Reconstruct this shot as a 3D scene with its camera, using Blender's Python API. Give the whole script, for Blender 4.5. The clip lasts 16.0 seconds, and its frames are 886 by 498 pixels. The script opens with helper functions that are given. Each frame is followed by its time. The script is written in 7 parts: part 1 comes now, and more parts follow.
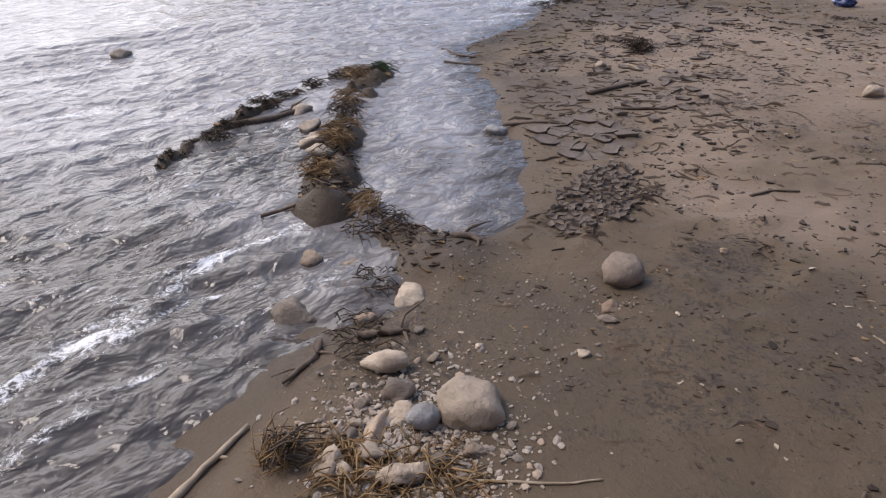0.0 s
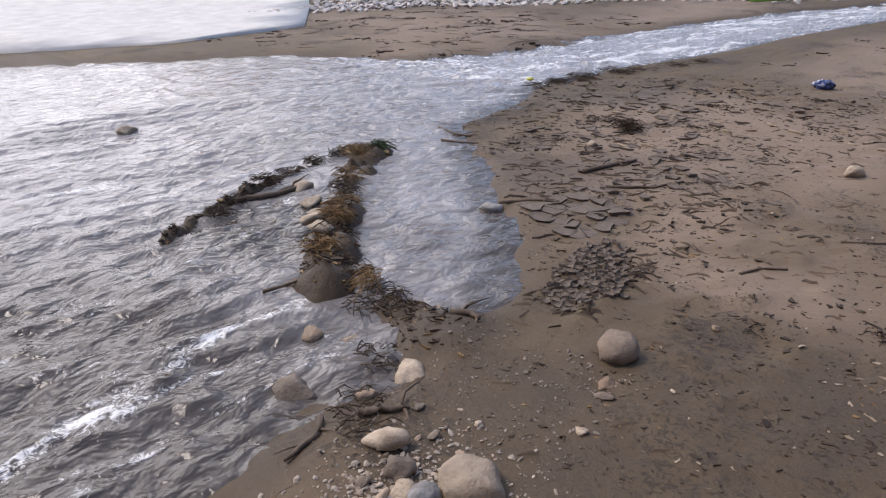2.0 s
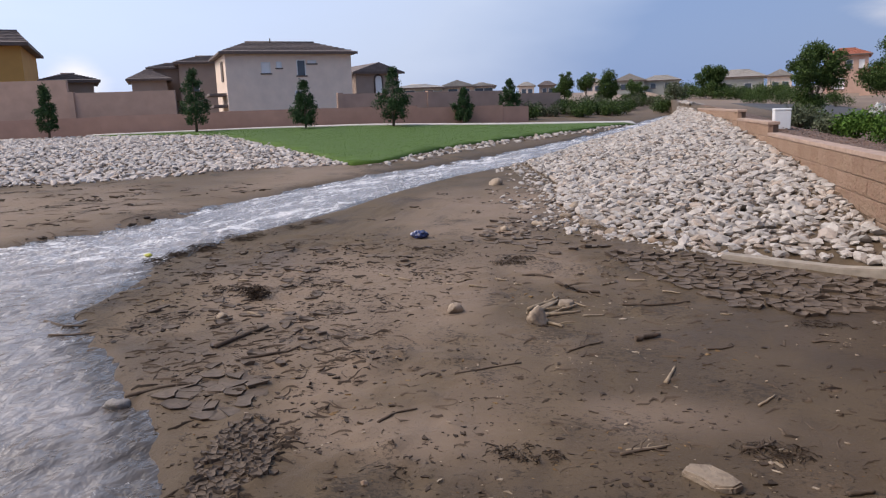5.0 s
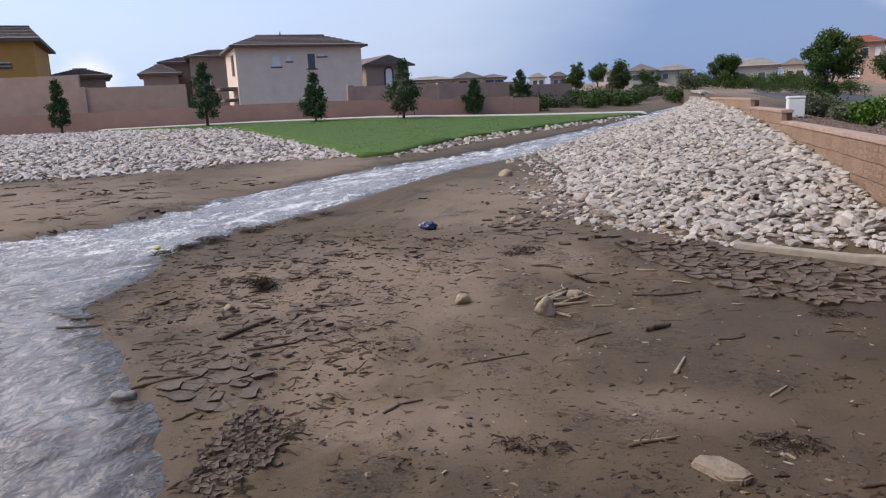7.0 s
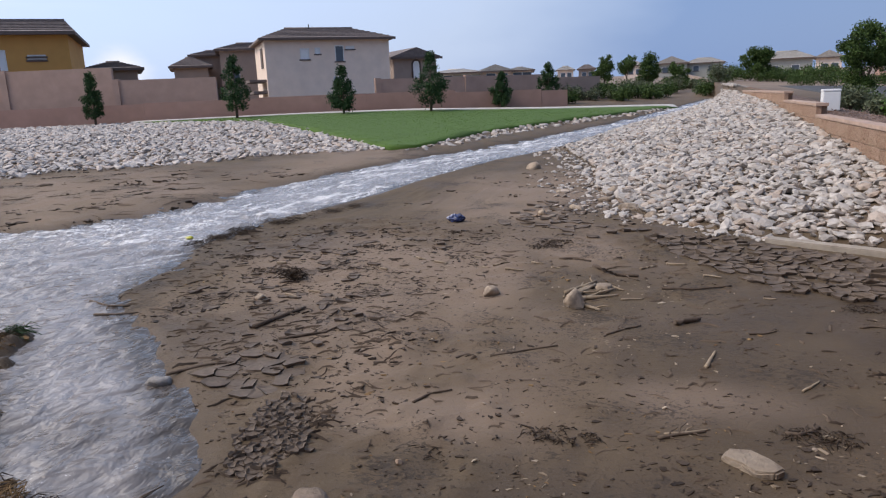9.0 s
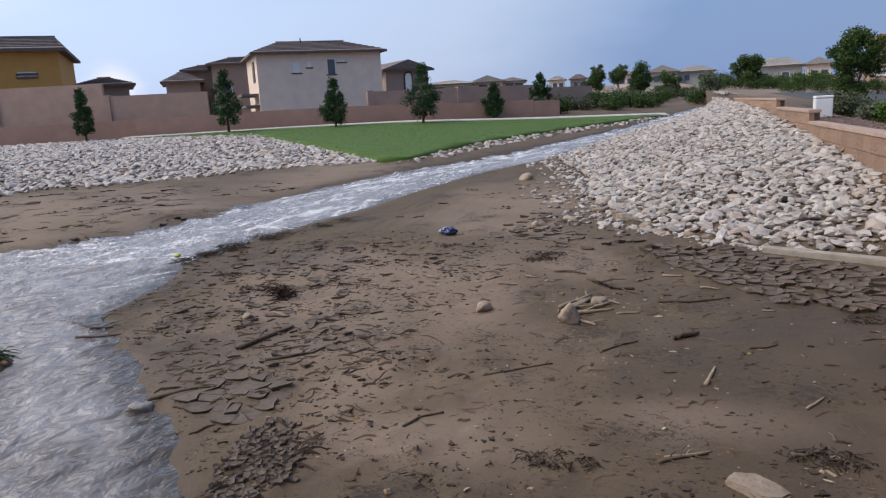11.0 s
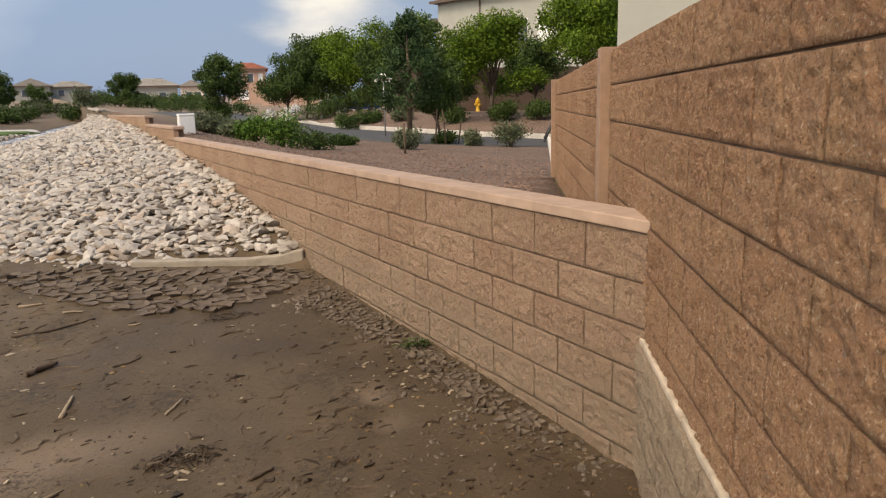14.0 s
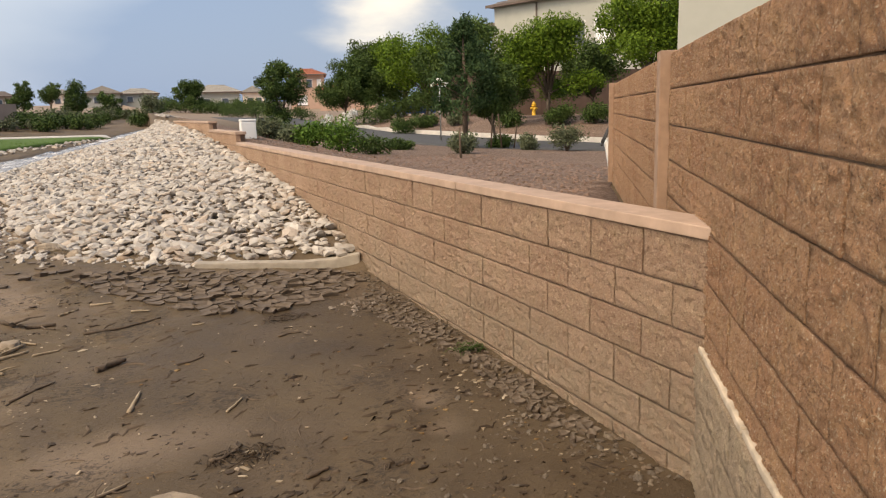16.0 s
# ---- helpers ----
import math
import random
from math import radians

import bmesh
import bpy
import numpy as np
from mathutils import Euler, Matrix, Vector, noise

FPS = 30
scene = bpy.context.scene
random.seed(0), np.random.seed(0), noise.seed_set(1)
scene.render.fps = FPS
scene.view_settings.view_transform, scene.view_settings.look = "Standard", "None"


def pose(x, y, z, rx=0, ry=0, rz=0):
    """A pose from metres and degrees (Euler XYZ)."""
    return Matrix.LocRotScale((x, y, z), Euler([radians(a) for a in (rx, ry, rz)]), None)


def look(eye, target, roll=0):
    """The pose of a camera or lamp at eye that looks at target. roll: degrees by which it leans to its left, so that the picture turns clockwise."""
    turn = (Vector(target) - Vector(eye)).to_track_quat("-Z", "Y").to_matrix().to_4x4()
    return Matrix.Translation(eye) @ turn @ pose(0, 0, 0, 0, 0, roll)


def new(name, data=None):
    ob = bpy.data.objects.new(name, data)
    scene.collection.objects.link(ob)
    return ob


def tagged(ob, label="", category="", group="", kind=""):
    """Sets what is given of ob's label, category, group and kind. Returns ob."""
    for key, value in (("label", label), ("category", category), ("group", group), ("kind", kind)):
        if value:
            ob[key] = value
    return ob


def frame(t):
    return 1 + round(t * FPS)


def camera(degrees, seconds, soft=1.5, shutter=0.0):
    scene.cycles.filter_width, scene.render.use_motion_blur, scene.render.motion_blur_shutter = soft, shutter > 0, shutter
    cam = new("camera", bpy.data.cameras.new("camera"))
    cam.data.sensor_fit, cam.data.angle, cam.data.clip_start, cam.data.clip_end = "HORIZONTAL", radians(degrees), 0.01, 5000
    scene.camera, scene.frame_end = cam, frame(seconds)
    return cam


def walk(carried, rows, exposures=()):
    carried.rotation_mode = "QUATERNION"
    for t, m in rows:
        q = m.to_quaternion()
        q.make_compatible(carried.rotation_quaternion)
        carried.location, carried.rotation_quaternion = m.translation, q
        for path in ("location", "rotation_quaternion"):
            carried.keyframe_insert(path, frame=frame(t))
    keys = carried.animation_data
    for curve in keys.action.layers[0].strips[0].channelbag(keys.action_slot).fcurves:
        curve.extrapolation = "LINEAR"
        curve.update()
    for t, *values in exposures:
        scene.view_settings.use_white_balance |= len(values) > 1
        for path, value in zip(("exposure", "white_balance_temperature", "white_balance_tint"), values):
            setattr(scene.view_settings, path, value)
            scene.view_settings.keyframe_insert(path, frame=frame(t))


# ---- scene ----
cam = camera(63.75, 16.0, soft=1.2, shutter=0.25)

# seconds, eye x y z, heading (clockwise from north), tilt, roll
PATH = [
    (0, -0.127, -0.013, 1.637, -45.20, -28.16, -1.75),
    (0.5, -0.087, 0.035, 1.636, -45.95, -26.70, -2.38),
    (1, -0.068, 0.049, 1.650, -45.98, -24.64, -2.38),
    (1.5, -0.089, -0.018, 1.669, -45.00, -22.77, -1.51),
    (2, -0.099, -0.077, 1.712, -44.47, -22.62, -1.26),
    (2.5, -0.118, -0.079, 1.715, -44.30, -23.38, -2.16),
    (3, -0.136, -0.056, 1.714, -42.78, -23.90, -3.22),
    (3.5, -0.087, 0.028, 1.729, -36.22, -20.03, -3.75),
    (4, 0.014, -0.005, 1.770, -25.16, -14.06, -2.99),
    (4.5, -0.053, -0.022, 1.791, -16.48, -11.21, -1.96),
    (4.7, -0.036, -0.060, 1.811, -14.90, -10.90, -1.90),
    (7, 0.000, 0.000, 1.780, -15.90, -11.47, -2.42),
    (7.5, -0.003, -0.011, 1.780, -16.51, -11.65, -2.46),
    (8, -0.002, -0.021, 1.778, -17.16, -11.79, -2.46),
    (8.5, -0.004, -0.032, 1.776, -17.72, -11.88, -2.47),
    (9, -0.019, -0.039, 1.777, -18.02, -11.94, -2.34),
    (11.3, -0.030, 0.188, 1.780, -17.20, -10.80, -3.40),
    (11.5, 0.019, 0.290, 1.760, -12.50, -10.74, -3.40),
    (12, 0.180, 0.368, 1.711, 5.80, -10.50, -2.35),
    (12.5, 0.314, 0.302, 1.712, 21.22, -11.42, -1.96),
    (13, 0.301, 0.218, 1.712, 27.65, -11.61, -1.59),
    (13.5, 0.294, 0.178, 1.716, 28.84, -11.54, -1.54),
    (14, 0.308, 0.183, 1.715, 28.75, -11.50, -1.42),
    (14.5, 0.331, 0.203, 1.720, 27.56, -11.63, -1.84),
    (15, 0.318, 0.190, 1.722, 26.32, -11.55, -2.05),
    (15.5, 0.303, 0.177, 1.724, 25.25, -11.36, -2.01),
    (16, 0.295, 0.170, 1.723, 24.31, -11.07, -1.78),
]
walk(cam, [(t, pose(x, y, z, 90 + tilt, 0, -turn) @ pose(0, 0, 0, 0, 0, roll)) for t, x, y, z, turn, tilt, roll in PATH],
     [(0, 0.22, 6500, 16), (3, 0.15, 6500, 16), (4.2, 0.06, 6850, 17), (7, 0.0, 6650, 15), (11.5, -0.13, 6500, 13), (12.1, -0.30, 6450, 12), (12.8, -0.12, 6400, 11), (13.5, 0.04, 7600, 11), (14.5, 0.30, 8600, 12), (16, 0.35, 8650, 12)])

# ---------------------------------------------------------------- light
world = bpy.data.worlds.new("world")
scene.world = world
world.use_nodes = True
nt = world.node_tree
nt.nodes.clear()
wo = nt.nodes.new("ShaderNodeOutputWorld")
bg = nt.nodes.new("ShaderNodeBackground")
bg.inputs["Strength"].default_value = 0.1
sky = nt.nodes.new("ShaderNodeTexSky")
sky.sky_type = "NISHITA"
sky.sun_disc = False
sky.sun_elevation = radians(42)
sky.sun_rotation = radians(250)
sky.air_density = 1.4
sky.dust_density = 2.0
tc = nt.nodes.new("ShaderNodeTexCoord")
mp = nt.nodes.new("ShaderNodeMapping")
mp.inputs["Scale"].default_value = (1.0, 1.0, 2.6)
nz = nt.nodes.new("ShaderNodeTexNoise")
nz.inputs["Scale"].default_value = 1.7
nz.inputs["Detail"].default_value = 5
nz.inputs["Roughness"].default_value = 0.5
nt.links.new(tc.outputs["Generated"], mp.inputs["Vector"])
nt.links.new(mp.outputs["Vector"], nz.inputs["Vector"])
# the cloud deck is thin and bright to the west and overhead, a dark storm to the north
dot = nt.nodes.new("ShaderNodeVectorMath")
dot.operation = "DOT_PRODUCT"
dot.inputs[1].default_value = (-0.714, 0.126, 0.338)
nt.links.new(tc.outputs["Generated"], dot.inputs[0])
add = nt.nodes.new("ShaderNodeMath")
add.operation = "MULTIPLY_ADD"
add.inputs[1].default_value = 0.34
nt.links.new(nz.outputs["Fac"], add.inputs[0])
nt.links.new(dot.outputs["Value"], add.inputs[2])
ramp = nt.nodes.new("ShaderNodeValToRGB")
els = ramp.color_ramp.elements
els[0].position, els[0].color = 0.0, (2.4, 3.7, 6.4, 1)
els[1].position, els[1].color = 0.97, (34.0, 33.5, 33.0, 1)
for at_, tone in ((0.33, (2.35, 3.8, 6.9, 1)), (0.52, (5.7, 7.2, 9.8, 1)), (0.80, (6.8, 8.8, 12.4, 1)), (0.87, (8.6, 10.2, 13.2, 1))):
    els.new(at_).color = tone
nt.links.new(add.outputs[0], ramp.inputs["Fac"])
mix = nt.nodes.new("ShaderNodeMix")
mix.data_type = "RGBA"
mix.inputs["Factor"].default_value = 0.85
nt.links.new(sky.outputs["Color"], mix.inputs["A"])
nt.links.new(ramp.outputs["Color"], mix.inputs["B"])
# two sunlit cloud heads that show between the houses and over the street trees
last = mix.outputs["Result"]
for yaw, el, spread, bright in ((-41.2, 3.0, 34.0, 10.5), (20.5, 9.0, 12.0, 9.5)):
    a, b = radians(yaw), radians(el)
    near_dir = nt.nodes.new("ShaderNodeVectorMath")
    near_dir.operation = "DISTANCE"
    near_dir.inputs[1].default_value = (math.sin(a) * math.cos(b), math.cos(a) * math.cos(b), math.sin(b))
    nt.links.new(tc.outputs["Generated"], near_dir.inputs[0])
    puff = nt.nodes.new("ShaderNodeTexNoise")
    puff.inputs["Scale"].default_value = 9.0
    puff.inputs["Detail"].default_value = 6
    nt.links.new(mp.outputs["Vector"], puff.inputs["Vector"])
    ma = nt.nodes.new("ShaderNodeMath")
    ma.operation = "MULTIPLY_ADD"
    ma.inputs[1].default_value = -spread * 0.55
    ma.inputs[2].default_value = 0.35
    nt.links.new(near_dir.outputs["Value"], ma.inputs[0])
    mb = nt.nodes.new("ShaderNodeMath")
    mb.operation = "ADD"
    nt.links.new(ma.outputs[0], mb.inputs[0])
    nt.links.new(puff.outputs["Fac"], mb.inputs[1])
    mr = nt.nodes.new("ShaderNodeMapRange")
    mr.interpolation_type = "SMOOTHSTEP"
    mr.inputs["From Min"].default_value = 0.05
    mr.inputs["From Max"].default_value = 0.95
    nt.links.new(mb.outputs[0], mr.inputs["Value"])
    cm = nt.nodes.new("ShaderNodeMix")
    cm.data_type = "RGBA"
    cm.inputs["B"].default_value = (bright * 0.95, bright * 0.98, bright, 1)
    nt.links.new(mr.outputs["Result"], cm.inputs["Factor"])
    nt.links.new(last, cm.inputs["A"])
    last = cm.outputs["Result"]
nt.links.new(last, bg.inputs["Color"])
nt.links.new(bg.outputs["Background"], wo.inputs["Surface"])

sun_data = bpy.data.lights.new("sun", "SUN")
sun_data.energy = 2.25
sun_data.angle = radians(25)
sun_data.color = (1.0, 0.91, 0.80)
sun = new("sun", sun_data)
sun.matrix_world = look((0, 0, 30), (19, 12, 0))

# ---------------------------------------------------------------- materials
class Mat:
    """A small builder of node materials."""

    def __init__(self, name, rough=0.8, metal=0.0, spec=0.5):
        self.m = bpy.data.materials.new(name)
        self.m.use_nodes = True
        self.t = self.m.node_tree
        self.b = self.t.nodes["Principled BSDF"]
        self.b.inputs["Roughness"].default_value = rough
        self.b.inputs["Metallic"].default_value = metal
        self.b.inputs["Specular IOR Level"].default_value = spec
        self.pos = self.node("ShaderNodeNewGeometry").outputs["Position"]

    def node(self, kind, **values):
        n = self.t.nodes.new(kind)
        for k, v in values.items():
            n.inputs[k.replace("_", " ")].default_value = v
        return n

    def link(self, a, b):
        self.t.links.new(a, b)

    def scaled(self, vec, s):
        n = self.t.nodes.new("ShaderNodeMapping")
        n.inputs["Scale"].default_value = s
        self.link(vec, n.inputs["Vector"])
        return n.outputs["Vector"]

    def local(self):
        return self.node("ShaderNodeTexCoord").outputs["Object"]

    def noise(self, scale, detail=4, rough=0.55, vec=None, distort=0.0):
        n = self.node("ShaderNodeTexNoise", Scale=scale, Detail=detail, Roughness=rough, Distortion=distort)
        self.link(self.pos if vec is None else vec, n.inputs["Vector"])
        return n.outputs["Fac"]

    def ramp(self, fac, stops):
        n = self.t.nodes.new("ShaderNodeValToRGB")
        e = n.color_ramp.elements
        while len(e) < len(stops):
            e.new(0.5)
        for i, (p, c) in enumerate(stops):
            e[i].position = p
            e[i].color = (*c, 1) if len(c) == 3 else c
        self.link(fac, n.inputs["Fac"])
        return n.outputs["Color"]

    def grey(self, fac, a, b, lo=0.0, hi=1.0):
        n = self.node("ShaderNodeMapRange")
        for k, v in zip(("From Min", "From Max", "To Min", "To Max"), (a, b, lo, hi)):
            n.inputs[k].default_value = v
        self.link(fac, n.inputs["Value"])
        return n.outputs["Result"]

    def mix(self, fac, a, b, blend="MIX"):
        n = self.t.nodes.new("ShaderNodeMix")
        n.data_type = "RGBA"
        n.blend_type = blend
        for key, v in (("Factor", fac), ("A", a), ("B", b)):
            if isinstance(v, (int, float)):
                n.inputs[key].default_value = v
            elif isinstance(v, tuple):
                n.inputs[key].default_value = (*v, 1)
            else:
                self.link(v, n.inputs[key])
        return n.outputs["Result"]

    def math(self, op, a, b):
        n = self.t.nodes.new("ShaderNodeMath")
        n.operation = op
        for i, v in enumerate((a, b)):
            if isinstance(v, (int, float)):
                n.inputs[i].default_value = v
            else:
                self.link(v, n.inputs[i])
        return n.outputs[0]

    def random(self):
        return self.node("ShaderNodeObjectInfo").outputs["Random"]

    def island(self):
        return self.node("ShaderNodeNewGeometry").outputs["Random Per Island"]

    def color(self, c):
        if isinstance(c, tuple):
            self.b.inputs["Base Color"].default_value = (*c, 1)
        else:
            self.link(c, self.b.inputs["Base Color"])
        return self

    def rough(self, r):
        self.link(r, self.b.inputs["Roughness"])
        return self

    def bump(self, height, strength=0.5, dist=0.01):
        n = self.node("ShaderNodeBump", Strength=strength, Distance=dist)
        self.link(height, n.inputs["Height"])
        if self.b.inputs["Normal"].is_linked:
            self.link(self.b.inputs["Normal"].links[0].from_socket, n.inputs["Normal"])
        self.link(n.outputs["Normal"], self.b.inputs["Normal"])
        return self


def plain(name, c, rough=0.7, metal=0.0, vary=0.12, scale=6.0, bump=0.15, dist=0.004):
    m = Mat(name, rough, metal)
    n = m.noise(scale, 5)
    dark = tuple(v * (1 - vary) for v in c)
    light = tuple(min(1, v * (1 + vary)) for v in c)
    m.color(m.ramp(n, [(0.3, dark), (0.7, light)]))
    m.bump(m.noise(scale * 8, 3), bump, dist)
    return m.m


def make_mud():
    m = Mat("wet_mud", 0.6, 0, 0.22)
    big = m.noise(0.5, 4, 0.55, None, 0.6)
    flow = m.noise(0.9, 5, 0.6, m.scaled(m.pos, (1.6, 0.8, 1)), 1.4)
    mid = m.noise(5.0, 6, 0.7, None, 0.5)
    fine = m.noise(70.0, 4, 0.7)
    grit = m.noise(170.0, 2, 0.6)
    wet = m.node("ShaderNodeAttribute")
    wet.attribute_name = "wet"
    silt = m.node("ShaderNodeAttribute")
    silt.attribute_name = "silt"
    c = m.ramp(flow, [(0.28, (0.078, 0.052, 0.029)), (0.5, (0.108, 0.075, 0.043)), (0.72, (0.146, 0.104, 0.062))])
    c = m.mix(m.grey(mid, 0.5, 0.70, 0, 0.25), c, (0.080, 0.058, 0.040))
    c = m.mix(m.grey(big, 0.5, 0.7, 0, 0.35), c, (0.145, 0.096, 0.066))
    c = m.mix(m.math("MULTIPLY", silt.outputs["Fac"], 0.85), c, (0.240, 0.172, 0.118))
    c = m.mix(m.grey(fine, 0.52, 0.75, 0, 0.3), c, (0.19, 0.148, 0.115))
    c = m.mix(m.grey(grit, 0.62, 0.75, 0, 0.4), c, (0.045, 0.033, 0.025))
    # crumbs of bark and leaf pressed into the surface, in drifts
    crumb = m.math("ADD", m.noise(34.0, 5, 0.75, m.scaled(m.pos, (0.8, 1.0, 1)), 0.7), m.math("MULTIPLY", m.noise(1.3, 4, 0.6), 0.9))
    c = m.mix(m.grey(crumb, 1.05, 1.09, 0, 0.75), c, (0.034, 0.025, 0.018))
    pale = m.noise(52.0, 3, 0.7)
    c = m.mix(m.grey(pale, 0.66, 0.73, 0, 0.6), c, (0.27, 0.215, 0.165))
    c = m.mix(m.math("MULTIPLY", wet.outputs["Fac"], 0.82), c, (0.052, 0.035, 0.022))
    # dry desert soil away from the wash
    sep = m.node("ShaderNodeSeparateXYZ")
    m.link(m.pos, sep.inputs[0])
    dry = m.grey(sep.outputs["Y"], 40, 75)
    m.color(m.mix(dry, c, m.ramp(m.noise(0.3, 6), [(0.3, (0.20, 0.145, 0.105)), (0.7, (0.30, 0.225, 0.165))])))
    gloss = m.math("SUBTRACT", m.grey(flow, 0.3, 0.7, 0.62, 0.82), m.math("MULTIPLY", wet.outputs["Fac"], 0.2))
    m.rough(gloss)
    m.bump(mid, 0.5, 0.018)
    m.bump(crumb, 0.5, 0.010)
    m.bump(m.noise(16.0, 5, 0.7, m.scaled(m.pos, (0.7, 1.6, 1)), 0.4), 0.5, 0.016)
    m.bump(fine, 0.5, 0.006)
    return m.m


def make_water():
    m = Mat("muddy_water", 0.08, 0, 0.5)
    m.b.inputs["IOR"].default_value = 1.33
    v = m.scaled(m.pos, (1, 0.75, 0.2))
    mid = m.noise(1.3, 5, 0.6, v, 0.6)
    silty = m.ramp(mid, [(0.3, (0.185, 0.168, 0.160)), (0.7, (0.31, 0.288, 0.278))])
    # the thin attribute darkens the water along its edges and below the bar
    thin = m.node("ShaderNodeAttribute")
    thin.attribute_name = "thin"
    m_c = m.mix(thin.outputs["Fac"], silty, m.ramp(mid, [(0.3, (0.050, 0.041, 0.035)), (0.7, (0.088, 0.073, 0.063))]))
    at = m.node("ShaderNodeAttribute")
    at.attribute_name = "foam"
    lace = m.noise(24.0, 7, 0.8, v, 1.2)
    foam = m.grey(m.math("ADD", at.outputs["Fac"], m.math("MULTIPLY", m.math("SUBTRACT", lace, 0.5), 2.3)), 0.36, 0.66)
    m.color(m.mix(foam, m_c, (0.70, 0.68, 0.66)))
    m.rough(m.grey(foam, 0, 1, 0.13, 0.5))
    m.bump(m.noise(6.0, 3, 0.5, v, 0.3), 0.7, 0.11)
    m.bump(m.noise(20.0, 3, 0.5, v, 0.2), 0.22, 0.018)
    return m.m


def make_stone(name, base, dusty=(0.30, 0.24, 0.19), island=False, mud=0.35):
    m = Mat(name, 0.85)
    r = m.island() if island else m.random()
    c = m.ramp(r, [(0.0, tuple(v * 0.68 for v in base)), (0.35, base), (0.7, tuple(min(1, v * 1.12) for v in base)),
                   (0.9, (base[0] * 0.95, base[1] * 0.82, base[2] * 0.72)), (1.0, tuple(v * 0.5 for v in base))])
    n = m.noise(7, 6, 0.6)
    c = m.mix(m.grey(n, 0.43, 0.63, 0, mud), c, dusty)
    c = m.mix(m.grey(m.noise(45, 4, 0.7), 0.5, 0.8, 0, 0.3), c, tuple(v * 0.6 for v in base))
    m.color(c)
    m.bump(m.noise(20, 6, 0.65), 0.75, 0.03)
    m.bump(m.noise(90, 3), 0.25, 0.004)
    return m.m


def make_block(name, a, b):
    m = Mat(name, 0.92)
    r = m.random()
    tone = m.mix(r, tuple(v * 1.18 for v in a), tuple(v * 1.22 for v in b))
    n = m.noise(62, 5, 0.75)
    agg = m.noise(105, 4, 0.75)
    patch = m.noise(9, 4, 0.6)
    tone = m.mix(m.grey(patch, 0.45, 0.65, 0, 0.5), tone, (b[0] * 1.15, b[1] * 1.25, b[2] * 1.15))
    c = m.mix(m.grey(n, 0.50, 0.68, 0, 0.4), tone, tuple(v * 0.55 for v in a))
    # aggregate speckle, its contrast raised to paint in the relief's light and shade
    c = m.mix(m.grey(agg, 0.56, 0.66, 0, 0.9), c, (0.60, 0.47, 0.335))
    c = m.mix(m.grey(agg, 0.32, 0.45, 0.85, 0), c, tuple(v * 0.36 for v in a))
    # dried silt left by the flood, up to the high-water mark
    sep = m.node("ShaderNodeSeparateXYZ")
    m.link(m.pos, sep.inputs[0])
    edge = m.math("ADD", sep.outputs["Z"], m.math("MULTIPLY", m.noise(2.2, 5), 0.5))
    c = m.mix(m.math("MULTIPLY", m.grey(edge, 0.55, 1.0, 1, 0), m.grey(m.noise(12, 4), 0.25, 0.6, 0.25, 0.8)), c, (0.30, 0.225, 0.158))
    m.color(c)
    m.bump(n, 0.9, 0.018)
    m.bump(agg, 0.9, 0.012)
    return m.m


def make_leaf(name, a, b, rough=0.6):
    m = Mat(name, rough, 0, 0.12)
    m.color(m.mix(m.island(), a, b))
    m.b.inputs["Subsurface Weight"].default_value = 0.0
    return m.m


def make_bark(name, a, b):
    m = Mat(name, 0.9)
    n = m.noise(14, 6, 0.65, m.scaled(m.pos, (1, 1, 0.25)))
    m.color(m.ramp(n, [(0.3, a), (0.7, b)]))
    m.bump(n, 0.6, 0.01)
    return m.m


MUD = make_mud()
WATER = make_water()
RIPRAP = make_stone("limestone_riprap", (0.50, 0.455, 0.405), island=True, mud=0.5)
RIPRAP_PALE = make_stone("clean_limestone_riprap", (0.57, 0.51, 0.455), island=True, mud=0.2)
# muddy under-layer, also darkened for the shade between the rocks
RIPRAP_LOW = make_stone("silted_shaded_riprap", (0.30, 0.25, 0.205), (0.15, 0.115, 0.088), island=True, mud=0.8)
RIPRAP_ONE = make_stone("limestone_rock", (0.50, 0.455, 0.405), mud=0.5)
COBBLE = make_stone("muddy_cobble", (0.20, 0.155, 0.115), (0.10, 0.075, 0.057), mud=0.8)
PEBBLE = make_stone("pebble_mix", (0.26, 0.21, 0.165), (0.12, 0.09, 0.07), island=True, mud=0.7)
BLOCK = make_block("split_face_block", (0.295, 0.177, 0.118), (0.35, 0.225, 0.156))
BLOCK_TALL = make_block("split_face_block_tall", (0.31, 0.156, 0.084), (0.365, 0.202, 0.114))
MORTAR = plain("mortar", (0.185, 0.122, 0.086), 0.95, vary=0.25, scale=20, bump=0.4)
CAP = plain("smooth_cap_block", (0.41, 0.285, 0.215), 0.85, vary=0.16, scale=7, bump=0.35)
FOOTING = make_block("silted_stem", (0.34, 0.25, 0.175), (0.38, 0.28, 0.195))
LEDGE = plain("silt_dusted_ledge", (0.47, 0.385, 0.295), 0.9, vary=0.25, scale=12, bump=0.5)
PILASTER = plain("pilaster_block", (0.34, 0.215, 0.145), 0.9, vary=0.15, scale=14, bump=0.4)
CRUMB = make_stone("mud_crumbs", (0.150, 0.115, 0.082), (0.08, 0.06, 0.045), island=True, mud=0.7)
CONCRETE = plain("pale_concrete", (0.58, 0.54, 0.49), 0.85, vary=0.14, scale=2.5, bump=0.2)
KERB = plain("kerb_concrete", (0.34, 0.29, 0.23), 0.88, vary=0.2, scale=9, bump=0.35)
GRASS = make_leaf("lawn_grass", (0.052, 0.106, 0.008), (0.068, 0.138, 0.012))
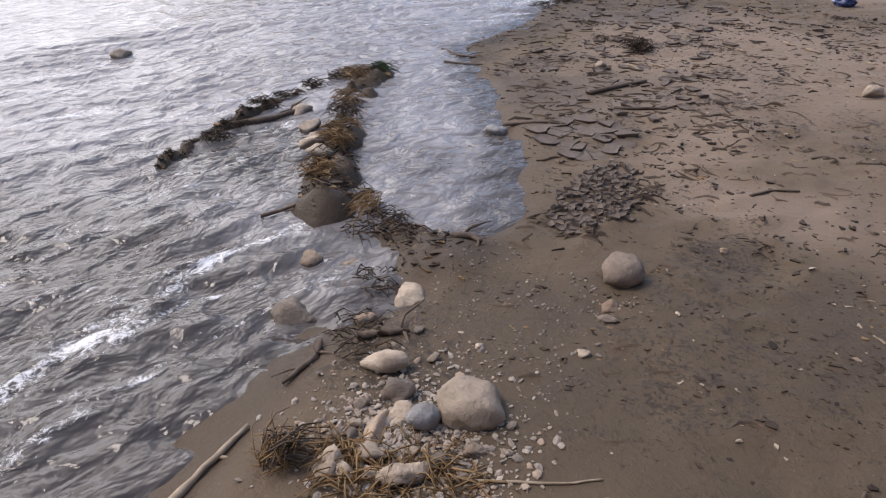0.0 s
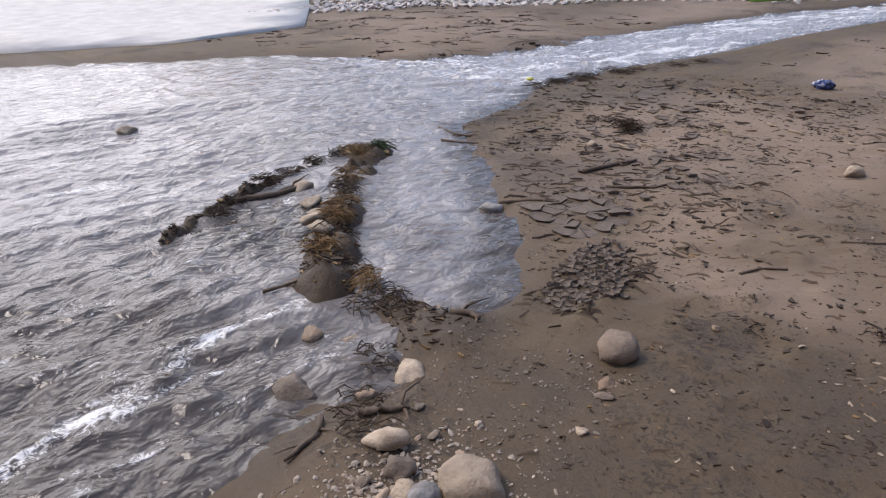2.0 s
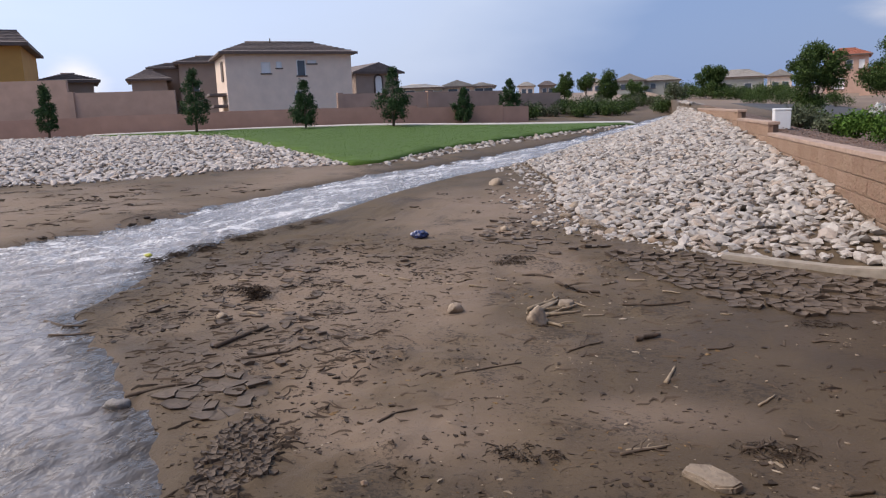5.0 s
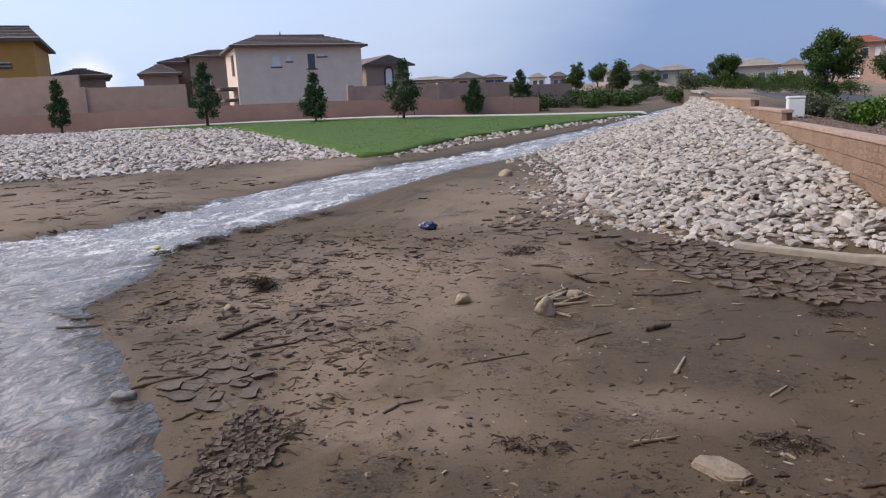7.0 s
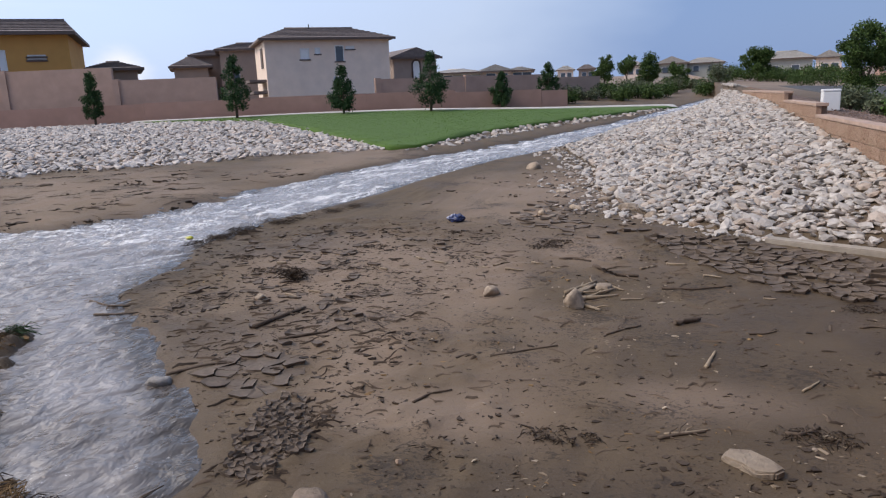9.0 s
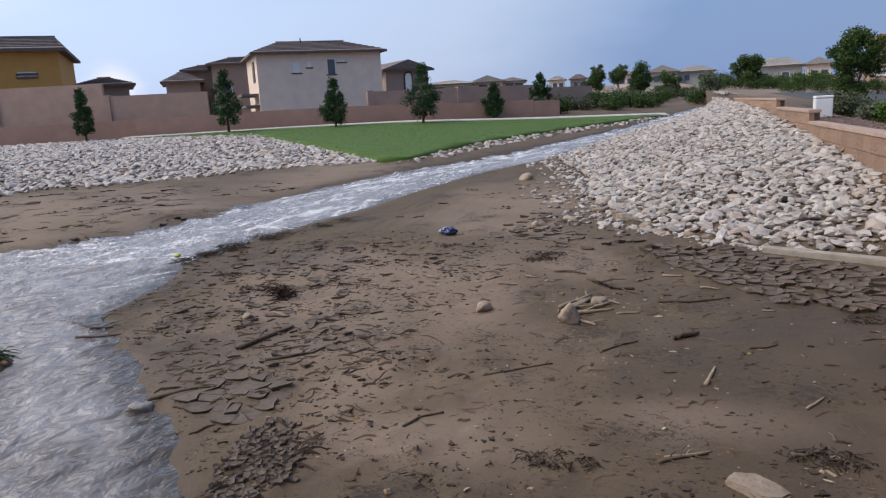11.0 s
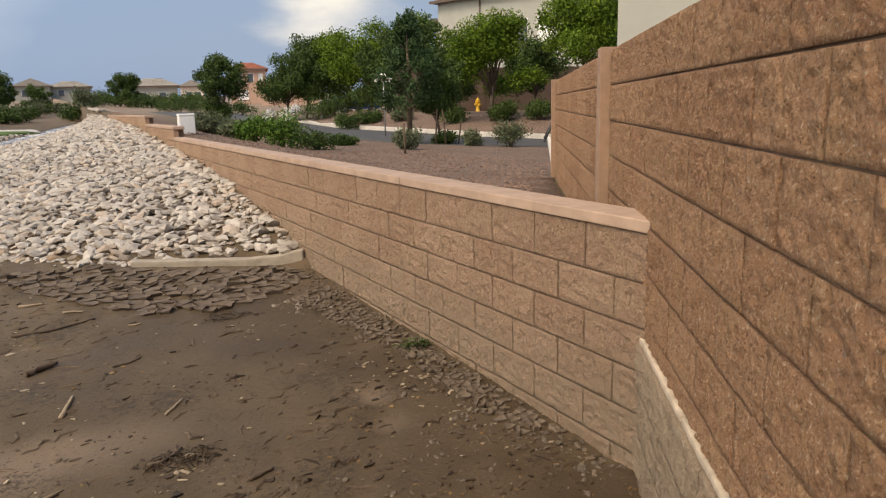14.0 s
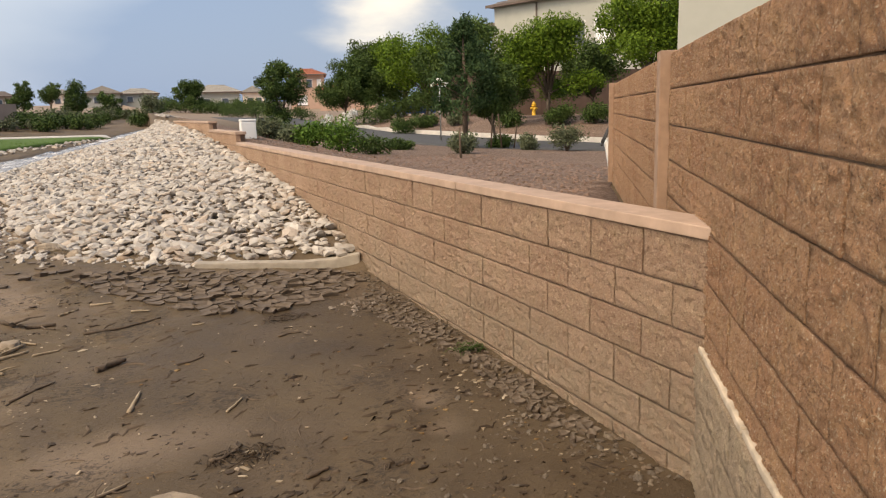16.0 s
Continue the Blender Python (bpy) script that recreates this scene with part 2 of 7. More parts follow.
TURF = plain("turf", (0.060, 0.118, 0.010), 0.9, vary=0.14, scale=2, bump=0.5, dist=0.02)
gm_ = Mat("red_gravel", 0.95)
gc = gm_.ramp(gm_.noise(15, 4, 0.85), [(0.34, (0.06, 0.040, 0.030)), (0.5, (0.21, 0.135, 0.100)), (0.64, (0.42, 0.30, 0.23))])
gm_.color(gm_.mix(gm_.grey(gm_.noise(0.8, 4), 0.4, 0.65, 0, 0.4), gc, (0.13, 0.082, 0.062)))
gm_.bump(gm_.noise(15, 4, 0.85), 1.0, 0.06)
GRAVEL = gm_.m
ASPHALT = plain("asphalt", (0.065, 0.064, 0.066), 0.85, vary=0.2, scale=8, bump=0.4)
CMU_FAR = plain("garden_wall_render", (0.46, 0.31, 0.24), 0.9, vary=0.1, scale=1.5)
# brown block, its colour darkened for the shade under the street trees
CMU_SHADED = plain("estate_wall_in_shade", (0.10, 0.062, 0.047), 0.9, vary=0.15, scale=2)
CMU_RED = plain("garden_wall_red", (0.40, 0.24, 0.185), 0.9, vary=0.1, scale=1.5)
CREAM = plain("cream_stucco", (0.86, 0.70, 0.57), 0.9, vary=0.06, scale=1.2)
PALE = plain("pale_stucco", (0.40, 0.40, 0.355), 0.9, vary=0.06, scale=1.2)
TAUPE = plain("taupe_stucco", (0.38, 0.29, 0.235), 0.9, vary=0.06, scale=1.2)
OCHRE = plain("ochre_stucco", (0.62, 0.32, 0.09), 0.9, vary=0.06, scale=1.2)
SALMON = plain("salmon_stucco", (0.55, 0.36, 0.27), 0.9, vary=0.06, scale=1.2)
ROOF = plain("roof_tile", (0.17, 0.135, 0.12), 0.85, vary=0.25, scale=4)
ROOF_SAND = plain("sand_roof_tile", (0.35, 0.32, 0.28), 0.85, vary=0.2, scale=4)
ROOF_RED = plain("red_roof_tile", (0.38, 0.13, 0.075), 0.85, vary=0.25, scale=4)
TRIM = plain("dark_trim", (0.13, 0.095, 0.08), 0.8)
WHITE = plain("white_paint", (0.78, 0.78, 0.76), 0.5, vary=0.04)
DARK = plain("dark_metal", (0.03, 0.03, 0.032), 0.5)
POST = plain("galvanised_post", (0.35, 0.35, 0.34), 0.45, 0.6)
YELLOW = plain("hydrant_yellow", (0.62, 0.36, 0.03), 0.5)
BLUE = plain("blue_paint", (0.02, 0.09, 0.34), 0.3)
GLASS = plain("window_glass", (0.10, 0.12, 0.14), 0.08, vary=0.05, bump=0.0)
# near-white base colour stands in for bright sky reflected in glass
GLASS_SKY = plain("painted_sky_glass", (0.88, 0.88, 0.86), 0.3, vary=0.03, bump=0.0)
WOOD = make_bark("drift_wood", (0.055, 0.036, 0.024), (0.15, 0.105, 0.07))
WOOD_PALE = make_bark("pale_drift_wood", (0.22, 0.16, 0.10), (0.40, 0.31, 0.21))
TRUNK = make_bark("tree_bark", (0.07, 0.05, 0.035), (0.16, 0.12, 0.09))
STRAW = make_leaf("dead_straw", (0.13, 0.072, 0.032), (0.30, 0.195, 0.095), 0.8)
DEBRIS = make_leaf("wet_leaf_litter", (0.030, 0.021, 0.015), (0.095, 0.066, 0.045), 0.6)
PALE_CHIP = make_leaf("pale_splinters", (0.22, 0.165, 0.11), (0.42, 0.34, 0.25), 0.8)
PINE = make_leaf("pine_needles", (0.018, 0.046, 0.018), (0.065, 0.112, 0.042))
LEAF = make_leaf("tree_leaves", (0.030, 0.058, 0.016), (0.090, 0.140, 0.038))
LEAF_BRIGHT = make_leaf("bright_tree_leaves", (0.040, 0.085, 0.009), (0.150, 0.235, 0.026))
OLEANDER = make_leaf("oleander_leaves", (0.040, 0.095, 0.014), (0.115, 0.205, 0.036))
SHRUB = make_leaf("shrub_leaves", (0.026, 0.052, 0.014), (0.080, 0.125, 0.034))
SAGE = make_leaf("sage_leaves", (0.075, 0.095, 0.055), (0.15, 0.165, 0.095))
PETAL = make_leaf("white_petals", (0.75, 0.74, 0.70), (0.85, 0.83, 0.80))

# ---------------------------------------------------------------- shaping helpers
def hash2(ix, iy, seed):
    h = (ix.astype(np.int64) * 374761393 + iy.astype(np.int64) * 668265263 + seed * 1442695041) & 0x7FFFFFFF
    h = ((h ^ (h >> 13)) * 1274126177) & 0x7FFFFFFF
    return ((h ^ (h >> 16)) & 0xFFFF) / 65535.0


def vnoise(x, y, seed=0):
    ix, iy = np.floor(x), np.floor(y)
    fx, fy = x - ix, y - iy
    fx, fy = fx * fx * (3 - 2 * fx), fy * fy * (3 - 2 * fy)
    a, b = hash2(ix, iy, seed), hash2(ix + 1, iy, seed)
    c, d = hash2(ix, iy + 1, seed), hash2(ix + 1, iy + 1, seed)
    return (a * (1 - fx) + b * fx) * (1 - fy) + (c * (1 - fx) + d * fx) * fy - 0.5


def fbm(x, y, scale, octaves=4, seed=0, gain=0.5):
    out, amp = 0, 1.0
    for k in range(octaves):
        out = out + amp * vnoise(x * scale, y * scale, seed + k * 17)
        scale, amp = scale * 2.03, amp * gain
    return out


def inside(poly, x, y):
    res = np.zeros(x.shape, bool)
    n = len(poly)
    for i in range(n):
        (x0, y0), (x1, y1) = poly[i], poly[(i + 1) % n]
        if y0 == y1:
            continue
        res ^= ((y0 > y) != (y1 > y)) & (x < (x1 - x0) * (y - y0) / (y1 - y0) + x0)
    return res


def line_dist(pts, x, y):
    best = np.full(x.shape, 1e9)
    for (x0, y0), (x1, y1) in zip(pts[:-1], pts[1:]):
        dx, dy = x1 - x0, y1 - y0
        t = np.clip(((x - x0) * dx + (y - y0) * dy) / (dx * dx + dy * dy + 1e-12), 0, 1)
        best = np.minimum(best, np.hypot(x - x0 - t * dx, y - y0 - t * dy))
    return best


def link_mesh(name, verts, faces, mat, parent=None, label="", smooth=True):
    me = bpy.data.meshes.new(name)
    me.from_pydata([tuple(v) for v in verts], [], [tuple(f) for f in faces])
    me.materials.append(mat)
    if smooth:
        me.shade_smooth()
    ob = new(name, me)
    if parent is not None:
        ob.parent = parent
    if label:
        ob["label"] = label
    return ob


def fast_mesh(name, verts, faces, mat, smooth=True):
    """A mesh from numpy arrays; faces all have the same number of corners."""
    verts, faces = np.asarray(verts, np.float32), np.asarray(faces, np.int32)
    n, k = faces.shape
    me = bpy.data.meshes.new(name)
    me.vertices.add(len(verts))
    me.vertices.foreach_set("co", verts.ravel())
    me.loops.add(n * k)
    me.loops.foreach_set("vertex_index", faces.ravel())
    me.polygons.add(n)
    me.polygons.foreach_set("loop_start", np.arange(0, n * k, k, dtype=np.int32))
    me.polygons.foreach_set("use_smooth", np.full(n, smooth))
    me.update(calc_edges=True)
    me.validate()
    me.materials.append(mat)
    return me


def part(name, bm, material, parent, label=""):
    """Links a bmesh as one mesh object under a thing or a part."""
    me = bpy.data.meshes.new(name)
    bm.to_mesh(me)
    bm.free()
    me.materials.append(material)
    ob = new(name, me)
    ob.parent = parent
    if label:
        ob["label"] = label
    return ob


def box(w, d, h, bevel=0.0, at=(0, 0, 0)):
    """A box on its base centre."""
    bm = bmesh.new()
    bmesh.ops.create_cube(bm, size=1)
    bmesh.ops.transform(bm, verts=bm.verts, matrix=Matrix.Translation((at[0], at[1], at[2] + h / 2)) @ Matrix.Diagonal((w, d, h, 1)))
    if bevel:
        bmesh.ops.bevel(bm, geom=bm.edges[:], offset=bevel, segments=2, affect="EDGES", profile=0.6)
    return bm


def tube(points, radii, sides=6, bm=None):
    """A tapered tube along points."""
    bm = bm or bmesh.new()
    rings = []
    for i, p in enumerate(points):
        p = Vector(p)
        d = Vector(points[min(i + 1, len(points) - 1)]) - Vector(points[max(i - 1, 0)])
        d.normalize()
        a = d.orthogonal().normalized()
        b = d.cross(a)
        rings.append([bm.verts.new(p + (a * math.cos(q) + b * math.sin(q)) * radii[i])
                      for q in (2 * math.pi * k / sides for k in range(sides))])
    for r, s in zip(rings[:-1], rings[1:]):
        for k in range(sides):
            bm.faces.new((r[k], r[(k + 1) % sides], s[(k + 1) % sides], s[k]))
    bm.faces.new(rings[0][::-1])
    bm.faces.new(rings[-1])
    for f in bm.faces:
        f.smooth = True
    return bm


def thing(name, at, label, category, group="", kind="", rz=0.0):
    ob = new(name)
    ob.empty_display_size = 0.1
    ob.matrix_world = pose(*at, 0, 0, rz)
    return tagged(ob, label, category, group, kind)


# ---------------------------------------------------------------- the plan
SLOPE = 0.023
WALL_X = 2.49
NEAR_EDGE = [(-9.0, -14.0), (-3.2, -5.0), (-1.95, -1.6), (-1.72, 0.2), (-1.88, 0.72), (-2.03, 1.1), (-2.07, 1.35), (-2.05, 1.6), (-2.10, 1.82),
             (-2.22, 2.15), (-2.16, 2.48), (-2.31, 2.8), (-2.68, 3.23), (-3.18, 3.68), (-3.78, 4.18), (-4.55, 4.78), (-5.0, 5.15),
             (-5.05, 6.0), (-5.45, 7.2), (-5.6, 7.9), (-5.5, 8.5), (-5.15, 9.4), (-4.75, 11.2), (-4.55, 12.7), (-3.95, 15.9),
             (-2.95, 18.2), (-1.75, 25.0), (0.1, 32.6), (3.0, 46.0), (7.5, 64.0)]
FAR_EDGE = [(6.0, 66.0), (1.6, 46.0), (-1.5, 30.4), (-3.4, 23.3), (-5.0, 18.7), (-6.3, 15.8), (-6.85, 13.8), (-7.4, 11.6), (-7.6, 9.6),
            (-8.4, 8.0), (-10.6, 7.1), (-12.7, 5.4), (-15.2, 3.4), (-20.0, -1.0), (-28.0, -14.0)]
CHANNEL = NEAR_EDGE + FAR_EDGE
LEFT_LAND = FAR_EDGE + [(-400, -14), (-400, 600), (6, 600)]
BAR = [(-5.0, 3.95), (-4.55, 3.35), (-3.95, 2.8), (-3.5, 2.35), (-3.2, 2.05)]
BAR_ARC = [(-4.85, 4.0), (-5.15, 3.75), (-5.08, 3.28), (-4.91, 2.83), (-4.85, 2.44), (-4.75, 2.11), (-4.51, 1.78)]
BAR_NEAR = [(-3.2, 2.22), (-3.02, 2.32), (-2.70, 2.16), (-2.43, 2.10), (-2.25, 2.02)]
EDGE_Y = [6.9, 7.5, 8.1, 8.8, 9.8, 11.8, 14.0, 18.0, 25.0, 32.6, 46.0, 64.0]
EDGE_X = [2.47, 1.9, 0.75, 0.0, -0.6, -1.3, -1.4, -2.75, -1.6, 0.3, 3.1, 7.6]
TOE_Y = [6.9, 7.8, 8.7, 10.6, 13.4, 16.0, 20.0, 25.0, 32.0, 60.0]
TOE_Z = [0.2, 0.42, 0.53, 0.74, 0.91, 1.03, 1.25, 1.38, 1.50, 1.80]
FAR_KERB = [(30, 17), (16.9, 21.0), (16.5, 23.4), (15.8, 24.7), (15.2, 27.5), (14.4, 31.6), (13.6, 35), (14.2, 43.4)]
MOUND = FAR_KERB + [(24, 42), (36, 36), (40, 20)]
TALL_P = (2.495, 2.365)
TALL_YAW = radians(34.9)
TALL_D = (math.sin(TALL_YAW), math.cos(TALL_YAW))


def bank_dist(x, y):
    d = line_dist(CHANNEL + CHANNEL[:1], x, y)
    return np.where(inside(CHANNEL, x, y), -d, d)


def ground(x, y, fine=True):
    x, y = np.asarray(x, float), np.asarray(y, float)
    z = SLOPE * np.clip(y, -25, 330) + 0.004 * np.clip(y - 330, 0, 400)
    d = bank_dist(x, y)
    wob = d + 0.10 * fbm(x, y, 1.6, 3, 5) * np.clip(6 / (np.hypot(x, y) + 1), 0.3, 1)
    left = inside(LEFT_LAND, x, y) & (d > 0)
    # the bed, the low crest of the bank, the rise of the far side
    z = z + np.where(wob < 0, np.maximum(-0.035 + 0.22 * wob, -0.30), 0.0)
    z = z + np.where(wob >= 0, np.minimum(wob * 0.35, 0.035) - 0.035, 0)
    z = z + np.where(left, np.interp(d, [0, 0.4, 4.5, 11, 15], [0, 0.04, 0.2, 0.5, 0.56]), 0)
    # stony bank up to the low wall
    xe = np.interp(y, EDGE_Y, EDGE_X)
    tz = np.interp(y, TOE_Y, TOE_Z)
    u = np.clip((x - xe) / np.maximum(WALL_X - xe, 0.05), 0, 1)
    bank = (y > 6.9) & (x > xe) & (x < WALL_X + 0.06)
    z = np.where(bank, z * (1 - u) + tz * u, z)
    # the planted ground behind the walls
    s_perp = (x - TALL_P[0]) * TALL_D[1] - (y - TALL_P[1]) * TALL_D[0]
    behind = ((x > WALL_X + 0.06) & (y > 2.3)) | ((s_perp > 0.07) & (y <= 2.5))
    gz = np.interp(x, [2.5, 5, 14, 30, 80, 400], [0.82, 0.66, 0.30, 0.35, 0.5, 0.5])
    gz = gz + np.where(x < 6, np.interp(y, [12, 16, 25, 40], [0, 0.45, 0.75, 0.6]) * np.clip((6 - x) / 3, 0, 1), 0)
    gz = gz + SLOPE * np.clip(y - 22, 0, 330)
    # a planted mound beyond the street
    gz = gz + np.where(inside(MOUND, x, y), np.interp(line_dist(FAR_KERB, x, y), [0.2, 3.2], [0.08, 0.62]), 0)
    z = np.where(behind, gz, z)
    # the debris bar that dams the pool
    arc = np.exp(-(line_dist(BAR_ARC, x, y) / 0.11) ** 2) * 0.335
    ridge = np.exp(-((line_dist(BAR, x, y) + 0.25 * fbm(x, y, 2.5, 3, 13)) / 0.19) ** 2) * 0.36
    ridge = np.maximum(ridge, 0.30 * np.exp(-((x + 3.06) ** 2 + (y - 2.28) ** 2) / 0.028))
    ridge = np.maximum(np.maximum(ridge, arc), np.exp(-(line_dist(BAR_NEAR, x, y) / 0.21) ** 2) * 0.13)
    z = z + ridge * (0.86 + 0.45 * fbm(x, y, 4.5, 4, 9) + 0.2 * fbm(x, y, 11, 2, 12))
    # two footprints in the soft silt
    for px, py in ((1.76, 3.76), (1.70, 3.40)):
        z = z - 0.03 * np.exp(-(((x - px) / 0.10) ** 4 + ((y - py) / 0.13) ** 4))
    if fine:
        near = np.clip(14 / (np.hypot(x, y) + 2), 0.0, 1)
        mud = np.where(behind | bank, 0.4, 1.0) * np.where(wob < 0, 0.6, np.clip(wob * 3 + 0.25, 0, 1))
        # silt laid in low smooth lobes, torn into small steps and clods in places
        torn = np.clip(fbm(x, y, 0.75, 3, 27) * 3.0 + 0.25 + np.exp(-(((x + 3.3) / 1.6) ** 2 + ((y - 5.0) / 2.0) ** 2)), 0.12, 1.0)
        torn = torn * (1 - 0.8 * np.exp(-(((x - 1.2) / 1.3) ** 2 + ((y - 4.5) / 1.6) ** 2)))
        lobes = fbm(x * 0.8 + 0.3 * y, y * 0.9, 0.55, 3, 21) * 0.05
        steps = np.abs(fbm(x + y * 0.35, y * 1.5 - x * 0.35, 2.6, 4, 33)) * -0.040
        clods = np.maximum(fbm(x, y, 9.0, 3, 41) - 0.12, 0) * 0.06
        z = z + mud * near * (lobes + torn * (steps + clods + fbm(x, y, 4.0, 4, 50) * 0.014))
    return z


def gz1(x, y):
    return float(ground(np.array([float(x)]), np.array([float(y)]))[0])


def water_level(x, y):
    """The stream: a quiet pool above the bar, a chute below it."""
    lvl = SLOPE * np.clip(y, -25, 330) - 0.030
    drop = 1 / (1 + np.exp(-((-x - 3.3) * 0.55 + (2.25 - y) * 1.25) * 3.2))
    return lvl - 0.05 * drop * np.clip((9 - y) / 4, 0, 1)


def grow(a, b, first, factor):
    out, step = [a], first
    sign = 1 if b > a else -1
    while (b - out[-1]) * sign > 0:
        out.append(out[-1] + sign * step)
        step *= factor
    return out[1:]


# ---------------------------------------------------------------- ground, one sheet
xs = np.array(sorted(set(np.round(grow(-40, -2500, 2, 1.5)[::-1] + list(np.arange(-40, -7, 0.4)) + list(np.arange(-7, 3.2, 0.05))
                                  + list(np.arange(3.2, 34, 0.4)) + grow(34, 2500, 2, 1.5), 3))))
ys = np.array(sorted(set(np.round(grow(-10, -2000, 2, 1.5)[::-1] + list(np.arange(-10, -1.5, 0.4)) + list(np.arange(-1.5, 9.0, 0.05))
                                  + list(np.arange(9.0, 50, 0.3)) + grow(50, 2600, 1, 1.25), 3))))
gx, gy = np.meshgrid(xs, ys)
gv = np.stack([gx.ravel(), gy.ravel(), ground(gx.ravel(), gy.ravel())], -1)
nx, ny = len(xs), len(ys)
idx = np.arange(nx * ny).reshape(ny, nx)
gf = np.stack([idx[:-1, :-1].ravel(), idx[:-1, 1:].ravel(), idx[1:, 1:].ravel(), idx[1:, :-1].ravel()], -1)
gm = fast_mesh("ground", gv, gf, MUD)
fx, fy = gv[:, 0], gv[:, 1]
shore = bank_dist(fx, fy)


def blob(x, y, cx, cy, rx, ry):
    return np.exp(-(((x - cx) / rx) ** 2 + ((y - cy) / ry) ** 2))


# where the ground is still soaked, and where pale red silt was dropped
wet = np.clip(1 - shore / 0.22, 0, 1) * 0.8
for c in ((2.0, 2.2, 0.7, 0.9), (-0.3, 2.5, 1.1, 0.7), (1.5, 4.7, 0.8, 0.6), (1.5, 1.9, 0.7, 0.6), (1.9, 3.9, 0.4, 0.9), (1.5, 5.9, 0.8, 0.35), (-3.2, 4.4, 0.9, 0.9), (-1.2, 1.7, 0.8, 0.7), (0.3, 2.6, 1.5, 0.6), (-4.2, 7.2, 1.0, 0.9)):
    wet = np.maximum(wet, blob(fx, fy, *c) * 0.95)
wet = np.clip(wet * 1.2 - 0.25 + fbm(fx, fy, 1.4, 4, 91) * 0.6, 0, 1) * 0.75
# darker, slicker ground towards the wall, in its corner and near the eye
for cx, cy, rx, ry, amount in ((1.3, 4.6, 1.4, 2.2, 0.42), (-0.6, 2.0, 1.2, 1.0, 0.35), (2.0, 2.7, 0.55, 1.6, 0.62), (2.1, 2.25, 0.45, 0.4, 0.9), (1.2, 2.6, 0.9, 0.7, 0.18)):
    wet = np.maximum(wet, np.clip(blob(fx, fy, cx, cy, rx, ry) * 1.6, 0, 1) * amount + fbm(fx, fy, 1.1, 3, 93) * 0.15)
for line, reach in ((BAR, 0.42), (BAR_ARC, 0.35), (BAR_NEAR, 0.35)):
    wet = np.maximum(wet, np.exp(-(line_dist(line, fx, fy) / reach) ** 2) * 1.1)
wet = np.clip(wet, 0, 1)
silt = np.zeros_like(wet)
for c in ((-1.6, 5.6, 0.5, 1.5), (-1.9, 4.2, 0.35, 0.9), (-1.3, 3.4, 0.7, 0.35), (-2.4, 9.5, 1.0, 1.2), (0.2, 3.9, 0.6, 0.28), (-0.9, 7.3, 0.5, 0.7), (-9.8, 10.4, 4.0, 2.6), (-7.6, 15.5, 1.6, 3.5), (-2.7, 6.2, 1.6, 2.4), (-2.2, 10.5, 1.6, 3.0), (1.76, 3.76, 0.13, 0.14), (1.70, 3.40, 0.15, 0.12)):
    silt = np.maximum(silt, blob(fx, fy, *c))
silt = np.clip(silt * 1.3 - 0.15 + fbm(fx, fy, 1.2, 4, 95) * 0.8, 0, 1)
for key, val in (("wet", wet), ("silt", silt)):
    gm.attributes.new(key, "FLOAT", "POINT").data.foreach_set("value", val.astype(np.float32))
ob = new("ground", gm)
tagged(ob, "brown wet silt and mud left by a flood", "ground", kind="structure")


def sheet(name, poly, step, lift, mat, label, category="ground", rim=0.12):
    """A surface that lies on the ground inside a polygon, with a skirt."""
    px, py = [p[0] for p in poly], [p[1] for p in poly]
    bm = bmesh.new()
    vs = [bm.verts.new((x, y, 0)) for x, y in poly]
    bm.faces.new(vs)
    for axis, lo, hi in ((0, min(px), max(px)), (1, min(py), max(py))):
        for c in np.arange(lo + step, hi, step):
            co, no = [0, 0, 0], [0, 0, 0]
            co[axis], no[axis] = c, 1
            bmesh.ops.bisect_plane(bm, geom=bm.verts[:] + bm.edges[:] + bm.faces[:], plane_co=co, plane_no=no)
    bmesh.ops.triangulate(bm, faces=bm.faces[:])
    x = np.array([v.co.x for v in bm.verts])
    y = np.array([v.co.y for v in bm.verts])
    z = ground(x, y, False) + lift
    for v, h in zip(bm.verts, z):
        v.co.z = h
    edges = [e for e in bm.edges if len(e.link_faces) == 1]
    ret = bmesh.ops.extrude_edge_only(bm, edges=edges)
    for v in [g for g in ret["geom"] if isinstance(g, bmesh.types.BMVert)]:
        v.co.z -= rim
    me = bpy.data.meshes.new(name)
    bm.to_mesh(me)
    bm.free()
    me.shade_smooth()
    me.materials.append(mat)
    return tagged(new(name, me), label, category, kind="structure")


# ---------------------------------------------------------------- water
wx = np.array(list(np.arange(-30, -9, 0.3)) + list(np.arange(-9, -1.3, 0.045)) + list(np.arange(-1.3, 9, 0.12)))
wy = np.array(list(np.arange(-14, -1, 0.3)) + list(np.arange(-1, 9.5, 0.045)) + list(np.arange(9.5, 67, 0.12)))
hx, hy = np.meshgrid(wx, wy)
hx, hy = hx.ravel(), hy.ravel()
bd = bank_dist(hx, hy)
# the current turns from south-west, in the straight reach, to south below the bar
turn = np.interp(hy, [1.0, 3.5, 7.0, 12.0], [0.10, 0.35, 0.75, 0.45])
flow_u = hx * np.sin(turn) + hy * np.cos(turn)
flow_v = hx * np.cos(turn) - hy * np.sin(turn)
ripple = fbm(flow_u * 0.8, flow_v * 1.6, 2.3, 4, 61)
chop = fbm(flow_u, flow_v * 1.4, 7.0, 2, 71)
drop = 1 / (1 + np.exp(-((-hx - 3.3) * 0.55 + (2.25 - hy) * 1.25) * 3.2))
pool = np.exp(-(((hx + 2.9) / 0.75) ** 2 + ((hy - 3.0) / 0.75) ** 2))
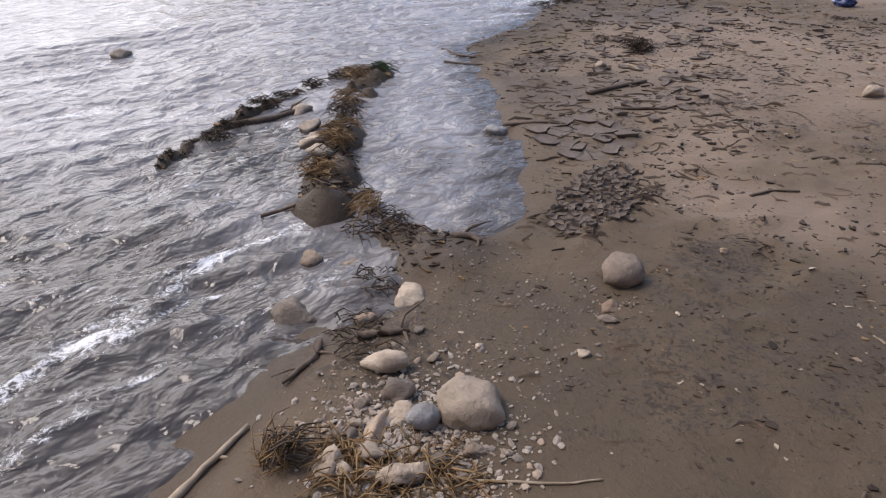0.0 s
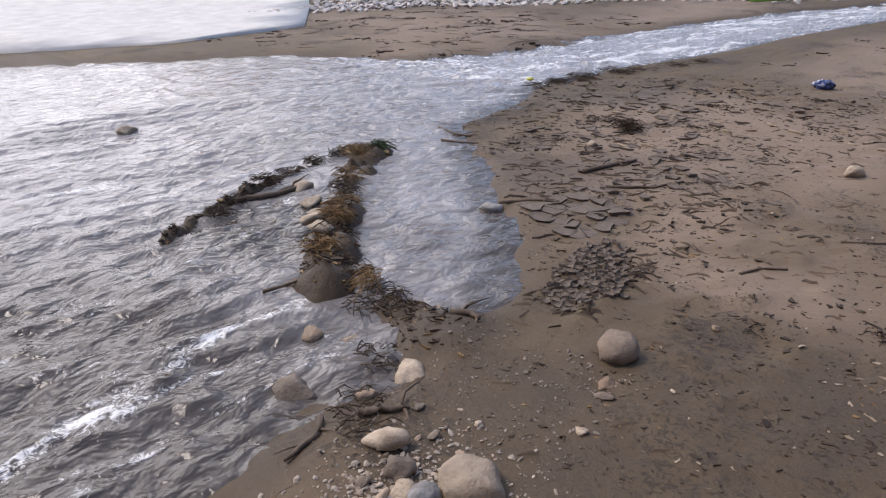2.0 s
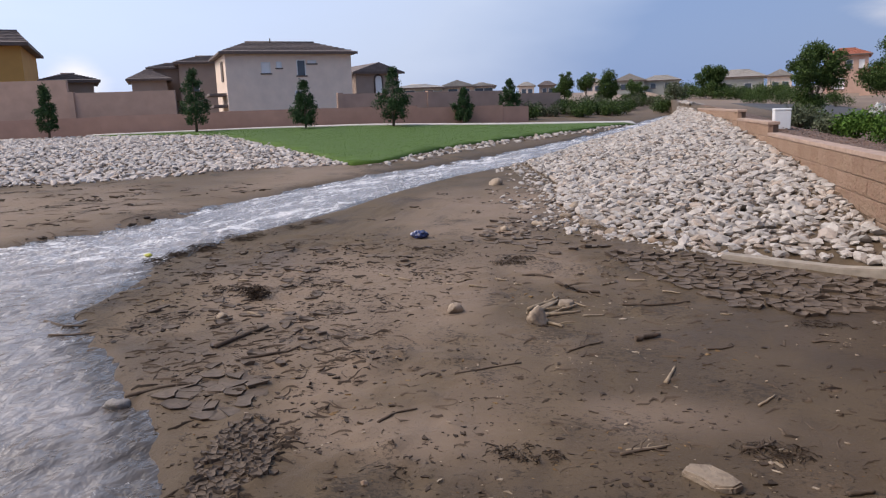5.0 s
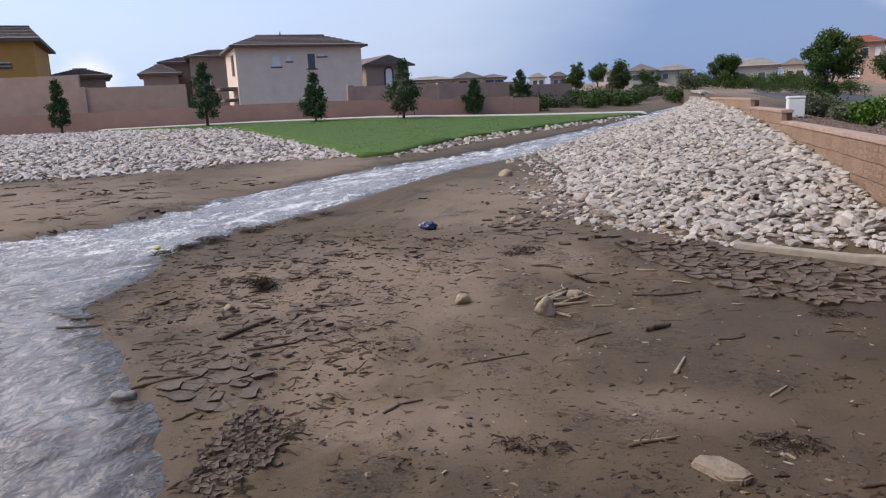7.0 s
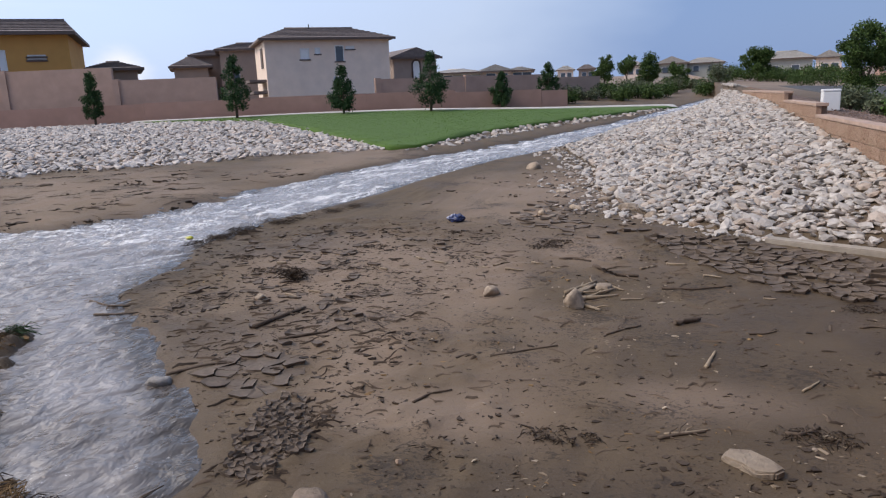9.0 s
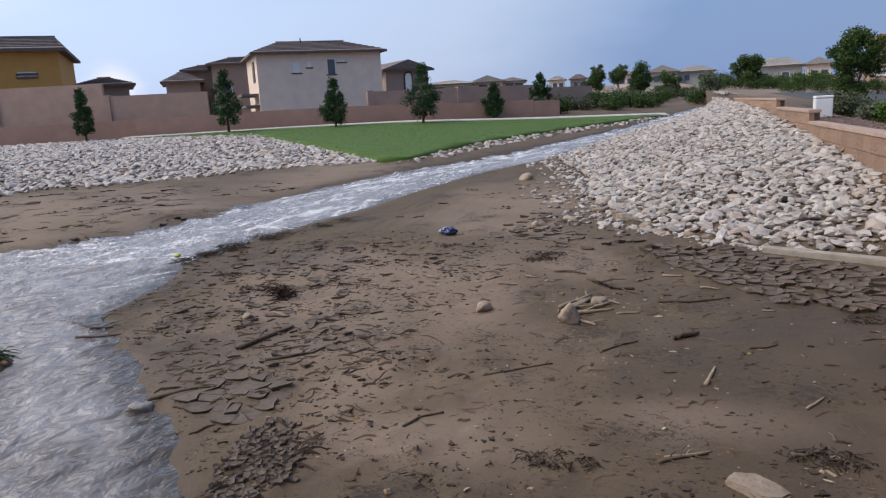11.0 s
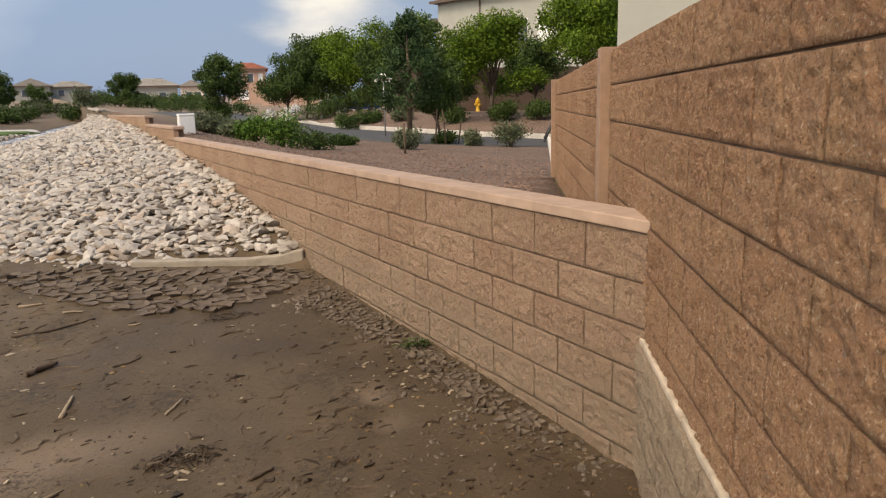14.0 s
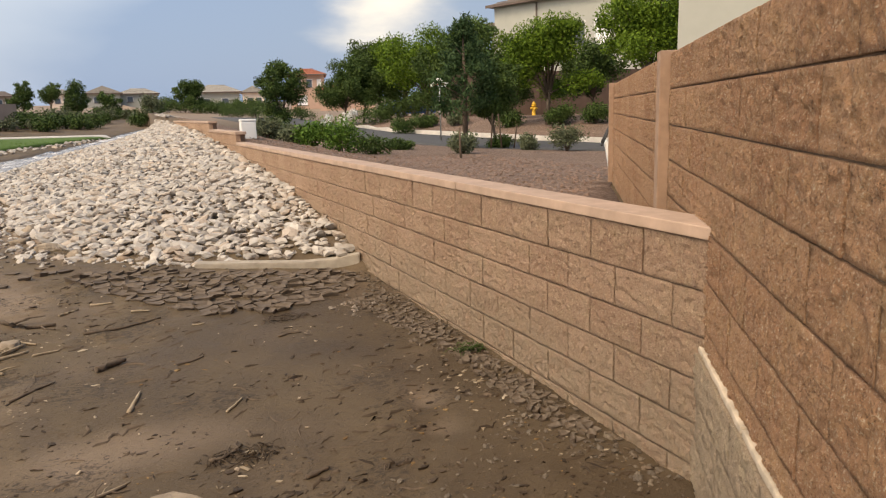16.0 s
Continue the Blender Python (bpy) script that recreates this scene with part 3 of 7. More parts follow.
fast = np.clip((hy - 4.6 + 0.15 * hx + 0.8) / 2.5, 0, 1) * np.clip((hx + 16) / 5, 0, 1)
rush = np.clip(0.6 + 0.5 * drop + 0.5 * fast - 0.10 * pool, 0.30, 1.3)
hz = water_level(hx, hy) + rush * (ripple * 0.042 + chop * 0.030)
streak = np.abs(fbm(flow_u * 0.30, flow_v * 1.3, 1.0, 4, 81))
thread = np.abs(fbm(flow_u * 0.42, flow_v * 2.6, 1.0, 4, 83))
foam = np.clip(1 - streak / 0.045, 0, 1) * 0.36 * rush + np.clip(1 - thread / 0.05, 0, 1) * (0.34 - 0.06 * drop) * rush + np.clip(ripple - 0.05, 0, 1) * 0.3 * rush
for line, wid, amt in (([(-3.05, 2.1), (-3.07, 1.73), (-3.14, 1.44), (-3.04, 1.09), (-2.97, 0.79), (-2.9, 0.54), (-2.81, 0.3), (-2.7, -0.1)], 0.05, 0.40),
                       ([(-2.54, 1.66), (-2.56, 1.38), (-2.55, 1.15), (-2.64, 0.91), (-2.55, 0.79), (-2.51, 0.6), (-2.47, 0.4), (-2.4, 0.1)], 0.035, 0.40),
                       ([(-2.77, 1.46), (-2.89, 1.09), (-2.8, 0.7), (-2.75, 0.3)], 0.03, 0.32), ([(-3.6, 2.0), (-3.65, 1.6), (-3.5, 1.1), (-3.4, 0.6)], 0.04, 0.24),
                       ([(-4.5, 2.8), (-4.3, 2.4), (-4.1, 2.0), (-4.0, 1.5)], 0.05, 0.22), ([(-2.95, 1.75), (-2.7, 1.72), (-2.45, 1.78)], 0.04, 0.25)):
    foam += amt * np.exp(-((line_dist(line, hx, hy) + 0.05 * fbm(hx, hy, 3, 3, 88)) / wid) ** 2)
# foam over the fast reach, also whitening it in place of sky glare
foam += 0.30 * fast
foam *= np.clip(-bd * 4 + 0.6, 0, 1)
keep = bd < 0.22
grid = np.arange(len(hx)).reshape(len(wy), len(wx))
wf = np.stack([grid[:-1, :-1].ravel(), grid[:-1, 1:].ravel(), grid[1:, 1:].ravel(), grid[1:, :-1].ravel()], -1)
wf = wf[keep[wf].all(1)]
used = np.unique(wf)
remap = np.zeros(len(hx), int)
remap[used] = np.arange(len(used))
wm = fast_mesh("water", np.stack([hx, hy, hz], -1)[used], remap[wf], WATER)
thin = blob(hx, hy, -4.2, 2.4, 0.6, 0.6) + blob(hx, hy, -2.9, 0.7, 1.4, 1.1) + blob(hx, hy, -4.0, -0.5, 2.2, 1.6) + 0.15 * pool + np.clip(1 + bd / 0.35, 0, 1)
thin = np.clip(thin * 1.15 + fbm(hx, hy, 1.2, 4, 87) * 0.5, 0, 1)
att = wm.attributes.new("thin", "FLOAT", "POINT")
att.data.foreach_set("value", thin[used].astype(np.float32))
att = wm.attributes.new("foam", "FLOAT", "POINT")
att.data.foreach_set("value", foam[used].astype(np.float32))
tagged(new("water", wm), "shallow muddy flood water with foam streaks", "water", kind="structure")

# ---------------------------------------------------------------- surfaces beside the wash
sheet("apron", [(-15.6, 3.9), (-13.5, 6.3), (-12.9, 9.0), (-14.9, 10.6), (-29.5, 21.4), (-42, 22), (-60, 12), (-30, 4)], 1.5, 0.05, CONCRETE,
      "pale concrete ramp beside the wash", "pavement", 0.3)
sheet("lawn", [(-23.5, 27.5), (-16.3, 26.0), (-9.9, 20.3), (-7.1, 17.6), (-6.5, 18.6), (-5.9, 22.5), (-4.0, 27.6), (-1.4, 34), (0.2, 38.0),
               (-6, 34.6), (-14, 31.2)], 0.8, 0.07, TURF, "green mown lawn", "lawn", 0.2)
sheet("pavement", [(-24, 27.6), (-14, 31.3), (-6, 34.7), (0.2, 38.1), (0.0, 39.0), (-6.4, 35.6), (-14.4, 32.2), (-24.2, 28.4)], 1.5, 0.09, CONCRETE,
      "pale concrete footpath along the lawn", "pavement", 0.2)
sheet("gravel_bed", [(2.62, 2.60), (4.55, 5.4), (6.5, 8.2), (9, 11), (17, 15.4), (13.2, 18.5), (11.2, 21), (9.8, 25), (7.5, 30), (3.2, 34), (2.62, 30)], 0.6, 0.03, GRAVEL,
      "reddish gravel planting bed", "ground", 0.2)
sheet("road", [(17, 15.5), (30, 12), (30, 16.8), (16.8, 20.8), (16.4, 23.3), (15.7, 24.6), (15.1, 27.4), (14.3, 31.5), (13.5, 34.9), (14.1, 43.4), (16, 70), (9, 72), (8.6, 40), (9.2, 30),
               (9.9, 25), (11.3, 21), (13.3, 18.5)], 1.2, 0.035, ASPHALT, "grey asphalt residential street", "road", 0.2)
sheet("mound", [(30, 17.3), (17.2, 21.2), (16.8, 23.5), (16.1, 24.8), (15.5, 27.6), (14.7, 31.6), (13.9, 35), (14.5, 43.0), (22, 41), (30, 33.5), (36, 24)], 0.8, 0.05, GRAVEL,
      "reddish gravel mound planted with shrubs beyond the street", "ground", 0.3)

# ---------------------------------------------------------------- block walls
def block_mesh(name, seed, length, height, depth, mat, rough=0.018, n=28, m=14):
    """A split-face block: a broken front (towards -x), plain sides. Long axis y, on its lower near corner."""
    gy_, gz_ = np.meshgrid(np.linspace(0, length, n + 1), np.linspace(0, height, m + 1))
    yy, zz = gy_.ravel() + seed * 3.7, gz_.ravel() + seed * 1.9
    bump = fbm(yy, zz, 42.0, 3, seed, 0.8)
    edge = np.minimum(np.minimum(gy_, length - gy_), np.minimum(gz_, height - gz_)).ravel()
    x = -bump * rough * 1.0 * np.clip(edge / 0.02, 0.25, 1)
    vs = [tuple(v) for v in np.stack([x, gy_.ravel(), gz_.ravel()], -1)]
    fs = []
    w = n + 1
    for j in range(m):
        for i in range(n):
            a = j * w + i
            fs.append((a, a + w, a + w + 1, a + 1))
    k = len(vs)
    vs += [(depth, 0, 0), (depth, length, 0), (depth, length, height), (depth, 0, height)]
    fs += [(k, k + 1, k + 2, k + 3)]
    fs += [tuple([k] + [i for i in range(w)] + [k + 1]), tuple([k + 3, k + 2] + [m * w + i for i in range(n, -1, -1)]),
           tuple([k + 3] + [j * w for j in range(m, -1, -1)] + [k]), tuple([k + 1] + [j * w + n for j in range(m + 1)] + [k + 2])]
    me = bpy.data.meshes.new(name)
    me.from_pydata(vs, [], fs)
    me.materials.append(mat)
    me.polygons.foreach_set("use_smooth", [i < n * m for i in range(len(me.polygons))])
    return me


JOINT = 0.0072
L, C = 0.4064, 0.202
low_wall = thing("low_block_wall", (WALL_X, 2.33, 0), "low tan split-face block wall with smooth cap, silt-stained", "block wall", kind="structure")
full = [block_mesh("block", 100 + i, L - JOINT, C - JOINT, 0.09, BLOCK) for i in range(8)]
half = [block_mesh("block", 150 + i, L / 2 - JOINT, C - JOINT, 0.09, BLOCK, n=14) for i in range(4)]
rng = random.Random(7)


def lay(parent, meshes, at, turn=0.0):
    ob = new("block", rng.choice(meshes))
    ob.parent = parent
    ob.matrix_parent_inverse = parent.matrix_world.inverted()
    ob.matrix_basis = pose(at[0] + rng.uniform(-0.002, 0.002), at[1], at[2], 0, 0, turn)
    return ob


# sections: from, to, top of the blocks
SECTIONS = [(2.352, 14.75, 1.135), (14.75, 18.9, 1.337), (18.9, 30.0, 1.539)]
for y0, y1, top in SECTIONS:
    link_mesh("core", [(0.015, y0 - 2.33 + 0.05, -0.35), (0.19, y0 - 2.33 + 0.05, -0.35), (0.19, y1 - 2.33, -0.35), (0.015, y1 - 2.33, -0.35),
                                      (0.015, y0 - 2.33 + 0.05, top + 0.022), (0.19, y0 - 2.33 + 0.05, top + 0.022), (0.19, y1 - 2.33, top + 0.022), (0.015, y1 - 2.33, top + 0.022)],
                                     [(0, 3, 2, 1), (4, 5, 6, 7), (0, 1, 5, 4), (1, 2, 6, 5), (2, 3, 7, 6), (3, 0, 4, 7)], MORTAR, low_wall, smooth=False)
    for c in range(6 if y0 < 3 else 4):
        z = top - (c + 1) * C
        y = y0 - (L / 2 if c % 2 else 0)
        while y < y1 - 0.05:
            zt = float(np.interp(y, TOE_Y, TOE_Z)) if y > 6.9 else SLOPE * y
            if z + C > zt - 0.1:
                ob = None
                if y < y0:
                    ob = lay(low_wall, half, (WALL_X, y0 + JOINT / 2, z + JOINT / 2))
                elif y + L <= y1 + 0.25:
                    ob = lay(low_wall, full, (WALL_X, y + JOINT / 2, z + JOINT / 2))
                if ob is not None and c == 0:
                    ob.scale.z = (C + 0.022 - JOINT) / (C - JOINT)
            y += L
    y = y0 - (0.035 if y0 < 3 else 0.025)
    while y < y1 - 0.02:
        run = min(2.44, y1 - y)
        b = box(0.216, run - 0.006, 0.056, 0.007, (0.095, y - 2.33 + run / 2, top + 0.024))
        part("cap", b, CAP, low_wall, "smooth tan cap block")
        y += run

tall_wall = thing("tall_block_wall", (TALL_P[0], TALL_P[1], 0), "tall reddish-brown split-face block wall with pilasters", "block wall", kind="structure")
yaw_deg = -math.degrees(TALL_YAW)
tall_wall.matrix_world = pose(TALL_P[0], TALL_P[1], 0, 0, 0, yaw_deg)
TOP = 2.005
tfull = [block_mesh("block", 200 + i, L - JOINT, C + 0.003 - JOINT, 0.09, BLOCK_TALL, 0.016) for i in range(8)]
CT = 0.205
thalf = [block_mesh("block", 250 + i, L / 2 - JOINT, C + 0.003 - JOINT, 0.09, BLOCK_TALL, 0.016, n=14) for i in range(3)]


def lay_tall(meshes, s, z):
    ob = new("block", rng.choice(meshes))
    ob.parent = tall_wall
    ob.location = (rng.uniform(-0.002, 0.002), s + JOINT / 2, z + JOINT / 2)


for a, b in ((-9.0, 1.36), (1.53, 7.55)):
    ln = b - a
    part("core", box(0.17, ln, TOP - 0.3 - 0.004, 0, (0.011 + 0.085, (a + b) / 2, 0.3)), MORTAR, tall_wall)
    for c in range(7):
        z = TOP - (c + 1) * CT
        s = b - L * (1.5 if c % 2 else 1)
        while s > a - 0.2:
            if s + L <= b + 0.01:
                lay_tall(tfull, s, z)
            s -= L
        if c % 2:
            lay_tall(thalf, b - L / 2, z)
for s, w in ((1.445, 0.165), (7.62, 0.14)):
    part("pilaster", box(0.26, w, TOP - 0.2 + 0.015, 0.006, (0.07, s, 0.2)), PILASTER, tall_wall, "smooth brown pilaster")
# the stem below, with its silted ledge
bm = box(0.246, 11.4, 0.985, 0.02, (0.104, -3.35, -0.31))
bmesh.ops.subdivide_edges(bm, edges=[e for e in bm.edges if abs(e.verts[0].co.y - e.verts[1].co.y) > 5], cuts=70)
for v in bm.verts:
    v.co.x += 0.016 * noise.noise(v.co * 2.3)
    v.co.z += 0.012 * noise.noise(v.co * 3.1) if v.co.z > 0.5 else 0
part("stem", bm, FOOTING, tall_wall, "silt-coated stem of the wall")
stem_blocks = [block_mesh("block", 280 + i, L - JOINT, C - JOINT, 0.09, FOOTING, 0.016) for i in range(4)]
for c in range(4):
    for k in range(11):
        ob = new("block", stem_blocks[(c + 3 * k) % 4])
        ob.parent = tall_wall
        ob.location = (-0.026, 0.14 - (k + 1) * L + (L / 2 if c % 2 else 0) * -1, 0.664 - (c + 1) * C)
rl = random.Random(3)
s = 2.30
while s > -9.0:
    run = rl.uniform(0.7, 1.5)
    bm = box(0.058, run - rl.uniform(0.004, 0.03), 0.028, 0.008, (0.012, s - run / 2, 0.662))
    bmesh.ops.subdivide_edges(bm, edges=[e for e in bm.edges if abs(e.verts[0].co.y - e.verts[1].co.y) > 0.5], cuts=14)
    for v in bm.verts:
        v.co.x += 0.005 * noise.noise(v.co * 9.0) if v.co.x < -0.01 else 0
        v.co.z += 0.003 * noise.noise(v.co * 7.0)
    part("ledge", bm, LEDGE, tall_wall, "pale chipped ledge dusted with silt")
    s -= run

# ---------------------------------------------------------------- rocks
def unit_ball(sub):
    bm = bmesh.new()
    bmesh.ops.create_icosphere(bm, subdivisions=sub, radius=1)
    v = np.array([tuple(q.co) for q in bm.verts])
    f = np.array([[q.index for q in p.verts] for p in bm.faces])
    bm.free()
    return v, f


BALL1, BALL2, BALL3 = unit_ball(1), unit_ball(2), unit_ball(3)


def rock_verts(seed, ball, planes=10, squash=(1.0, 0.8, 0.6), round_=0.35, low=0.62):
    """A rock: a ball cut by random planes, roughened."""
    r = np.random.RandomState(seed)
    v = ball[0]
    n = r.normal(size=(planes, 3))
    n /= np.linalg.norm(n, axis=1)[:, None]
    h = r.uniform(low, 1.0, planes)
    d = v @ n.T
    cut = np.where(d > 0.05, h[None] / np.maximum(d, 0.05), 9).min(1)
    rad = np.minimum(cut, 1.15) * (1 - round_) + round_ * 0.9
    rad *= 1 + r.normal(scale=0.025, size=len(v))
    s = np.array(squash) * r.uniform(0.85, 1.15, 3)
    return v * rad[:, None] * s


def rot_z(a):
    c, s = math.cos(a), math.sin(a)
    return np.array([[c, -s, 0], [s, c, 0], [0, 0, 1]])


def tilt(r):
    a = Euler((r.uniform(-0.5, 0.5), r.uniform(-0.5, 0.5), r.uniform(0, 6.28)))
    return np.array(a.to_matrix())


ROCKS = [rock_verts(300 + i, BALL1, 11, (1.18, 0.76, 0.40), 0.03) for i in range(14)]


def scatter_rocks(name, places, mat, label, parent=None):
    """places: x, y, z, radius, seed. One mesh."""
    vs, fs, k = [], [], 0
    for x, y, z, rad, sd in places:
        r = random.Random(sd)
        v = ROCKS[sd % len(ROCKS)] @ tilt(r).T * rad + (x, y, z)
        vs.append(v)
        fs.append(BALL1[1] + k)
        k += len(v)
    me = fast_mesh(name, np.concatenate(vs), np.concatenate(fs), mat, False)
    ob = new(name, me)
    if parent is not None:
        ob.parent = parent
        ob["kind"] = "stuff"
        ob["label"] = label
    else:
        tagged(ob, label, "rocks", kind="stuff")
    return ob


def fill(poly, step, seed, lo, hi):
    """Jittered places in a polygon."""
    r = np.random.RandomState(seed)
    px, py = [p[0] for p in poly], [p[1] for p in poly]
    X, Y = np.meshgrid(np.arange(min(px), max(px), step), np.arange(min(py), max(py), step * 0.9))
    X = (X + r.uniform(-0.5, 0.5, X.shape) * step).ravel()
    Y = (Y + r.uniform(-0.5, 0.5, Y.shape) * step).ravel()
    ok = inside(poly, X, Y)
    X, Y = X[ok], Y[ok]
    Z = ground(X, Y, False)
    R = lo * (hi / lo) ** (r.uniform(0, 1, len(X)) ** 1.5)
    return X, Y, Z, R, r.randint(0, 100000, len(X))


RIP_RIGHT = [(2.46, 7.15), (1.9, 7.6), (0.75, 8.2), (0.0, 8.9), (-0.6, 9.9), (-1.25, 11.8), (-1.35, 14.0), (-2.6, 18.0), (-1.5, 25.0),
             (0.4, 32.6), (3.2, 46), (5.2, 56), (2.7, 40), (2.46, 30)]
RIP_LEFT = [(-16, 9.2), (-13.2, 11.3), (-12.8, 12.4), (-12.0, 13.1), (-10.7, 14.1), (-10.0, 15.6), (-8.5, 16.8), (-7.4, 17.6), (-7.3, 18.0), (-10.0, 20.5),
            (-16.2, 26.2), (-23.5, 27.6), (-31, 25.8), (-31, 22.8), (-15.2, 11.0)]
RIP_STRIP = [(-7.2, 17.4), (-6.6, 18.0), (-6.0, 22.4), (-4.1, 27.5), (-1.5, 33.8), (0.1, 37.9), (0.7, 37.5), (-0.8, 33.4), (-3.3, 27.0), (-5.0, 21.8), (-6.0, 17.8)]

bank = thing("riprap_bank", (0.5, 12, 0), "bank of loose pale limestone riprap against the low wall", "rocks", kind="structure")
bank.matrix_world = Matrix.Identity(4)
X, Y, Z, R, S = fill(RIP_RIGHT, 0.100, 1, 0.042, 0.125)
one = [fast_mesh("rock", ROCKS[i] * 0.13, BALL1[1], RIPRAP_ONE, False) for i in range(14)]
count = 0
rest = []
for x, y, z, r, s in zip(X, Y, Z, R, S):
    if y < 8.55 and count < 300:
        rr = random.Random(int(s))
        ob = new("rock", one[int(s) % 14])
        ob.parent = bank
        k = r / 0.13
        ob.matrix_basis = Matrix.LocRotScale((x, y, z + r * 0.32), Euler((rr.uniform(-0.5, 0.5), rr.uniform(-0.5, 0.5), rr.uniform(0, 6.28))), (k, k, k))
        count += 1
    else:
        rest.append((x, y, z + r * 0.32, r, int(s)))
scatter_rocks("rocks", rest, RIPRAP, "loose pale limestone rocks", bank)
# a second, lower layer closes the gaps, its dark colour holding their shade
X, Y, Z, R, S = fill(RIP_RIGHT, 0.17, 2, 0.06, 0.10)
scatter_rocks("small_rocks", [(x, y, z - r * 0.1, r, int(s)) for x, y, z, r, s in zip(X, Y, Z, R, S)], RIPRAP_LOW, "small silted rocks between the larger ones, darkened as shaded gaps", bank)
X, Y, Z, R, S = fill(RIP_LEFT, 0.185, 3, 0.07, 0.14)
scatter_rocks("riprap_slope", [(x, y, z + r * 0.2, r, int(s)) for x, y, z, r, s in zip(X, Y, Z, R, S)], RIPRAP_PALE, "slope of pale limestone riprap below the garden wall")
X, Y, Z, R, S = fill(RIP_STRIP, 0.24, 4, 0.07, 0.16)
scatter_rocks("riprap_strip", [(x, y, z + r * 0.1, r, int(s)) for x, y, z, r, s in zip(X, Y, Z, R, S) if s % 3], RIPRAP, "strip of pale rocks between lawn and water")

# ---------------------------------------------------------------- kerb and garden walls
def strip_box(name, pts, width, height, mat, parent, base=None, sink=0.25, bevel=0.01):
    """A low wall or kerb along points, its foot following the ground."""
    bm = bmesh.new()
    rows = []
    for i, p in enumerate(pts):
        a, b = Vector(pts[max(i - 1, 0)]), Vector(pts[min(i + 1, len(pts) - 1)])
        d = (b - a).normalized()
        n = Vector((-d.y, d.x))
        g = float(ground(np.array([p[0]]), np.array([p[1]]), False)[0]) if base is None else base
        lo, hi = g - sink, g + height
        rows.append([bm.verts.new((p[0] + n.x * s, p[1] + n.y * s, z)) for s, z in
                     ((-width / 2, lo), (-width / 2, hi), (width / 2, hi), (width / 2, lo))])
    for r, s in zip(rows[:-1], rows[1:]):
        for k in range(4):
            bm.faces.new((r[k], s[k], s[(k + 1) % 4], r[(k + 1) % 4]))
    bm.faces.new(rows[0])
    bm.faces.new(rows[-1][::-1])
    bmesh.ops.recalc_face_normals(bm, faces=bm.faces[:])
    if bevel:
        bmesh.ops.bevel(bm, geom=[e for e in bm.edges if not e.is_boundary], offset=bevel, segments=2, affect="EDGES")
    if parent is None:
        me = bpy.data.meshes.new(name)
        bm.to_mesh(me)
        bm.free()
        me.materials.append(mat)
        return new(name, me)
    return part(name, bm, mat, parent)


def along(a, b, n):
    return [(a[0] + (b[0] - a[0]) * i / n, a[1] + (b[1] - a[1]) * i / n) for i in range(n + 1)]


KERB_LINE = along((2.49, 7.10), (0.95, 7.87), 6)
tagged(strip_box("kerb", KERB_LINE, 0.16, 0.055, KERB, None), "muddy concrete edging kerb below the riprap", "kerb", kind="structure")
kerb_run = [q for a, b in zip(FAR_KERB[:-1], FAR_KERB[1:]) for q in along(a, b, 4)[:-1]] + FAR_KERB[-1:]
tagged(strip_box("street_kerb", kerb_run, 0.32, 0.13, CONCRETE, None), "pale street kerb across the road", "kerb", kind="structure")

FRONT_WALL = [(-46, 22.2), (-31, 26.6), (-24.2, 28.9), (-14.4, 33.0), (-6.4, 36.6), (-5.2, 37.3)]
gw = thing("garden_wall", (0, 0, 0), "long reddish-brown block garden wall", "garden wall", kind="structure")
for i, (a, b) in enumerate(zip(FRONT_WALL[:-1], FRONT_WALL[1:])):
    n = max(2, int(math.dist(a, b) / 5))
    pts = along(a, b, n)
    for p, q in zip(pts[:-1], pts[1:]):
        g = gz1((p[0] + q[0]) / 2, (p[1] + q[1]) / 2)
        strip_box("panel", [p, q], 0.2, 0.86, CMU_RED, gw, base=g, bevel=0)
bw = thing("rear_garden_wall", (0, 0, 0), "tall tan rendered wall behind the garden wall", "garden wall", kind="structure")
for a, b, top in (((-48, 24.2), (-40, 26.4), 4.55), ((-40, 26.4), (-32.5, 28.6), 4.25), ((-32.5, 28.6), (-27, 30.2), 3.95), ((-27, 30.2), (-22.2, 32.0), 3.3),
                  ((-15.8, 37.5), (-11.5, 40.5), 2.95), ((-11.5, 40.5), (-7.5, 44), 2.95), ((-7.5, 44), (-4.5, 47), 2.75)):
    g = gz1((a[0] + b[0]) / 2, (a[1] + b[1]) / 2)
    strip_box("panel", [a, b], 0.2, top - g, CMU_FAR, bw, base=g, bevel=0)
    strip_box("pilaster", [a, (a[0] + (b[0] - a[0]) * 0.06, a[1] + (b[1] - a[1]) * 0.06)], 0.34, top - g + 0.06, CMU_FAR, bw, base=g, bevel=0)
ew = thing("estate_wall", (0, 0, 0), "brown block wall, coloured as in shade, behind the street trees", "garden wall", kind="structure")
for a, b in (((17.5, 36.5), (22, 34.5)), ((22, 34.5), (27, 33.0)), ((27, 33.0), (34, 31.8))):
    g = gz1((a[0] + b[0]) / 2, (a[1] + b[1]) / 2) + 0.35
    strip_box("panel", [a, b], 0.2, 2.05, CMU_SHADED, ew, base=g, sink=0.9, bevel=0)


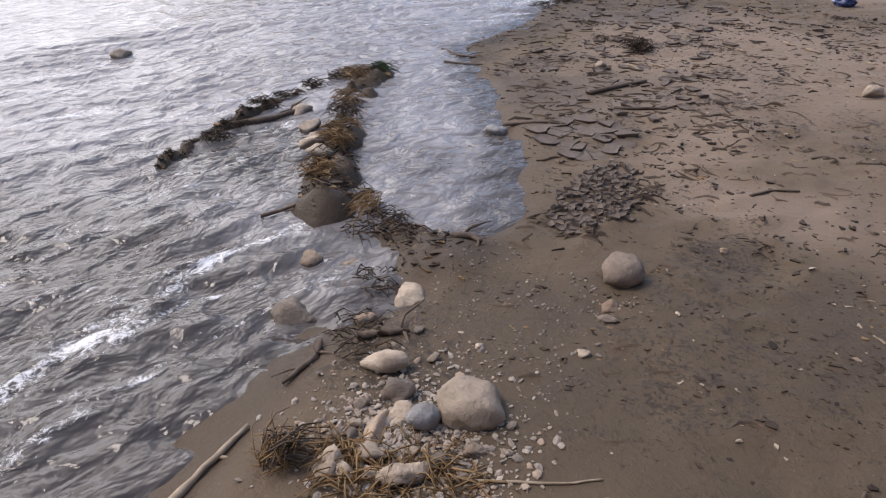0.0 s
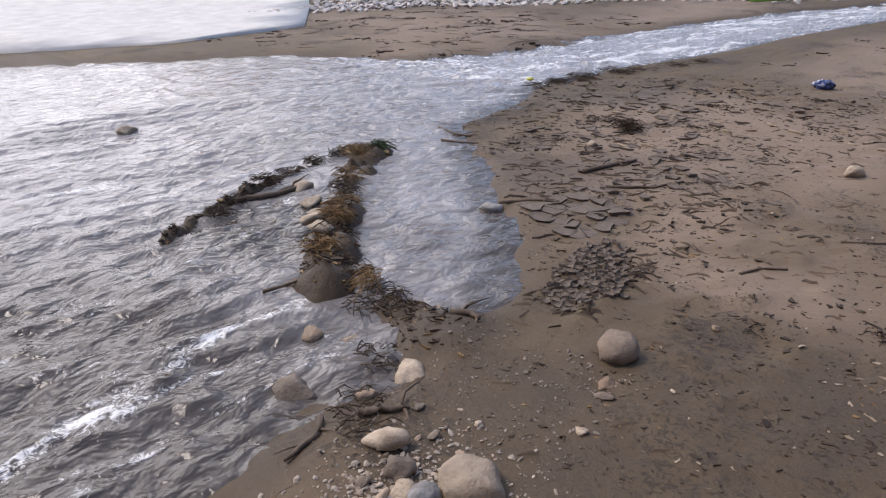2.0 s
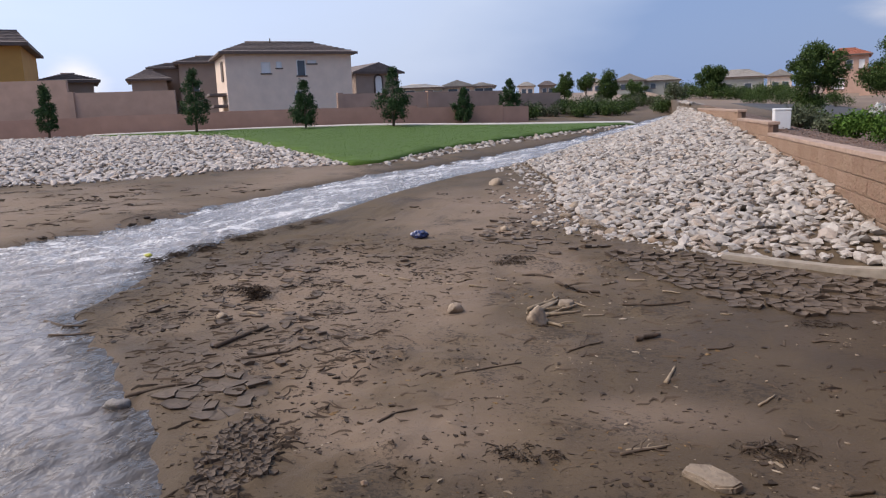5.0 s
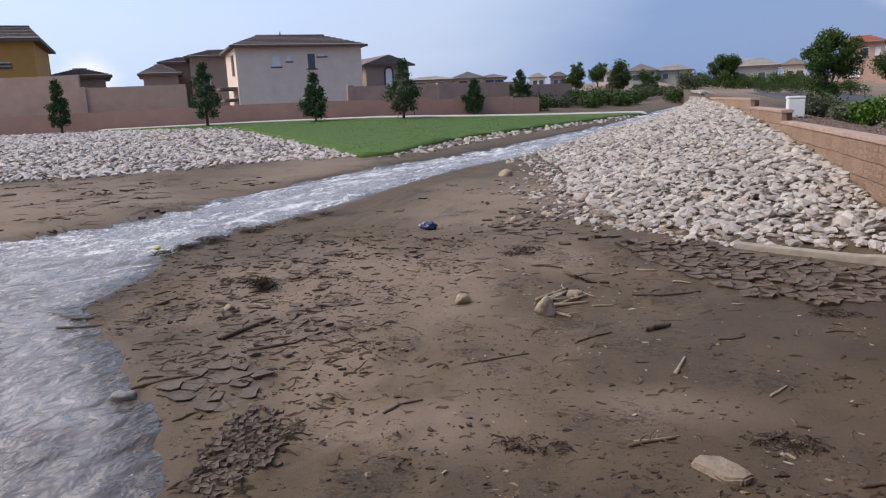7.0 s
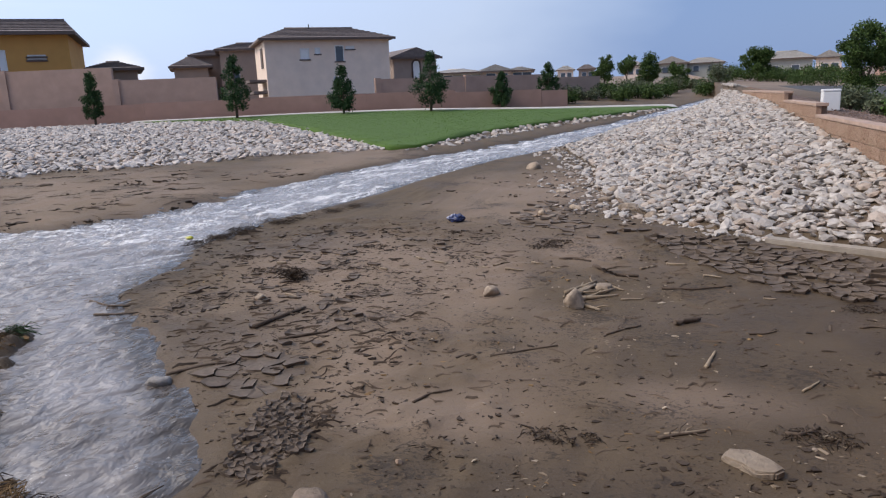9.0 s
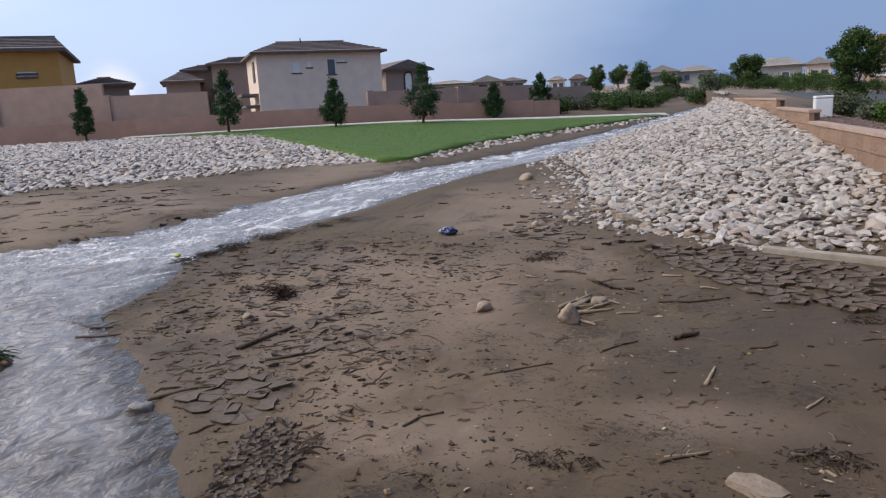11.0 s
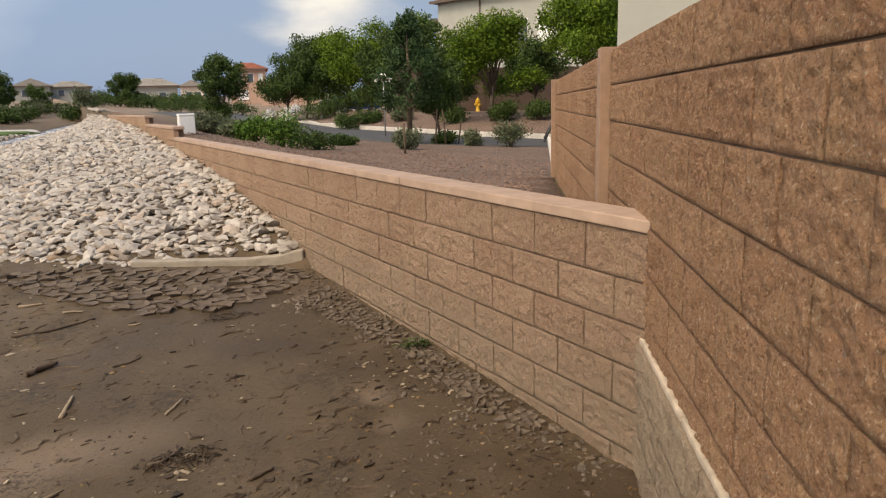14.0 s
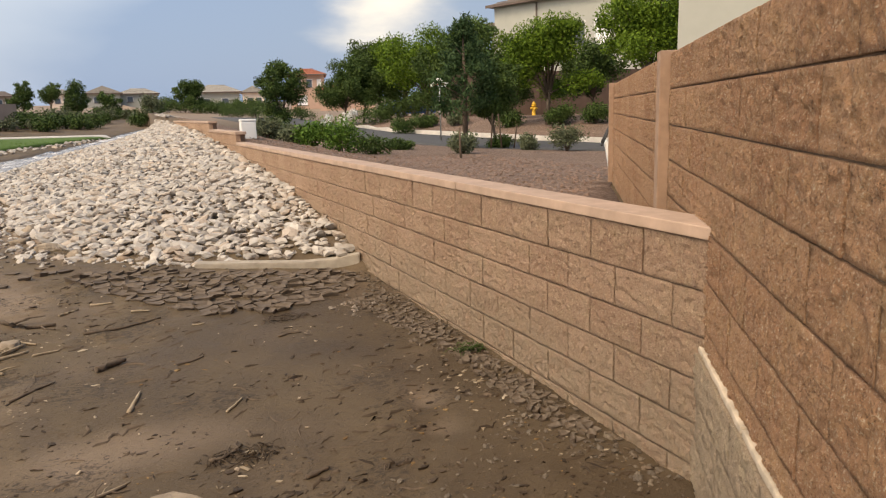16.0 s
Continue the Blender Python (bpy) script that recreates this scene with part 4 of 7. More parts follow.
# ---------------------------------------------------------------- houses
def house(at, facing, width, depth, eave, rise, wall, roof, label, windows=(), hip=0.5, over=0.45, gable=False, group="houses beyond the walls", base=None):
    """at: left front corner on the ground; facing: heading of the front's left-to-right run in degrees from east.
    windows: u, z, w, h, glass material, in metres from the left front corner."""
    g = gz1(*at) if base is None else base
    h = thing("house", (at[0], at[1], g), label, "house", group, rz=facing)
    # walls with openings: bands between the window edges
    wt = 0.25
    front = bmesh.new()
    us = sorted({0, width, *[w[0] for w in windows], *[w[0] + w[2] for w in windows]})
    zs = sorted({-0.6, eave, *[w[1] for w in windows], *[w[1] + w[3] for w in windows]})
    for u0, u1 in zip(us[:-1], us[1:]):
        for z0, z1 in zip(zs[:-1], zs[1:]):
            cu, cz = (u0 + u1) / 2, (z0 + z1) / 2
            if any(w[0] < cu < w[0] + w[2] and w[1] < cz < w[1] + w[3] for w in windows):
                continue
            m = Matrix.Translation((cu, wt / 2, cz)) @ Matrix.Diagonal((u1 - u0, wt, z1 - z0, 1))
            bmesh.ops.create_cube(front, size=1, matrix=m)
    bmesh.ops.remove_doubles(front, verts=front.verts[:], dist=0.001)
    part("wall", front, wall, h)
    part("wall", box(wt, depth - wt, eave + 0.6, 0, (wt / 2, depth / 2 + wt / 2, -0.6)), wall, h)
    part("wall", box(wt, depth - wt, eave + 0.6, 0, (width - wt / 2, depth / 2 + wt / 2, -0.6)), wall, h)
    part("wall", box(width - 2 * wt, wt, eave + 0.6, 0, (width / 2, depth - wt / 2, -0.6)), wall, h)
    for u, z, w, hh, glass in windows:
        win = part("window", box(w + 0.16, 0.08, 0.10, 0.01, (u + w / 2, -0.03, z - 0.10)), TRIM, h)
        part("pane", box(w, 0.03, hh, 0, (u + w / 2, 0.12, z)), glass, win)
        part("frame", box(0.07, 0.10, hh, 0, (u + 0.035, 0.06, z)), WHITE, win)
        part("frame", box(0.07, 0.10, hh, 0, (u + w - 0.035, 0.06, z)), WHITE, win)
        part("frame", box(w - 0.14, 0.10, 0.07, 0, (u + w / 2, 0.06, z + hh - 0.07)), WHITE, win)
    # roof
    bm = bmesh.new()
    o = over
    e = [bm.verts.new(c) for c in ((-o, -o, eave), (width + o, -o, eave), (width + o, depth + o, eave), (-o, depth + o, eave))]
    e2 = [bm.verts.new((v.co.x, v.co.y, eave + 0.16)) for v in e]
    if gable:
        r = [bm.verts.new((width / 2, -o, eave + rise)), bm.verts.new((width / 2, depth + o, eave + rise))]
        faces = [(e2[1], e2[2], r[1], r[0]), (e2[3], e2[0], r[0], r[1]), (e2[0], e2[1], r[0]), (e2[2], e2[3], r[1])]
    else:
        ins = min(width, depth) / 2 * hip + 0.3
        r = [bm.verts.new((ins, depth / 2, eave + rise)), bm.verts.new((width - ins, depth / 2, eave + rise))]
        faces = [(e2[0], e2[1], r[1], r[0]), (e2[1], e2[2], r[1]), (e2[2], e2[3], r[0], r[1]), (e2[3], e2[0], r[0])]
    for f in faces:
        bm.faces.new(f)
    for k in range(4):
        bm.faces.new((e[k], e[(k + 1) % 4], e2[(k + 1) % 4], e2[k]))
    bm.faces.new(e[::-1])
    bmesh.ops.recalc_face_normals(bm, faces=bm.faces[:])
    rf = part("roof", bm, roof, h)
    # courses of tile on the near slope
    if not gable:
        for k in range(1, 7):
            t = k / 7
            y, z = -o + (depth / 2 + o) * t, eave + 0.16 + (rise - 0.16) * t
            x0, x1 = -o + (ins + o) * t, width + o - (ins + o) * t
            part("tile_course", box(x1 - x0, 0.10, 0.05, 0, ((x0 + x1) / 2, y, z)), roof, rf)
        part("ridge", tube([(ins, depth / 2, eave + rise), (width - ins, depth / 2, eave + rise)], [0.11, 0.11], 6), roof, rf)
    part("fascia", box(width + 2 * o + 0.06, 0.05, 0.2, 0, (width / 2, -o - 0.03, eave - 0.03)), TRIM, h)
    return h


def by_dir(yaw, r):
    a = radians(yaw)
    return (math.sin(a) * r, math.cos(a) * r)


def facing(a, b):
    return math.degrees(math.atan2(b[1] - a[1], b[0] - a[0]))


# cream two-storey house
a, b = by_dir(-31.0, 60), by_dir(-21.6, 62)
W = math.dist(a, b)
cream = house(a, facing(a, b), W, 7.5, 5.05, 1.25, CREAM, ROOF, "cream stucco two-storey house with brown hip roof",
              [(2.75, 3.55, 0.75, 0.85, GLASS_SKY), (3.95, 3.95, 0.45, 0.5, GLASS_SKY), (5.6, 3.35, 0.75, 1.25, GLASS), (6.5, 4.3, 0.75, 0.25, GLASS_SKY),
               (5.35, 1.0, 0.65, 1.15, GLASS)])
part("side_window", box(0.06, 1.3, 1.6, 0.02, (-0.05, 2.2, 3.0)), TRIM, cream, "dark-framed side window")
part("porch_roof", box(1.7, 3.4, 0.22, 0.05, (-0.5, 2.2, 1.85)), ROOF, cream, "brown tiled porch roof")
part("porch_roof", box(2.2, 3.8, 0.22, 0.05, (0.0, 2.2, 0.95)), ROOF, cream, "brown tiled porch roof")
part("vent_pipe", tube([(4.2, 3.4, 6.1), (4.2, 3.4, 6.6)], [0.05, 0.05], 8), DARK, cream)
# ochre house
a, b = by_dir(-66, 56), by_dir(-44.3, 50)
W = math.dist(a, b)
house(a, facing(a, b), W, 9, 5.35, 1.3, OCHRE, ROOF, "ochre stucco two-storey house with brown tile roof", hip=0.04, windows=
      [(W - 5.2, 3.0, 1.1, 1.5, GLASS_SKY), (W - 4.0, 3.0, 0.6, 1.5, GLASS_SKY), (W - 2.3, 3.9, 1.0, 0.1, WHITE), (W - 2.3, 4.1, 1.0, 0.1, WHITE)])
# low brown roofs between
a, b = by_dir(-43.2, 58), by_dir(-40.1, 58)
house(a, facing(a, b), math.dist(a, b), 6, 3.15, 0.75, TAUPE, ROOF, "taupe single-storey garage wing with brown roof")
a, b = by_dir(-37.6, 72), by_dir(-35.2, 72)
house(a, facing(a, b), math.dist(a, b), 7, 3.6, 1.1, TAUPE, ROOF, "small taupe house with brown hip roof", [(0.7, 1.6, 0.8, 0.6, GLASS)])
a, b = by_dir(-36.2, 76), by_dir(-33.6, 76)
house(a, facing(a, b), math.dist(a, b), 8, 4.75, 0.8, TAUPE, ROOF, "taupe two-storey house with brown roof", [(0.5, 2.3, 0.5, 1.1, GLASS)])
a, b = by_dir(-34.3, 72), by_dir(-30.5, 72)
house(a, facing(a, b), math.dist(a, b), 8, 5.0, 0.95, TAUPE, ROOF, "wide taupe two-storey house with brown roof", [(0.8, 2.5, 0.9, 0.9, GLASS)])
# gabled house with arched window
a, b = by_dir(-21.3, 70), by_dir(-18.0, 72)
W = math.dist(a, b)
arch = house(a, facing(a, b), W, 8, 3.55, 1.05, TAUPE, ROOF, "taupe gabled house with white arched window", gable=True)
bm = bmesh.new()
ring = [(W * 0.52 - 0.42, 1.6), (W * 0.52 + 0.42, 1.6)] + [(W * 0.52 + 0.42 * math.cos(q), 3.0 + 0.42 * math.sin(q)) for q in np.linspace(0, math.pi, 9)]
lo = [bm.verts.new((x, -0.06, z)) for x, z in ring]
hi = [bm.verts.new((x, 0.02, z)) for x, z in ring]
bm.faces.new(lo)
for k in range(len(ring)):
    bm.faces.new((lo[k], hi[k], hi[(k + 1) % len(ring)], lo[(k + 1) % len(ring)]))
bmesh.ops.recalc_face_normals(bm, faces=bm.faces[:])
aw = part("window", bm, GLASS_SKY, arch, "white arched window")
part("surround", tube([(x, -0.05, z) for x, z in ring] + [(ring[0][0], -0.05, ring[0][1])], [0.09] * (len(ring) + 1), 5), TRIM, aw)
# low pale roofs farther along
for y0, y1, r, ev, rs, wl, gb, txt in ((-18.2, -14.6, 88, 2.1, 0.65, PALE, False, "low house with pale sand roof"),
                                       (-14.6, -12.2, 92, 2.1, 0.95, CREAM, True, "low cream gabled house"),
                                       (-12.4, -10.6, 96, 2.1, 0.65, CREAM, False, "low cream house with brown roof"),
                                       (-8.6, -7.4, 190, 2.6, 1.2, CREAM, False, "distant cream stucco house"), (-7.0, -5.8, 200, 2.7, 1.3, TAUPE, False, "distant taupe stucco house"),
                                       (-3.6, -2.2, 175, 2.7, 1.2, CREAM, False, "distant low cream house"),
                                       (-1.3, 0.9, 150, 2.5, 1.5, PALE, True, "distant pale gabled house with sand roof"),
                                       (0.8, 3.4, 158, 2.4, 1.2, PALE, False, "distant cream house with sand roof"),
                                       (5.9, 9.2, 130, 2.9, 1.4, PALE, False, "distant yellow house with sand roof"),
                                       (9.4, 11.0, 150, 2.9, 1.4, CREAM, True, "distant cream gabled house")):
    a, b = by_dir(y0, r), by_dir(y1, r)
    W = math.dist(a, b)
    house(a, facing(a, b), W, 9, ev, rs, wl, CONCRETE if y0 < -16 else (ROOF if wl is TAUPE else ROOF_SAND), txt, [(W * 0.2, 0.9, 1.2, 1.1, GLASS), (W * 0.6, 0.9, 1.2, 1.1, GLASS)], gable=gb)
a, b = by_dir(13.0, 118), by_dir(15.6, 118)
W = math.dist(a, b)
house(a, facing(a, b), W, 9, 5.2, 1.2, SALMON, ROOF_RED, "salmon two-storey house with red tile roof",
      [(0.9, 3.4, 0.9, 1.2, GLASS), (2.6, 3.4, 0.9, 1.2, GLASS), (4.2, 3.4, 0.7, 1.2, GLASS_SKY), (1.0, 0.6, 1.6, 1.5, GLASS_SKY)])
a, b = by_dir(15.2, 100), by_dir(19.5, 100)
house(a, facing(a, b), math.dist(a, b), 8, 2.6, 1.0, SALMON, ROOF_RED, "low salmon house with red tile roof", [(1.0, 0.8, 1.8, 1.3, GLASS_SKY)])
# large pale house behind the street trees
a, b = by_dir(29.0, 58), by_dir(41, 50)
W = math.dist(a, b)
big = house(a, facing(a, b), W, 10, 8.1, 1.7, PALE, ROOF, "large pale stucco two-storey house with dark eaves",
            [(W * 0.52, 4.6, 1.2, 1.7, GLASS), (W * 0.66, 4.2, 1.3, 2.1, GLASS_SKY)], base=1.2)
part("side_wing", box(3.0, 5.0, 7.6, 0.02, (-1.5, 5.5, -0.5)), PALE, big)
part("wing_roof", box(3.8, 5.8, 0.3, 0.05, (-1.7, 5.5, 7.1)), ROOF, big)
part("downpipe", tube([(W * 0.30, -0.08, 0.0), (W * 0.30, -0.08, 8.0)], [0.06, 0.06], 6), TRIM, big)
# pale house over the tall wall
a, b = by_dir(42.7, 20), by_dir(66, 20)
house(a, facing(a, b), math.dist(a, b), 8, 6.4, 1.4, PALE, ROOF, "pale yellow stucco house behind the tall wall", [(3.0, 3.6, 1.2, 1.3, GLASS)], base=0.6)


# ---------------------------------------------------------------- plants
def leaf_cloud(name, centres, radii, count, size, mat, seed, flat=0.75, droop=0.0, narrow=0.55):
    """Many small leaves, thickest towards the outside of uneven clumps."""
    r = np.random.RandomState(seed)
    c = np.array(centres)
    rad = np.array(radii)
    pick = r.choice(len(c), count, p=rad ** 2 / (rad ** 2).sum())
    d = r.normal(size=(count, 3))
    d /= np.linalg.norm(d, axis=1)[:, None]
    q = c[pick] + d * (rad[pick] * r.uniform(0.15, 1.45, count) ** 0.75)[:, None] * (1, 1, flat)
    u = r.normal(size=(count, 3))
    u[:, 2] -= droop
    u /= np.linalg.norm(u, axis=1)[:, None]
    w = np.cross(u, r.normal(size=(count, 3)))
    w /= np.linalg.norm(w, axis=1)[:, None] + 1e-9
    s = size * r.uniform(0.6, 1.3, count)[:, None]
    v = np.stack([q, q + u * s * 0.5 + w * s * narrow * 0.5, q + u * s, q + u * s * 0.5 - w * s * narrow * 0.5], 1).reshape(-1, 3)
    return fast_mesh(name, v, np.arange(count * 4).reshape(-1, 4), mat, False)


def tree(at, height, spread, leaf, label, seed, trunk=0.35, count=3200, size=0.11, base=None, multi=False, category="tree", group="street trees", thin=1.0):
    r = random.Random(seed)
    g = (gz1(*at) if base is None else base) - 0.05
    t = thing("tree", (at[0], at[1], g), label, category, group)
    th = height * trunk
    lean = (r.uniform(-0.06, 0.06) * height, r.uniform(-0.06, 0.06) * height)
    bm = bmesh.new()
    r0 = 0.018 * height * thin
    tube([(0, 0, 0), (lean[0] * 0.4, lean[1] * 0.4, th * 0.6), (lean[0], lean[1], th), (lean[0] * 1.4, lean[1] * 1.4, height * 0.75)], [r0, r0 * 0.8, r0 * 0.65, r0 * 0.2], 7, bm)
    part("trunk", bm, TRUNK, t)
    cs, rs = [], []
    for k in range(11):
        q = 2 * math.pi * (k + r.random() * 0.9) / 11
        zz = th * r.uniform(0.7, 1.1)
        rr = spread * r.uniform(0.30, 0.92)
        tip = (lean[0] + math.cos(q) * rr, lean[1] + math.sin(q) * rr, height * r.uniform(trunk + 0.06, 0.90))
        mid = (lean[0] + math.cos(q) * rr * 0.35, lean[1] + math.sin(q) * rr * 0.35, (zz + tip[2]) / 2)
        part("limb", tube([(lean[0] * 0.8, lean[1] * 0.8, zz), mid, tip], [r0 * 0.5, r0 * 0.32, r0 * 0.1], 5), TRUNK, t)
        cs.append(tip)
        rs.append(spread * r.uniform(0.16, 0.34))
        cs.append(((tip[0] + mid[0]) / 2, (tip[1] + mid[1]) / 2, (tip[2] + mid[2]) / 2))
        rs.append(spread * r.uniform(0.18, 0.36))
        cs.append((tip[0] * 1.12 + r.uniform(-0.1, 0.1) * spread, tip[1] * 1.12, tip[2] + r.uniform(-0.06, 0.12) * height))
        rs.append(spread * r.uniform(0.08, 0.18))
    for k in range(8):
        q = r.uniform(0, 6.28)
        rr = spread * r.uniform(0, 0.5)
        cs.append((lean[0] + math.cos(q) * rr, lean[1] + math.sin(q) * rr, height * r.uniform(0.60, 0.98)))
        rs.append(spread * r.uniform(0.12, 0.38))
    crown = new("crown", leaf_cloud("crown", cs, rs, int(count * 4.6), size * 1.0, leaf, seed))
    crown.parent = t
    return t


def pine(at, height, spread, label, seed, count=4200, base=None, group="young pines along the garden wall", bare=0.10):
    r = random.Random(seed)
    g = (gz1(*at) if base is None else base) - 0.05
    t = thing("pine_tree", (at[0], at[1], g), label, "tree", group)
    part("trunk", tube([(0, 0, 0), (0.02, 0, height * 0.5), (0, 0.02, height * 0.97)], [0.025 * height, 0.016 * height, 0.004 * height], 7), TRUNK, t)
    cs, rs = [], []
    lv = 9
    for k in range(lv):
        z = height * (bare + 0.08 + (0.90 - bare) * k / lv)
        rr = spread * (0.55 + 0.5 * math.sin(min(1.0, (k + 1.2) / 4) * 1.57)) * (1 - (k / lv) ** 1.8)
        for j in range(5):
            q = 2 * math.pi * (j + r.random()) / 5
            tip = (math.cos(q) * rr * r.uniform(0.45, 1.1), math.sin(q) * rr * r.uniform(0.45, 1.1), z + height * r.uniform(0.0, 0.10))
            cs.append(tip)
            rs.append(max(0.06 * height, rr * r.uniform(0.2, 0.55)) * 0.8)
            if k % 2 == 0 and j < 4:
                part("branch", tube([(0, 0, z - 0.03 * height), tip], [0.006 * height, 0.002 * height], 4), TRUNK, t)
    cs.append((0, 0, height * 0.95))
    rs.append(0.06 * height)
    crown = new("crown", leaf_cloud("crown", cs, rs, count, 0.13, PINE, seed, 1.0, -0.5, 0.34))
    crown.parent = t
    return t


def shrub(at, width, height, leaf, label, seed, count=900, size=0.07, group="desert shrubs", base=None):
    r = random.Random(seed)
    g = (gz1(*at) if base is None else base) - 0.03
    t = thing("shrub", (at[0], at[1], g), label, "shrub", group)
    cs, rs = [], []
    for k in range(8):
        q = 2 * math.pi * (k + r.random()) / 8
        rr = width * 0.5 * r.uniform(0.2, 0.72)
        tip = (math.cos(q) * rr, math.sin(q) * rr, height * r.uniform(0.35, 0.78))
        cs.append(tip)
        rs.append(max(min(width, height), 0.4 * width) * r.uniform(0.3, 0.45))
        part("stem", tube([(0, 0, 0), (tip[0] * 0.4, tip[1] * 0.4, tip[2] * 0.6), tip], [0.018, 0.012, 0.004], 4), TRUNK, t)
    f = new("foliage", leaf_cloud("foliage", cs, rs, int(count * 1.8), size * 1.3, leaf, seed, 0.9))
    f.parent = t
    return t


PINES = [(-43.3, 36.5, 2.35, 0.55), (-33.5, 34.0, 2.75, 0.75), (-25.4, 33.0, 2.15, 0.70), (-18.55, 33.6, 2.70, 0.85), (-13.0, 36.2, 1.75, 0.55), (-9.35, 40.0, 2.25, 0.65)]
for k, (yw, r, h, sp) in enumerate(PINES):
    pine(by_dir(yw, r), h, sp * 0.82, "young dark green pine on the verge of the lawn", 900 + k)
for k, (yw, r, h, sp) in enumerate(((-5.2, 66, 2.9, 1.1), (-3.5, 80, 3.1, 1.3), (-1.8, 62, 2.9, 1.2), (0.2, 60, 2.2, 1.0))):
    tree(by_dir(yw, r), h, sp, LEAF, "small green tree among desert shrubs", 930 + k, 0.25, 1800, 0.12, group="trees beyond the lawn")
rr = random.Random(11)
for k in range(40):
    yw = -9.6 + 13.4 * (k + rr.random() * 0.8) / 40
    r = rr.uniform(41, 58) if yw < 0 else rr.uniform(50, 72)
    shrub(by_dir(yw, r), rr.uniform(1.2, 2.6), rr.uniform(0.6, 1.15), SHRUB if k % 2 else SAGE, "rounded desert shrub beyond the lawn" if k % 2 else "grey-green sage shrub beyond the lawn", 960 + k, 700, 0.10,
          group="shrubs beyond the lawn")
for k in range(16):
    yw = 3.6 + 8.0 * (k + rr.random() * 0.8) / 16
    shrub(by_dir(yw, rr.uniform(85, 115)), rr.uniform(2.5, 4.5), rr.uniform(1.1, 1.9), SHRUB, "clipped green hedge shrub by the far houses", 1000 + k, 600, 0.16, group="hedge by the far houses")
# street side
EYE = (0.28, 0.17)


def from_eye(yaw, r):
    p = by_dir(yaw, r)
    return (EYE[0] + p[0], EYE[1] + p[1])


tree(from_eye(12.2, 42), 3.5, 1.6, LEAF, "young green street tree with loose crown", 1101, 0.15, 4200, 0.12)
tree(from_eye(16.9, 50), 4.2, 2.0, LEAF, "dark green street tree", 1102, 0.3, 3800, 0.13)
tree(from_eye(5.6, 98), 3.9, 1.9, LEAF, "green tree at the end of the wash", 1103, 0.2, 2600, 0.20)
tree(from_eye(20.0, 54), 6.3, 3.0, LEAF, "tall green street tree", 1104, 0.25, 4200, 0.16)
tree(from_eye(23.3, 48), 6.2, 3.0, LEAF_BRIGHT, "bright green broad street tree", 1105, 0.25, 4800, 0.15)
tree(from_eye(32.9, 32), 4.6, 2.2, LEAF_BRIGHT, "bright green round-crowned tree before the estate wall", 1106, 0.3, 6500, 0.11, thin=1.5)
tree(from_eye(40.4, 30), 6.2, 2.2, LEAF_BRIGHT, "bright green tree beside the tall wall", 1107, 0.25, 6500, 0.12)
tree(from_eye(36.4, 36), 3.9, 1.8, LEAF, "green tree before the pale house", 1110, 0.3, 3000, 0.13)
tree(from_eye(28.0, 44), 5.2, 2.4, LEAF, "green tree behind the street", 1111, 0.2, 4200, 0.14)
tree(from_eye(25.2, 42), 4.6, 2.0, LEAF, "dark green tree behind the street", 1112, 0.2, 4000, 0.14)
tree(from_eye(21.6, 52), 5.6, 2.6, LEAF_BRIGHT, "bright green tree over the parked car", 1114, 0.25, 4000, 0.15)
tree(from_eye(26.8, 47), 6.0, 2.6, LEAF_BRIGHT, "tall bright green tree behind the street", 1115, 0.2, 4200, 0.15)
tree(from_eye(18.4, 52), 5.0, 2.2, LEAF, "dark green tree at the street corner", 1116, 0.25, 3600, 0.15)
tree(from_eye(30.4, 36), 3.8, 1.6, LEAF, "green tree before the estate wall", 1113, 0.25, 3600, 0.12)
pine(from_eye(26.4, 23.5), 4.1, 0.95, "dark narrow pine on the gravel bed", 1108, 9000, group="trees on the gravel bed", bare=0.22)
tree(from_eye(28.8, 24.5), 3.0, 1.0, LEAF, "slender staked olive-green tree on the gravel bed", 1109, 0.35, 3000, 0.09, group="trees on the gravel bed")
for k, (yw, r, w, h, lf) in enumerate(((12.9, 18, 0.7, 0.55, SAGE), (14.4, 17.5, 0.8, 0.62, OLEANDER), (16.4, 17.0, 0.9, 0.78, OLEANDER), (18.9, 19, 1.3, 0.55, SHRUB), (21.2, 22, 1.0, 0.35, SHRUB),
                                       (26.2, 19.5, 1.25, 0.6, SAGE), (29.2, 24, 1.0, 0.5, SHRUB), (31.3, 22.5, 0.7, 0.5, SAGE), (34.4, 22, 0.8, 0.75, SAGE), (11.6, 24, 1.4, 0.7, SHRUB), (10.9, 19, 1.0, 0.6, SAGE),
                                       (21.5, 36, 2.0, 0.9, SHRUB), (23.5, 37, 1.6, 0.7, SHRUB), (19.2, 44, 3.2, 1.2, SHRUB), (26, 36, 1.6, 0.6, SAGE), (29.8, 33, 1.3, 0.9, SHRUB), (33.8, 31.5, 1.4, 0.9, SHRUB), (36.6, 31, 1.3, 0.9, SHRUB),
                                       (13.6, 62, 3.0, 1.2, SHRUB), (10.2, 70, 3.0, 1.1, SHRUB), (8.4, 74, 3.5, 1.1, SHRUB), (24.8, 46, 2.6, 1.3, SHRUB), (20.6, 45, 2.4, 1.3, SHRUB), (22.4, 45, 2.0, 1.1, SHRUB))):
    shrub(from_eye(yw, r), w, h, lf, "grey-green leafy shrub on the gravel bed" if lf is SAGE else "bright green flowering oleander behind the low wall" if lf is OLEANDER else "dark green rounded shrub on the gravel bed", 1200 + k, 1300, 0.055 if r < 26 else 0.08, group="shrubs along the street")
